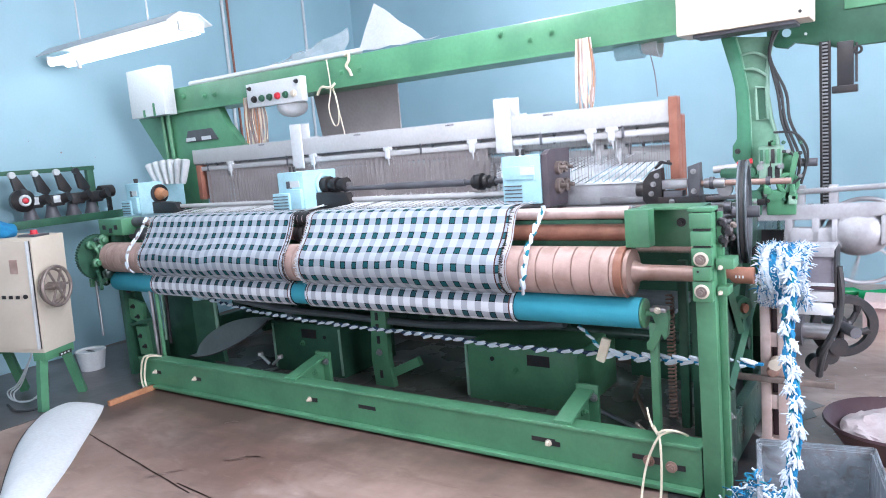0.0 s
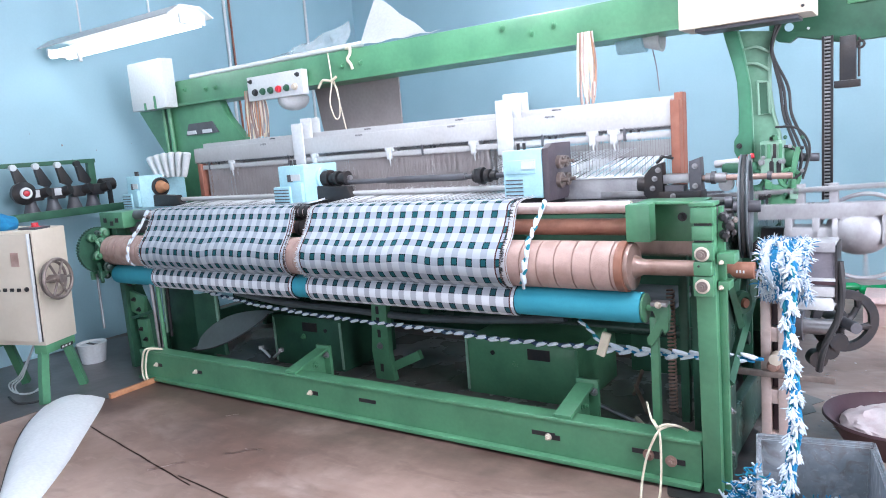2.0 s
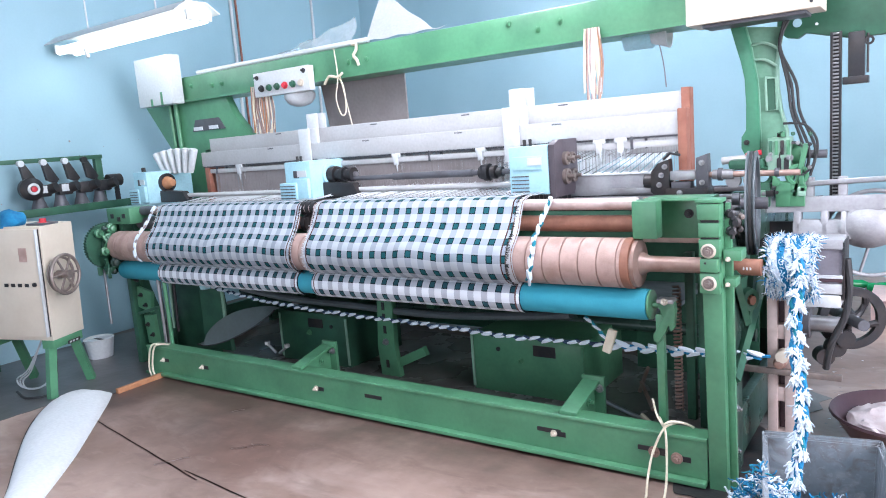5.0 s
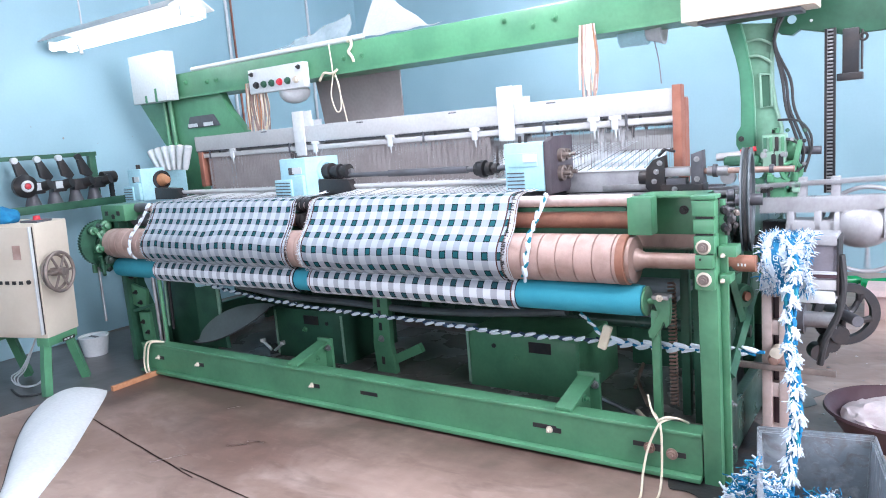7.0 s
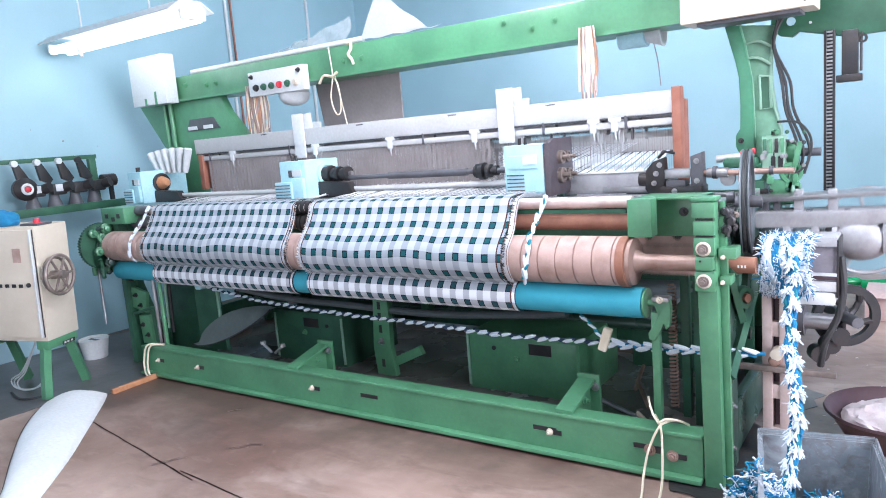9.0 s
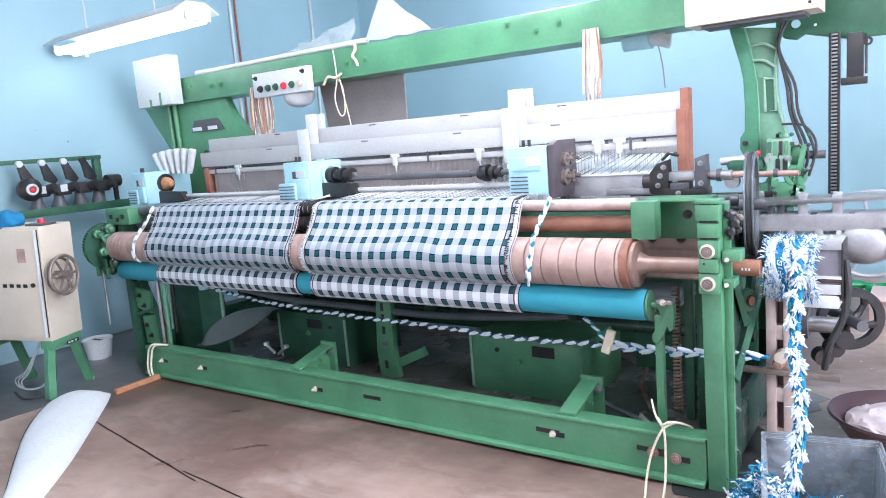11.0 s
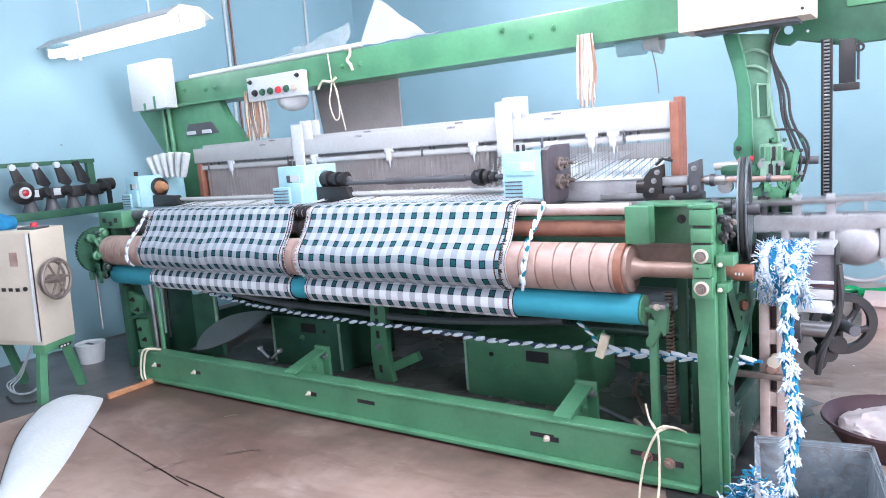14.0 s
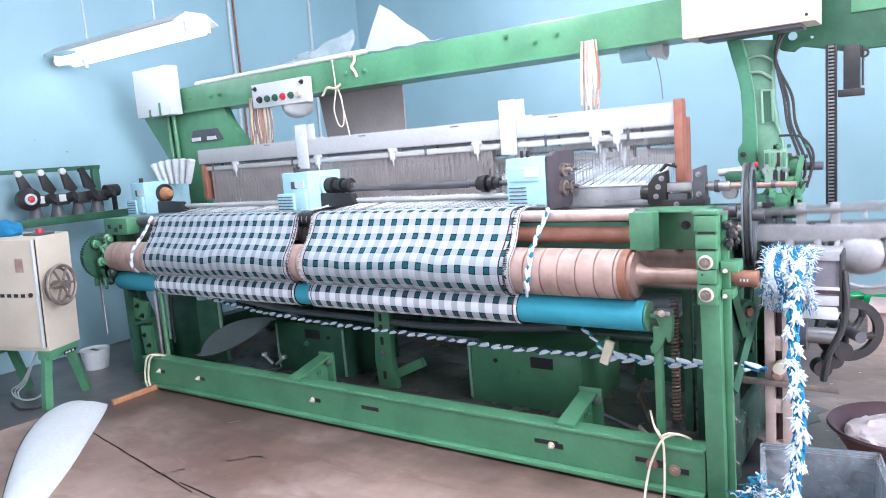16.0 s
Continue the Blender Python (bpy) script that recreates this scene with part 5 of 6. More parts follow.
    part("barrel", rod(B(), (-0.13, 0, -0.01), (0.0, 0, 0.0), 0.043, 18, 0.055), BLUE_P, t, "blue lamp barrel")
    part("bell", lathe(B(), (0.0, 0, -0.002), (1, 0, 0), [(0, 0.035), (0.03, 0.042), (0.08, 0.062), (0.082, 0.05), (0.05, 0.03)], 20), WHITE, t)
    part("wire", sweep(B(), smooth_path([(0.03, 0, -0.03), (0.05, 0, -0.13), (0.06, 0, -0.24)], 5), 0.003, 5), DRUM, t)
    t = thing("grey_board", "grey-brown board hung behind the arch", "board", (-3.34, 3.475, 1.42))
    part("panel", plate(B(), [(0, 0.50), (0.72, 0.47), (0.72, -0.02), (0.08, 0.0)], 0, 0.012, 0.002), BOARD, t)
    t = thing("dobby_platform", "dark green steel dobby platform above the loom end", "platform", (0, 3.5, 0))
    part("deck", plate(B(), [(-0.58, 1.90), (-0.58, 1.66), (-0.545, 1.625), (-0.50, 1.615), (-0.47, 1.635), (-0.30, 1.59), (1.2, 1.59), (1.2, 1.90)], 0, 0.05, 0.004), GREEN_D, t)
    part("deck", box(B(), (-0.58, 0.05, 1.86), (1.2, 0.7, 1.9), bevel=0.004), GREEN_D, t)
    part("hole", rod(B(), (-0.50, -0.004, 1.68), (-0.50, 0.002, 1.68), 0.018, 16), WALLPAINT, t)
    part("hole", rod(B(), (-0.425, -0.004, 1.665), (-0.425, 0.002, 1.665), 0.006, 10), WHITE, t)
    part("plate", box(B(), (-0.28, -0.012, 1.74), (0.0, 0.0, 1.86), bevel=0.004), GREEN, t)
    for x in (0.9,):
        part("post", box(B(), (x, 0.0, 0), (x + 0.08, 0.08, 1.62), bevel=0.004), GREEN_D, t)
    t = thing("solenoid_bracket", "black solenoid bracket under the platform", "bracket", (-0.27, 3.48, 1.40))
    part("body", box(B(), (-0.035, -0.02, 0.01), (0.025, 0.03, 0.21), bevel=0.004), BLACK, t)
    part("foot", box(B(), (-0.055, -0.025, 0.0), (0.04, 0.035, 0.03), bevel=0.004), BLACK, t)
    part("pin", rod(B(), (0.035, 0.0, 0.04), (0.035, 0.0, 0.2), 0.005, 8), BLACK, t)
    part("eye", ring(B(), (0.04, -0.01, 0.17), (0, 1, 0), 0.014, 0.005, 16, 6), BLACK, t)
    t = thing("drive_chain", "black roller chain running up to the dobby", "chain", (-0.35, 3.47, 0.93))
    for k in range(46):
        bm = B()
        z = k * 0.015
        box(bm, (-0.014, -0.006, z + 0.004), (0.014, 0.006, z + 0.011), bevel=0.002)
        part("link", bm, STEEL, t)
    for x in (-0.021, 0.012):
        part("side_plate", box(B(), (x, -0.009, 0.0), (x + 0.010, 0.012, 0.69), bevel=0.002), BLACK, t)
    part("backing", box(B(), (-0.016, 0.008, 0.0), (0.016, 0.012, 0.69)), BLACK, t)
    # cables down the pillar
    for k, (dx, b) in enumerate(((0, 0.02), (0.03, 0.05), (0.012, 0.035))):
        t = thing("black_cable", "black electric cable running down the arch pillar", "cable", (-0.50 + dx, 3.26, 1.70), "cables on the arch pillar")
        part("sheath", sweep(B(), smooth_path([(0, 0, 0.02), (-0.01 - b, 0, -0.12), (0.0, -0.01, -0.28), (0.015, -0.01, -0.4), (0.05 + b * 0.4, 0, -0.55), (0.05, 0, -0.66)], 7), 0.006, 6), RUBBER, t)


arch_fittings()


def pillar_mechanism():
    t = thing("let_off_gear", "green cast gear brackets with a dark stub shaft", "gear bracket", (-0.46, 3.22, 1.06))
    part("shaft", rod(B(), (0.02, 0.06, 0.068), (0.10, 0.06, 0.066), 0.017, 14), GREY_D, t, "dark stub shaft")
    part("hub", lathe(B(), (-0.04, 0.05, 0.07), (1, 0, 0), [(0, 0.03), (0.03, 0.05), (0.05, 0.05), (0.06, 0.03)], 20), GREEN, t)
    part("wheel", ring(B(), (-0.02, 0, 0.07), (0.6, -1, 0), 0.05, 0.006, 24, 6), BLACK, t)
    for x, h in ((-0.13, 0.13), (-0.05, 0.10), (0.0, 0.12)):
        bm = B()
        ring(bm, (x, -0.02, -0.01), (0.2, -1, 0), 0.035, 0.010, 20, 6)
        box(bm, (x - 0.03, -0.03, -0.14), (x + 0.03, 0.0, -0.04), bevel=0.006)
        part("yoke", bm, GREEN_D if x < -0.1 else GREEN, t)
    part("lever", box(B(), (0.0, -0.03, -0.10), (0.02, -0.01, 0.12), Matrix.Rotation(radians(12), 4, "Y"), 0.004), GREEN, t)
    for x in (-0.1, -0.03):
        bolt(t, (x, -0.02, 0.06), r=0.012)
    body = part("casting", box(B(), (-0.108, -0.03, 0.002), (-0.022, 0.05, 0.145), bevel=0.006), SAGE, t, "pale green casting")
    for x0, x1 in ((-0.073, -0.056), (-0.046, -0.028)):
        bm = B()
        zb, zt, r = 0.005, 0.064, (x1 - x0) / 2
        plate(bm, [(x0, zb), (x1, zb)] + [((x0 + x1) / 2 + r * math.cos(c), zt - r + r * math.sin(c)) for c in [math.pi * k / 8 for k in range(9)]], -0.034, -0.0305)
        part("arched_opening", bm, BLACK, body)
    for k in range(4):
        part("casting_rib", box(B(), (-0.103 + 0.022 * k, -0.036, 0.075), (-0.090 + 0.022 * k, -0.029, 0.133), bevel=0.002), (GREEN_D, GREEN, BLACK, GREEN)[k], body)
    rnd = random.Random(31)
    for k in range(9):
        x, z = rnd.uniform(-0.14, 0.05), rnd.uniform(-0.14, 0.16)
        part("fitting", box(B(), (x, -0.04, z), (x + rnd.uniform(0.012, 0.035), -0.01, z + rnd.uniform(0.01, 0.05)), bevel=0.003), rnd.choice((BLACK, SAGE, GREEN, GREEN_D)), t)
        bolt(t, (rnd.uniform(-0.14, 0.06), -0.045, rnd.uniform(-0.14, 0.16)), r=0.0055, mat=rnd.choice((GREEN_D, BLACK, STEEL)))
    part("cable", sweep(B(), smooth_path([(-0.05, -0.02, 0.20), (0.03, -0.03, 0.19), (0.075, -0.03, 0.12), (0.06, -0.03, 0.03), (0.01, -0.03, -0.02)], 8), 0.005, 6), RUBBER, t)


pillar_mechanism()


# ---- yarn waste rope ----
def tuft(bm, p, d, L, r):
    sweep(bm, [p, p + d * L * 0.5 + Vector((0, 0, r)), p + d * L], [r, r * 1.0, r * 0.45], 4)


def leaf(bm, c, d, w, L, g):
    sweep(bm, [c - d * L * 0.5 - w * 0.5, c - d * L * 0.2 - w * 0.15, c + d * L * 0.2 + w * 0.2, c + d * L * 0.5 + w * 0.5], [g * 0.55, g, g * 0.95, g * 0.5], 6)


def braided_rope(path, r, pitch, label, core, between, seed, rows=1):
    """A chained rope: slanting white loops of yarn drawn one through the next over a thin darker core."""
    rnd = random.Random(seed)
    t = thing("yarn_rope", label, "rope", path[0], "ropes of waste yarn")
    path = smooth_path([Vector(p) - Vector(path[0]) for p in path], 16)
    s = [0.0]
    for a, b in zip(path, path[1:]):
        s.append(s[-1] + (b - a).length)

    def at(q):
        return Vector([float(np.interp(q, s, [p[k] for p in path])) for k in range(3)])
    part("core", sweep(B(), path, r * 0.36, 6), core, t)
    white, dark = B(), B()
    q, k = pitch * 0.5, 0
    while q < s[-1] - pitch * 0.4:
        d = (at(q + 0.01) - at(q - 0.01)).normalized()
        side = d.cross(Vector((0.25, 0.95, 0.15))).normalized()
        out = side.cross(d).normalized()
        if out.y > 0:
            out = -out
        for row in range(rows):
            sg = (1 if k % 2 else -1) if rows == 1 else (1 if row else -1)
            c = at(q + row * pitch * 0.5) + out * r * 0.3 + side * sg * r * (0.12 if rows == 1 else 0.5)
            for _ in range(3):
                leaf(white, c + Vector([rnd.gauss(0, r * 0.13) for _ in range(3)]), d, side * r * rnd.uniform(0.5, 1.1) * (1 if rows == 1 else -sg), pitch * rnd.uniform(0.72, 0.95), r * rnd.uniform(0.34, 0.46))
            c2 = at(q + pitch * 0.5) + out * r * 0.2 - side * sg * r * 0.3
            leaf(dark, c2, d, side * -r * 0.8, pitch * 0.6, r * rnd.uniform(0.3, 0.42))
        q += pitch * rnd.uniform(0.92, 1.08)
        k += 1
    tagged(part("white_braid", white, YARN_W, t), kind="stuff")
    tagged(part("dark_braid", dark, between, t), kind="stuff")


def clump_rope(path, r, pitch, seed, label):
    """A thick chain of waste yarn: shaggy white clumps on a cord of blue strands."""
    rnd = random.Random(seed)
    t = thing("yarn_rope", label, "rope", path[0], "ropes of waste yarn")
    path = smooth_path([Vector(p) - Vector(path[0]) for p in path], 14)
    s = [0.0]
    for a, b in zip(path, path[1:]):
        s.append(s[-1] + (b - a).length)

    def at(q):
        return Vector([float(np.interp(q, s, [p[k] for p in path])) for k in range(3)])
    for k in range(7):
        pts = []
        for i in range(int(s[-1] / 0.012) + 2):
            q = min(i * 0.012, s[-1])
            a = q * 12 + k * 0.9
            pts.append(at(q) + r * (0.42 + 0.2 * math.sin(q * 55 + k * 2)) * Vector((math.cos(a), math.sin(a), 0)))
        part("strand", sweep(B(), pts, r * rnd.uniform(0.17, 0.28), 6), YARN_T if k % 3 == 1 else YARN_B, t)
    white, blue = B(), B()
    q, sg = 0.0, 1
    while q < s[-1]:
        d = (at(q + 0.01) - at(q - 0.01)).normalized()
        sg = -sg
        c0 = at(q) + Vector((sg * 0.28 * r, -0.35 * r, 0))
        for m in range(64):
            a = rnd.uniform(0, 2 * math.pi)
            o = Vector((math.cos(a), math.sin(a), rnd.gauss(0, 0.3)))
            w = (o * rnd.uniform(0.1, 1.0) + Vector((rnd.gauss(0, 0.3), 0, rnd.gauss(0.0, 0.35)))) * r
            leaf(white, c0 + o * r * rnd.uniform(0.2, 0.6) + d * rnd.gauss(0, pitch * 0.15), d, w, pitch * rnd.uniform(0.25, 0.6), r * rnd.uniform(0.07, 0.17))
        for m in range(6):
            a = rnd.uniform(0, 2 * math.pi)
            o = Vector((math.cos(a), math.sin(a), 0))
            leaf(blue, at(q + pitch * 0.5) + o * r * 0.55, d, o * r * rnd.uniform(-0.2, 0.6), pitch * rnd.uniform(0.4, 0.8), r * rnd.uniform(0.10, 0.18))
        q += pitch * rnd.uniform(0.85, 1.15)
    tagged(part("white_fluff", white, YARN_W, t), kind="stuff")
    tagged(part("blue_fluff", blue, YARN_B, t), kind="stuff")


braided_rope([(-3.66, 2.66, 0.54), (-3.2, 2.64, 0.49), (-2.66, 2.62, 0.462), (-1.93, 2.62, 0.445), (-1.50, 2.62, 0.43), (-1.04, 2.62, 0.441)], 0.017, 0.058, "thin chained white and navy yarn rope stretched under the cloth roll", YARN_D, YARN_D, 21)
braided_rope([(-1.06, 2.62, 0.441), (-0.77, 2.61, 0.448), (-0.46, 2.60, 0.462)], 0.019, 0.062, "blue and white chained yarn rope leading to the winding drum", YARN_B, YARN_B, 22, 2)
clump_rope([(-0.39, 2.62, 0.86), (-0.36, 2.555, 0.80), (-0.36, 2.50, 0.70), (-0.352, 2.42, 0.58), (-0.335, 2.36, 0.49), (-0.318, 2.30, 0.41), (-0.318, 2.25, 0.30), (-0.325, 2.16, 0.17)], 0.027, 0.047, 2, "thick shaggy blue and white yarn rope hanging into the tub")
braided_rope([(-1.29, 2.63, 1.036), (-1.275, 2.605, 1.03), (-1.285, 2.575, 0.985), (-1.30, 2.54, 0.93), (-1.305, 2.50, 0.886), (-1.29, 2.452, 0.84), (-1.298, 2.441, 0.79), (-1.31, 2.446, 0.75), (-1.33, 2.48, 0.70)], 0.019, 0.05, "flat braided white and teal yarn rope looped round the take-up roller", YARN_W, YARN_T, 23)
braided_rope([(-3.99, 2.62, 1.03), (-4.00, 2.60, 1.01), (-4.0, 2.54, 0.93), (-4.01, 2.47, 0.85), (-4.0, 2.442, 0.79), (-4.0, 2.446, 0.74), (-3.99, 2.47, 0.71)], 0.017, 0.05, "pale braided yarn rope looped round the take-up roller end", YARN_W, HEDDLE, 24)
braided_rope([(-1.15, 2.60, 0.555), (-1.10, 2.60, 0.51), (-1.04, 2.60, 0.445)], 0.014, 0.045, "short yarn tail tied to the rope", YARN_T, YARN_T, 25)


def rope_wrap():
    """Yarn wound thickly over the winding drum."""
    t = thing("yarn_winding", "shaggy blue and white yarn wound over the drum", "yarn", (-0.39, 2.66, 0.775))
    rnd = random.Random(9)
    for k in range(5):
        y = -0.055 + 0.0275 * k
        bm = B()
        x = -0.045 + k * 0.024
        pts = [(x + 0.012 * math.sin(a * 2), 0.088 * math.cos(a), 0.088 * math.sin(a)) for a in [2 * math.pi * i / 28 for i in range(29)]]
        sweep(bm, pts, 0.020, 6)
        part("coil", bm, YARN_B if k % 2 else YARN_W, t)
    w, b = B(), B()
    for k in range(4200):
        a = rnd.uniform(0, 2 * math.pi)
        p = Vector((rnd.uniform(-0.078, 0.078), 0.098 * math.cos(a), 0.098 * math.sin(a)))
        d = Vector((rnd.gauss(0, 0.7), 0.15 * math.cos(a) + rnd.gauss(0, 0.5), 0.15 * math.sin(a) + rnd.gauss(-0.3, 0.6))).normalized()
        tuft(b if (abs(p.x - 0.012) < 0.016 and rnd.random() < 0.75) or rnd.random() < 0.27 else w, p, d, rnd.uniform(0.012, 0.032), rnd.uniform(0.0009, 0.0024))
    tagged(part("tufts_white", w, YARN_W, t), kind="stuff")
    tagged(part("tufts_blue", b, YARN_B, t), kind="stuff")


rope_wrap()


def yarn_pile():
    t = thing("yarn_pile", "heap of tangled blue and white waste yarn in the tub", "yarn", (-0.35, 2.02, 0.06))
    rnd = random.Random(12)
    for m, n in ((YARN_B, 2000), (YARN_T, 500), (YARN_W, 2200)):
        bm = B()
        for k in range(n):
            a, q = rnd.uniform(0, 6.28), math.sqrt(rnd.random())
            if k % 5 < 3:      # heaped up over the tub's edge
                c = Vector((-0.035 + 0.135 * q * math.cos(a), 0.0 + 0.18 * q * math.sin(a), 0.285 * (1 - q * q * 0.9) * rnd.uniform(0.25, 1.05) - 0.04))
            else:              # lying lower inside the tub
                c = Vector((0.14 + 0.11 * q * math.cos(a), 0.02 + 0.22 * q * math.sin(a), 0.16 * (1 - q * q * 0.6) * rnd.uniform(0.5, 1.05)))
            c.z = max(c.z, -0.03)
            d = Vector((rnd.gauss(0, 1), rnd.gauss(0, 1), rnd.gauss(0, 0.6))).normalized()
            pts = [c]
            for j in range(4):
                d = (d + Vector((rnd.gauss(0, 0.9), rnd.gauss(0, 0.9), rnd.gauss(0, 0.6)))).normalized()
                pts.append(pts[-1] + d * rnd.uniform(0.006, 0.012))
            sweep(bm, smooth_path(pts, 2), rnd.uniform(0.0013, 0.0030), 4)
        tagged(part("tangle", bm, m, t), kind="stuff")


yarn_pile()


# ---- the right-hand side on the floor ----
def right_floor():
    t = thing("waste_tub", "dusty dark grey plastic tub on the floor", "tub", (-0.213, 2.023, 0))
    t.rotation_euler = (0, 0, radians(10.5))
    bm = B()
    o = [(-0.135, -0.27), (0.135, -0.27), (0.135, 0.27), (-0.135, 0.27)]
    def loop(s, z, d=0.0):
        return [bm.verts.new((x * s + math.copysign(d, x), y * s + math.copysign(d, y), z)) for x, y in o]
    rings = [loop(0.98, 0.0), loop(1.12, 0.30), loop(1.12, 0.30, 0.014), loop(1.12, 0.312, 0.014), loop(1.12, 0.312, -0.008), loop(0.97, 0.012, -0.008)]
    for a, b in zip(rings, rings[1:]):
        for k in range(4):
            bm.faces.new((a[k], a[(k + 1) % 4], b[(k + 1) % 4], b[k]))
    bm.faces.new(rings[0]), bm.faces.new(rings[-1])
    bmesh.ops.bevel(bm, geom=list(bm.edges), offset=0.004, segments=2, affect="EDGES")
    part("tub", bm, TRAY, t)
    for y in (-0.318, 0.318):
        part("grip", box(B(), (-0.07, y - 0.012, 0.285), (0.07, y + 0.012, 0.30), bevel=0.004), TRAY, t)
    t = thing("wash_bowl", "maroon plastic bowl with pale waste in it on the floor", "bowl", (-0.075, 3.10, 0))
    part("bowl", lathe(B(), (0, 0, 0), (0, 0, 1), [(0, 0.17), (0.11, 0.24), (0.12, 0.256), (0.13, 0.252), (0.122, 0.234), (0.03, 0.17), (0.03, 0.0)], 44), MAROON, t)
    bm = B()
    bmesh.ops.create_icosphere(bm, subdivisions=4, radius=0.205, matrix=Matrix.Translation((0.01, 0.02, 0.075)) @ Matrix.Diagonal((1, 1, 0.24, 1)))
    for v in bm.verts:
        v.co += Vector(noise.noise_vector(v.co * 16)) * 0.022 + Vector(noise.noise_vector(v.co * 55)) * 0.010
    part("waste", bm, LINT, t, "pale pinkish fluffy waste")
    t = thing("carton", "pale pink cardboard carton on the floor", "carton", (-0.300, 4.89, 0))
    part("body", box(B(), (0, 0, 0), (0.45, 0.3, 0.175), bevel=0.004), PINK, t)
    part("flap", box(B(), (0.0, -0.05, 0.172), (0.45, 0.0, 0.178), Matrix.Translation((0, 0, 0.175)) @ Matrix.Rotation(radians(30), 4, "X") @ Matrix.Translation((0, 0, -0.175))), PINK, t)
    for x, y, rz in ((-0.46, 5.83, 20), (-0.28, 5.70, -25), (-0.23, 5.81, 40)):
        b = thing("green_bottle", "green glass bottle lying on the floor behind the carton", "bottle", (x, y, 0.034), "green bottles")
        b.rotation_euler = (0, radians(90), radians(rz - 10))
        part("glass", lathe(B(), (0, 0, 0), (0, 0, 1), [(-0.1, 0.028), (-0.095, 0.033), (0.05, 0.033), (0.09, 0.014), (0.14, 0.012), (0.142, 0.0)], 18), PLASTIC_G, b)
        part("cap", rod(B(), (0, 0, 0.14), (0, 0, 0.155), 0.014, 12), RED, b)
    # winding drum with its slotted post
    t = thing("winding_drum", "grey winding drum box on a slotted steel post", "winding drum", (-0.45, 2.70, 0))
    part("box", box(B(), (-0.02, -0.02, 0.675), (0.205, 0.14, 0.865), bevel=0.012), DRUM, t)
    part("front_strip", box(B(), (0.10, -0.028, 0.735), (0.205, -0.018, 0.745)), WHITE, t)
    part("front_strip", box(B(), (0.08, -0.026, 0.68), (0.205, -0.018, 0.715), bevel=0.003), SHAFT, t)
    part("lid", box(B(), (0.06, -0.03, 0.835), (0.205, 0.10, 0.87), bevel=0.006), ALU, t)
    part("drawer", box(B(), (0.03, -0.034, 0.632), (0.20, 0.09, 0.676), bevel=0.01), WHITE, t, "white plastic drawer")
    part("front_strip", box(B(), (0.08, -0.027, 0.722), (0.205, -0.019, 0.733), bevel=0.002), MAROON, t)
    part("end_cap", box(B(), (0.203, -0.028, 0.66), (0.210, 0.12, 0.86), bevel=0.003), BLACK, t)
    bm = B()
    for x in (-0.047, 0.012):
        box(bm, (x, 0.05, 0.0), (x + 0.035, 0.10, 0.68), bevel=0.004)
    for z in (0.10, 0.27, 0.39, 0.51, 0.655):
        box(bm, (-0.03, 0.055, z - 0.028), (0.03, 0.095, z + 0.028), bevel=0.004)
    for z in (0.185, 0.33, 0.45, 0.58):
        part("slot_backing", box(B(), (-0.036, 0.088, z - 0.075), (0.034, 0.097, z + 0.075)), MAROON, t)
    part("slotted_post", bm, BRIGHT, t, "slotted grey steel post")
    part("cross_bar", box(B(), (-0.14, 0.02, 0.355), (0.20, 0.04, 0.378), bevel=0.003), WORN, t, "worn brown flat cross bar")
    part("guide_knob", lathe(B(), (0.0, 0.05, 0.40), (0, -1, 0), [(0, 0.022), (0.03, 0.022), (0.035, 0.015), (0.05, 0.015), (0.052, 0.0)], 16), COPPER, t)
    part("guide_eye", lathe(B(), (0.01, 0.05, 0.43), (0, -1, 0), [(0, 0.022), (0.05, 0.022), (0.052, 0.0)], 16), CREAM, t)
    part("hose", sweep(B(), smooth_path([(0.215, 0.0, 0.80), (0.222, 0.0, 0.70), (0.21, 0.0, 0.60), (0.17, 0.0, 0.50), (0.15, 0.02, 0.40)], 8), 0.012, 8), RUBBER, t, "black rubber hose")
    # hand wheel of the let-off and its gears
    t = thing("crank_wheel", "dark green spoked hand wheel on a black shaft", "hand wheel", (-0.258, 3.15, 0.478))
    ax = Vector((0.42, -0.9, 0)).normalized()
    part("rim", lathe(B(), -ax * 0.012, ax, [(0, 0.092), (0, 0.122), (0.004, 0.126), (0.022, 0.126), (0.026, 0.122), (0.026, 0.092), (0, 0.092)], 44, False), BLACK, t)
    q = ax.to_track_quat("Z", "Y").to_matrix()
    for k in range(5):
        a = k * 2 * math.pi / 5 + 0.4
        pts = [q @ Vector((d * math.cos(a + 6 * d), d * math.sin(a + 6 * d), 0)) for d in (0.015, 0.04, 0.07, 0.098)]
        part("spoke", sweep(B(), pts, [0.018, 0.013, 0.012, 0.017], 8), BLACK, t)
    part("shaft", rod(B(), ax * 0.12, ax * -0.32 + Vector((-0.05, 0, 0)), 0.022, 16), GREY_D, t)
    part("sleeve", rod(B(), Vector((-0.16, -0.12, 0.0)), Vector((-0.02, -0.12, 0.0)), 0.032, 16), STEEL, t)
    part("sleeve", rod(B(), Vector((-0.17, -0.12, 0.0)), Vector((-0.13, -0.12, 0.0)), 0.06, 18), GREY_D, t)
    for k, (x, z) in enumerate(((-0.06, -0.10), (-0.10, -0.14), (-0.03, -0.06))):
        part("gear", lathe(B(), (x, -0.06, z), (0.5, -1, 0), [(0, 0.035), (0.05, 0.035), (0.05, 0.018)], 16), BLACK, t)
    part("bracket", box(B(), (-0.24, -0.02, -0.455), (-0.19, 0.05, 0.05), bevel=0.005), GREEN_D, t)


right_floor()


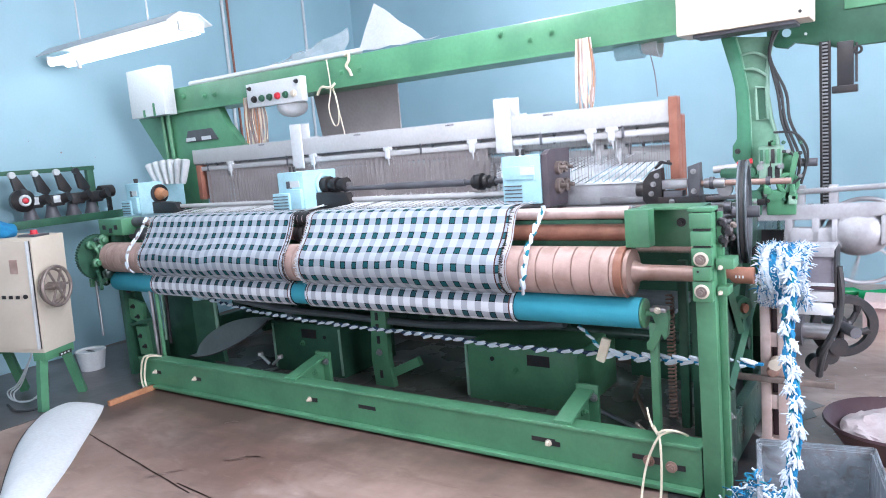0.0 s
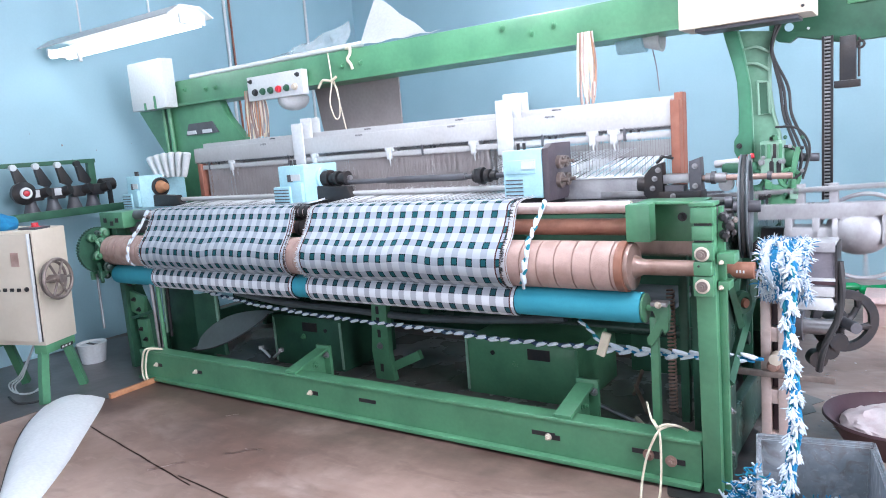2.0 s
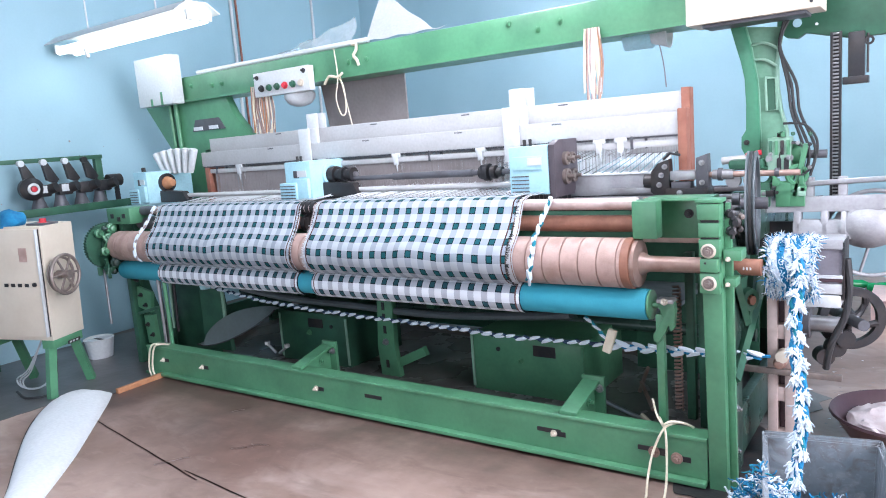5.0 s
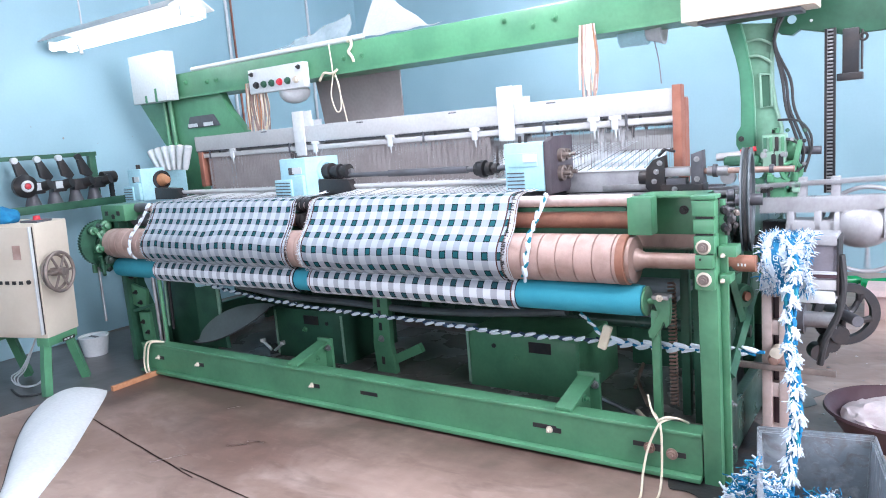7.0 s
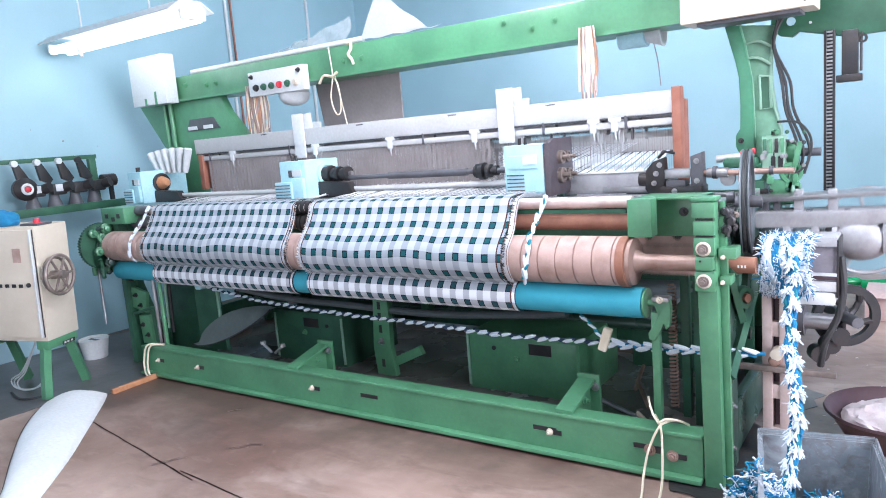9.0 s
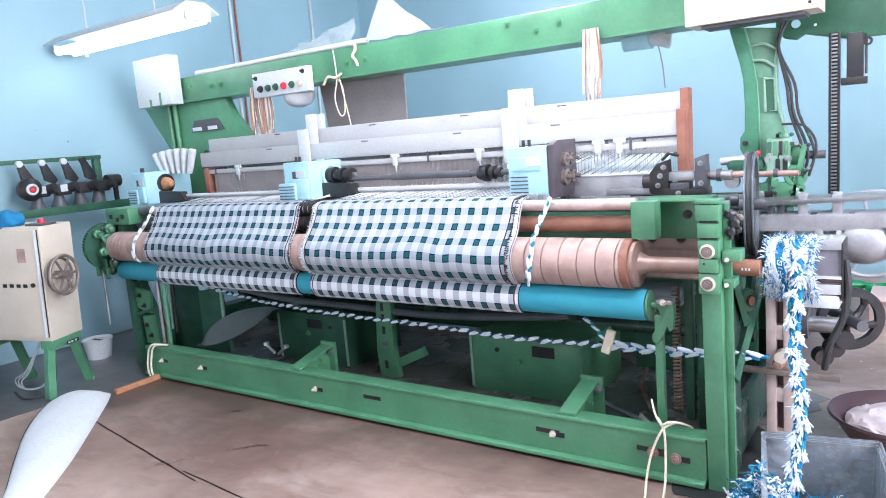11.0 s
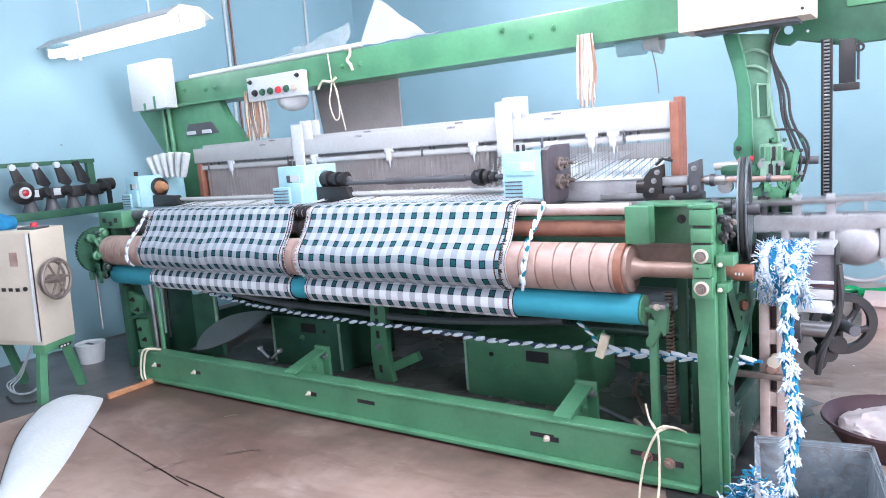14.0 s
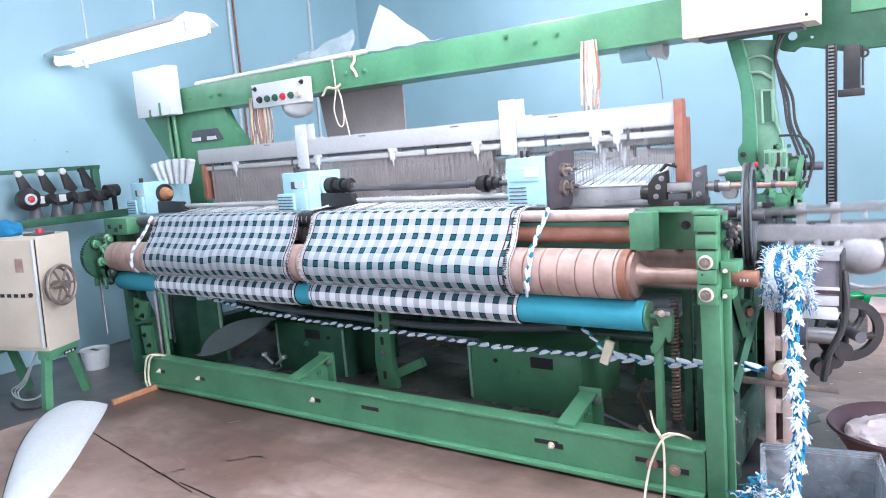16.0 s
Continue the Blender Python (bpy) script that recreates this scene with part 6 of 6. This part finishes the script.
# ---- the left-hand side ----
def cabinet():
    t = thing("switch_cabinet", "cream sheet metal switch cabinet with its door on green legs", "cabinet", (-4.17, 1.95, 0))
    t.rotation_euler = (0, radians(2.5), radians(23.6))
    part("body", box(B(), (-0.52, 0, 0.335), (0, 0.26, 1.0), bevel=0.006), CREAM, t)
    d = part("door", box(B(), (-0.50, -0.018, 0.36), (-0.02, 0.0, 0.985), bevel=0.005), CREAM, t)
    part("door_edge", box(B(), (-0.026, -0.022, 0.36), (-0.018, 0.002, 0.985), bevel=0.002), WHITE, d)
    part("door_gap", box(B(), (-0.016, -0.004, 0.36), (-0.011, 0.003, 0.985)), BLACK, d)
    for k in range(4):
        part("letter_bar", box(B(), (-0.26 + k * 0.045, -0.021, 0.655), (-0.235 + k * 0.045, -0.017, 0.675)), BLACK, d, "illegible dark lettering")
    part("lock", rod(B(), (-0.06, -0.026, 0.67), (-0.06, -0.017, 0.67), 0.013, 12), BLACK, d)
    part("label", box(B(), (-0.14, -0.021, 0.80), (-0.09, -0.017, 0.88)), SAND, d)
    part("indicator", lathe(B(), (-0.06, 0.10, 1.0), (0, 0, 1), [(0, 0.03), (0.012, 0.03), (0.014, 0.02), (0.035, 0.018), (0.037, 0)], 14), RED, t, "red indicator lamp")
    part("top_plate", box(B(), (-0.12, 0.04, 1.0), (-0.01, 0.16, 1.012), bevel=0.002), GREY_D, t)
    for x in (-0.46, -0.05):
        for y0, y1 in ((0.04, -0.04), (0.20, 0.30)):
            bm = B()
            sweep(bm, [(x, y0, 0.345), (x + 0.012, (y0 + y1) / 2, 0.18), (x + 0.03, y1, 0.0)], 0.031, 4)
            part("leg", bm, GREEN, t)
        part("leg_plate", box(B(), (x - 0.03, 0.0, 0.285), (x + 0.05, 0.24, 0.337), bevel=0.004), GREEN, t)
    part("name_plate", box(B(), (0.0515, 0.05, 0.302), (0.054, 0.15, 0.322)), BLACK, t, "small black plate")
    for y in (0.06, 0.085, 0.115):
        part("letter_bar", box(B(), (0.0538, y, 0.307), (0.0552, y + 0.016, 0.317)), WHITE, t, "illegible white lettering")
    t = thing("blue_cloth", "bright blue crumpled cloth on the cabinet", "cloth", (-4.42, 1.94, 1.0))
    bm = B()
    bmesh.ops.create_icosphere(bm, subdivisions=3, radius=0.08, matrix=Matrix.Diagonal((1.6, 1, 0.8, 1)))
    for v in bm.verts:
        v.co += Vector(noise.noise_vector(v.co * 18)) * 0.02
        v.co.z = max(v.co.z, -0.03) + 0.0
    for v in bm.verts:
        v.co.z += 0.03
    part("fold", bm, YARN_B, t)
    t = thing("hand_wheel", "worn bronze spoked hand wheel on the cabinet side", "hand wheel", (-4.11, 2.06, 0.71))
    ax = Vector((0.916, 0.40, 0)).normalized()
    q = ax.to_track_quat("Z", "Y").to_matrix()
    part("rim", ring(B(), (0, 0, 0), ax, 0.112, 0.010, 40, 10), WORN, t)
    part("rim", ring(B(), -ax * 0.03, ax, 0.10, 0.008, 40, 8), WORN, t)
    for k in range(6):
        a = k * math.pi / 3
        part("spoke", rod(B(), q @ Vector((0.02 * math.cos(a), 0.02 * math.sin(a), 0)), q @ Vector((0.105 * math.cos(a), 0.105 * math.sin(a), 0)), 0.007, 8), WORN, t)
    part("hub", rod(B(), ax * 0.03, ax * -0.05, 0.025, 14), WORN, t)
    part("shaft", rod(B(), ax * -0.04, ax * -0.10, 0.014, 12), WORN, t)
    t = thing("white_tub", "small white plastic tub on the floor", "tub", (-4.74, 2.53, 0))
    part("tub", lathe(B(), (0, 0, 0), (0, 0, 1), [(0, 0.075), (0.13, 0.095), (0.135, 0.10), (0.14, 0.095), (0.135, 0.085), (0.01, 0.07), (0.01, 0)], 28), WHITE, t)
    part("lid", lathe(B(), (0, 0, 0.118), (0, 0, 1), [(0, 0.084), (0.008, 0.084), (0.010, 0.06), (0.010, 0.0)], 28), WHITE, t)
    part("lid_slot", box(B(), (-0.05, -0.012, 0.127), (0.05, 0.014, 0.1295), bevel=0.0), BLACK, t, "dark opening in the lid")
    t = thing("white_cable", "white electric cable looped below the cabinet", "cable", (-4.40, 1.98, 0))
    for k in range(3):
        s = 1 + 0.25 * k
        part("cable_loop", sweep(B(), smooth_path([(0, 0.05, 0.36), (-0.02 * s, 0, 0.24), (-0.09 * s, -0.03, 0.11), (-0.16 * s, -0.05, 0.05), (-0.10 * s, -0.06, 0.012), (0.02, -0.03, 0.03), (0.10 * s, 0, 0.12), (0.04, 0.04, 0.30)], 8), 0.0045, 6), WHITE, t)
    part("cable_tail", sweep(B(), smooth_path([(0.2, 0.0, 0.3), (0.22, -0.05, 0.05), (0.1, -0.15, 0.012), (-0.1, -0.12, 0.012)], 8), 0.007, 6), RUBBER, t)
    t = thing("wood_stick", "orange-brown wooden stick on the floor tied with cord", "stick", (-3.87, 2.28, 0))
    part("stick", box(B(), (-0.013, -0.16, 0), (0.013, 0.15, 0.03), Matrix.Rotation(radians(2), 4, "Z"), 0.003), ORANGE, t)
    t = thing("tied_cord", "white cotton cord tied round the lower beam end", "cord", (-3.93, 2.42, 0))
    for dx in (0.0, 0.035):
        part("strand", sweep(B(), smooth_path([(0.05 + dx, 0.06, 0.195), (0.0 + dx, 0.0, 0.20), (-0.02 + dx, -0.02, 0.12), (-0.015 + dx, -0.03, 0.05), (0.02 + dx, -0.04, 0.012)], 7), 0.006, 6), CORD, t)
    t = thing("tied_cord", "white cotton cord tied round the lower beam and hook post", "cord", (-0.80, 2.43, 0))
    for pts in (((0.05, 0.09, 0.20), (0.035, 0.02, 0.218), (0.012, -0.012, 0.205), (-0.022, -0.03, 0.12), (-0.03, -0.07, 0.04), (-0.01, -0.155, 0.006), (0.0, -0.22, 0.006)),
                ((-0.03, 0.08, 0.21), (0.0, 0.01, 0.226), (0.02, -0.012, 0.20), (0.028, -0.03, 0.12), (0.04, -0.08, 0.04), (0.05, -0.15, 0.006), (0.045, -0.22, 0.006)),
                ((0.0, 0.03, 0.20), (0.012, -0.01, 0.222), (0.04, -0.005, 0.238), (0.08, 0.02, 0.228), (0.10, 0.06, 0.20)),
                ((0.012, -0.005, 0.215), (-0.02, 0.02, 0.245), (-0.06, 0.10, 0.27))):
        part("strand", sweep(B(), smooth_path(pts, 7), 0.0045, 6), CORD, t)


cabinet()


def creel():
    t = thing("weft_feeder_stand", "dark green weft feeder stand with four thread tensioners", "stand", (-5.12, 0, 0))
    part("top_bar", box(B(), (-0.02, 1.9, 1.365), (0.02, 2.96, 1.395), bevel=0.003), GREEN_D, t)
    part("post", box(B(), (-0.02, 2.90, 1.04), (0.02, 2.95, 1.37), bevel=0.003), GREEN_D, t)
    part("tray", box(B(), (-0.06, 1.9, 1.0), (0.10, 3.12, 1.015), bevel=0.003), GREEN_D, t)
    part("tray_lip", box(B(), (0.09, 1.9, 1.0), (0.105, 3.12, 1.055), bevel=0.003), GREEN_D, t)
    for y in (2.0, 3.06):
        part("leg", box(B(), (-0.03, y, 0), (0.01, y + 0.04, 1.0), bevel=0.003), GREEN_D, t)
    for k, y in enumerate((2.37, 2.52, 2.67, 2.81)):
        f = part("feeder_arm", plate(B(), [(y - 0.02, 1.36), (y + 0.02, 1.36), (y + 0.085, 1.24), (y + 0.06, 1.21), (y + 0.0, 1.24)], 0.02, 0.05, 0.004, "x"), BLACK, t)
        part("feeder_clip", lathe(B(), (0.03, y - 0.01, 1.365), (1, 0, 0), [(0, 0.022), (0.03, 0.022), (0.032, 0.0)], 12), WHITE if k < 3 else BLACK, f)
        part("cone_guard", lathe(B(), (0.03, y + 0.08, 1.03), (0, 0, 1), [(0, 0.06), (0.08, 0.035), (0.16, 0.025)], 18), GREY_D, t)
        bm = B()
        box(bm, (0.03, y + 0.05, 1.13), (0.09, y + 0.15, 1.21), bevel=0.012)
        rod(bm, (0.05, y + 0.13, 1.17), (0.12, y + 0.17, 1.19), 0.035, 14)
        part("feeder_body", bm, BLACK, t)
        if k in (0, 1):
            part("dial", box(B(), (0.09, y + 0.07, 1.155), (0.096, y + 0.12, 1.205), bevel=0.002), WHITE, t, "white dial")
    s = part("spool", lathe(B(), (0.03, 2.40, 1.19), (1, -0.1, 0), [(0, 0.075), (0.05, 0.078), (0.08, 0.05), (0.1, 0.0)], 28), BLACK, t, "black spool with white rings")
    part("spool_ring", ring(B(), (0.088, 2.394, 1.19), (1, -0.1, 0), 0.055, 0.010, 28, 8), WHITE, s)
    part("spool_ring", ring(B(), (0.115, 2.390, 1.19), (1, -0.1, 0), 0.030, 0.010, 28, 8), WHITE, s)
    part("spool_tip", lathe(B(), (0.10, 2.39, 1.19), (1, -0.1, 0), [(0, 0.022), (0.03, 0.018), (0.034, 0.0)], 16), RED, s, "red tip")
    bm = B()
    rod(bm, (0.06, 2.95, 1.20), (0.06, 3.05, 1.20), 0.045, 16)
    rod(bm, (0.06, 3.04, 1.20), (0.06, 3.06, 1.20), 0.03, 14)
    box(bm, (0.05, 3.0, 1.05), (0.07, 3.03, 1.16))
    part("feeder_motor", bm, BLACK, t)


creel()


def sack():
    """A half-filled woven sack lying on the floor, narrowing towards its open end."""
    t = thing("white_sack", "smooth white plastic sack lying on the floor", "sack", (-3.9, 1.9, 0))
    left = smooth_path([(-4.16, 2.03, 0), (-4.07, 1.83, 0), (-3.84, 1.62, 0), (-3.48, 1.39, 0), (-3.20, 1.23, 0), (-2.9, 1.05, 0)], 6)
    right = smooth_path([(-3.90, 2.11, 0), (-3.77, 2.01, 0), (-3.46, 1.74, 0), (-3.19, 1.50, 0), (-2.90, 1.21, 0), (-2.7, 1.0, 0)], 6)
    bm = B()
    n = 12
    top, bot = [], []
    for i, (a, b) in enumerate(zip(left, right)):
        k = math.sin(math.pi * min(1, (i + 0.6) / 6) / 2)
        row = []
        for j in range(n + 1):
            u = j / n
            h = 0.045 * k * (math.sin(math.pi * u) ** 0.6) * (1 + 0.3 * (1 - u)) + 0.004 + 0.002 * math.sin(i * 0.9 + j * 1.4)
            p = a.lerp(b, u) - Vector((-3.9, 1.9, 0))
            row.append(bm.verts.new((p.x, p.y, max(h, 0.003))))
        top.append(row)
        bot.append([bm.verts.new((v.co.x, v.co.y, 0.0)) for v in row])
    for g in (top, bot):
        for a, b in zip(g, g[1:]):
            for j in range(n):
                bm.faces.new((a[j], a[j + 1], b[j + 1], b[j]))
    for j in range(n):
        bm.faces.new((top[0][j], top[0][j + 1], bot[0][j + 1], bot[0][j])), bm.faces.new((top[-1][j], top[-1][j + 1], bot[-1][j + 1], bot[-1][j]))
    for a, b, c, d in zip(top, top[1:], bot, bot[1:]):
        bm.faces.new((a[0], b[0], d[0], c[0])), bm.faces.new((a[-1], b[-1], d[-1], c[-1]))
    part("sack_body", bm, SACKCLOTH, t, angle=60)
    # thin dark line along the left edge
    part("edge_line", sweep(B(), [p - Vector((-3.9, 1.9, -0.004)) for p in left], 0.004, 6), RUBBER, t, "dark line along the left edge")


sack()


def under_loom():
    t = thing("plastic_offcut", "dark grey curved plastic offcut under the loom", "sheet", (-3.75, 2.72, 0.19))
    bm = B()
    n = 18
    a, b = Vector((0.03, -0.10, -0.01)), Vector((0.56, 0.08, 0.20))
    up, lo = [], []
    for i in range(n + 1):
        u = i / n
        c = a.lerp(b, u)
        h = 0.072 * math.sin(math.pi * u ** 0.8) ** 0.75
        up.append(bm.verts.new(c + Vector((-0.3 * h, 0.02, h * 1.25))))
        lo.append(bm.verts.new(c + Vector((0.2 * h, -0.03, -h * 0.75))))
    low = [v.co.copy() for v in lo]
    for i in range(n):
        bm.faces.new((up[i], up[i + 1], lo[i + 1], lo[i]))
    bmesh.ops.solidify(bm, geom=list(bm.faces), thickness=0.006)
    part("panel", bm, DARK_PL, t)
    part("rim", sweep(B(), low, 0.004, 6), RUBBER, t, "dark rim")
    t = thing("loose_bolts", "two loose steel bolts on the lower frame", "bolts", (-3.05, 2.62, 0.19))
    for x, r in ((-0.06, 35), (0.10, -35)):
        bm = B()
        d = Vector((math.cos(radians(r)), 0, -abs(math.sin(radians(r))))) * 0.08
        rod(bm, (x, 0, 0.045), Vector((x, 0, 0.045)) + (d if x < 0 else Vector((-d.x, 0, d.z))), 0.008, 8)
        rod(bm, (x, 0, 0.04), (x, 0, 0.058), 0.016, 6)
        part("bolt", bm, STEEL, t)
    for k, (x, y, L, rz, ry) in enumerate(((-0.93, 2.66, 0.24, 150, 4), (-0.86, 2.70, 0.20, 140, 12), (-1.02, 3.0, 0.26, 120, 8), (-0.98, 2.85, 0.28, 165, 10), (-1.15, 3.2, 0.3, 100, 6))):
        t = thing("iron_rod", "rusty iron rod lying under the loom", "rod", (x, y, 0.03), "loose rods under the loom")
        t.rotation_euler = (0, radians(-ry), radians(rz))
        part("rod", rod(B(), (-0.0, 0, 0), (L, 0, 0), 0.010, 8), (CREAM, CREAM, COPPER, STEEL, COPPER)[k], t)
    t = thing("black_hose", "black hose lying across the lower loom", "hose", (-3.3, 2.9, 0.33))
    part("hose", sweep(B(), smooth_path([(-0.2, -0.1, 0.17), (0.1, 0, 0.10), (0.5, 0.1, 0.06), (1.1, 0.1, 0.05), (1.7, 0.05, 0.10), (1.95, 0, 0.14)], 8), 0.02, 8), SLATE, t)
    part("drip_pan", box(B(), (-4.0, 2.80, 0.50), (-0.9, 3.6, 0.52), bevel=0.003), SLATE, LOOM, "oily slate drip pan")
    t = thing("wooden_clip", "yellow-brown wooden clip on the yarn rope", "clip", (-1.05, 2.60, 0.46))
    part("clip", box(B(), (-0.018, -0.012, -0.05), (0.018, 0.012, 0.05), Matrix.Rotation(radians(18), 4, "Y"), 0.006), CORD, t)


under_loom()


def wall_things():
    t = thing("tube_lamp", "lit white fluorescent tube lamp, doubled for its glare, hanging on thin rods", "lamp", (-4.45, 2.88, 2.16))
    # second tube and reflector are added: they give the lamp its glare's width
    for y in (-0.06, 0.06):
        part("tube", rod(B(), (-0.76, y, -0.012), (0.74, y, -0.012), 0.028, 18), TUBE, t, "glowing glass tube")
    part("reflector", plate(B(), [(-0.16, 0.02), (-0.07, 0.075), (0.07, 0.075), (0.16, 0.02), (0.165, 0.026), (0.07, 0.085), (-0.07, 0.085), (-0.165, 0.026)], -0.76, 0.76, axis="x"), WHITE, t, "white sheet metal reflector, added to widen the lamp's glare")
    for x in (-0.77, 0.75):
        part("lamp_holder", box(B(), (x, -0.09, -0.03), (x + 0.02, 0.09, 0.03), bevel=0.003), WHITE, t)
    for x in (-0.45, 0.35):
        part("hanging_rod", rod(B(), (x, 0, 0.085), (x, 0, ZC - 2.16), 0.006, 8), WHITE, t)
    part("starter", rod(B(), (-0.42, -0.06, -0.03), (-0.40, -0.06, -0.10), 0.018, 10, 0.012), WHITE, t)
    for x, y in ((-2.3, 2.3), (0.6, 4.2), (-2.6, 4.9), (-1.2, 1.3)):
        t = thing("tube_lamp", "lit white fluorescent tube lamp under the ceiling", "lamp", (x, y, 2.80), "ceiling tube lamps")
        part("tube", rod(B(), (-0.60, 0, 0), (0.60, 0, 0.0), 0.019, 16), TUBE, t)
        part("batten", box(B(), (-0.64, -0.03, 0.025), (0.64, 0.03, 0.085), bevel=0.006), WHITE, t)
        for q in (-0.4, 0.4):
            part("hanging_rod", rod(B(), (q, 0, 0.085), (q, 0, ZC - 2.80), 0.006, 8), WHITE, t)
    for y in (4.49, 5.53):
        tagged(part("conduit", rod(B(), (-5.285, y, 1.0), (-5.285, y, ZC), 0.014, 12), WHITE), "white plastic conduit on the blue wall", "conduit")
    tagged(part("conduit", rod(B(), (-5.285, 4.55, 1.0), (-5.285, 4.55, ZC), 0.010, 12), WOOD), "thin reddish cable down the blue wall", "cable")
    rnd = random.Random(21)
    for k, (y, z, s) in enumerate(((2.84, 1.51, 0.05), (2.62, 1.60, 0.02), (2.9, 1.40, 0.025), (3.1, 1.46, 0.02), (2.3, 1.1, 0.03), (3.4, 1.5, 0.015))):
        bm = B()
        lathe(bm, (0, 0, 0), (1, 0, 0), [(0, s * 0.16), (0.003, s * 0.12)], 7)
        ob = tagged(part("wall_chip", bm, BOARD), "dark chip in the wall paint", "wall mark", "chips in the wall paint")
        ob.location = (-5.3, y, z)
    for x, y, L, a in ((-2.736, 1.70, 0.16, 1.0), (-2.55, 1.93, 0.10, 0.7), (-2.50, 1.99, 0.09, 0.4), (-2.95, 2.24, 0.07, 0.9), (-1.55, 1.62, 0.06, 0.3)):
        bm = B()
        pts = [Vector((x + L * (k / 6 - 0.5) * math.cos(a) + 0.006 * math.sin(k * 2.3), y + L * (k / 6 - 0.5) * math.sin(a) + 0.006 * math.cos(k * 1.7), 0.0012)) for k in range(7)]
        for p, q in zip(pts, pts[1:]):
            n = Vector((-(q - p).y, (q - p).x, 0)).normalized() * 0.0035
            bm.faces.new([bm.verts.new(v) for v in (p - n, q - n * 0.6, q + n * 0.6, p + n)])
        bmesh.ops.solidify(bm, geom=list(bm.faces), thickness=0.001)
        tagged(part("floor_scratch", bm, LINT), "pale scratch worn into the floor", "scratch", "floor scratches")
    # cracks between floor slabs
    for a, b in (((-3.6, 1.83), (-2.47, 1.63)), ((-2.60, 1.665), (-0.6, 1.47))):
        bm = B()
        a, b = Vector((*a, 0)), Vector((*b, 0))
        pts = [a.lerp(b, k / 12) + Vector((0, 0.0015 * math.sin(k * 2.1), 0.001)) for k in range(13)]
        for p, q in zip(pts, pts[1:]):
            n = Vector((-(q - p).y, (q - p).x, 0)).normalized() * 0.0034
            bm.faces.new([bm.verts.new(v) for v in (p - n, q - n, q + n, p + n)])
        bmesh.ops.solidify(bm, geom=list(bm.faces), thickness=0.002)
        tagged(part("floor_joint", bm, JOINT), "dark joint between floor slabs", "joint", kind="structure")


wall_things()


# ---- what moves ----
PICK = 0.385                   # seconds for one beat of the sley


def motions():
    lift = 0.094
    front, back, rock, spin = [], [], [], []
    k = -3
    while True:
        up = 0.685 + 2 * PICK * k
        if up > 17.5:
            break
        for dt, a in ((-0.11, 1), (0.11, 1), (PICK - 0.04, 0), (PICK + 0.04, 0)):
            front.append((up + dt, -lift * (1 - a)))
            back.append((up + PICK + dt, -lift * (1 - a)))
        k += 1
    for n in range(-1, 45):
        rock += [(PICK * n + 0.0, -6.75), (PICK * n + PICK / 2, 6.75)]
    def clip(rows):
        """Rows from 0 to 16 s, with the values at both ends between their neighbours."""
        at = lambda t: float(np.interp(t, [r[0] for r in rows], [r[1] for r in rows]))
        return [(0.0, at(0.0))] + [r for r in rows if 0.03 < r[0] < 15.97] + [(16.0, at(16.0))]
    for ob in FRONT_SHAFTS + BACK_SHAFTS:
        rows = clip(front if ob in FRONT_SHAFTS else back)
        walk(ob, [(t, pose(0, ob.location.y, dz)) for t, dz in rows])
    walk(SLEY, [(t, pose(*PIVOT, a)) for t, a in clip(rock)])
    n = Vector((0.25, -1, 0)).normalized()
    hub = Matrix.Translation(WHEEL.location)
    walk(WHEEL, [(t, hub @ Matrix.Rotation(radians(a * 5), 4, n)) for t, a in clip(rock)])


motions()
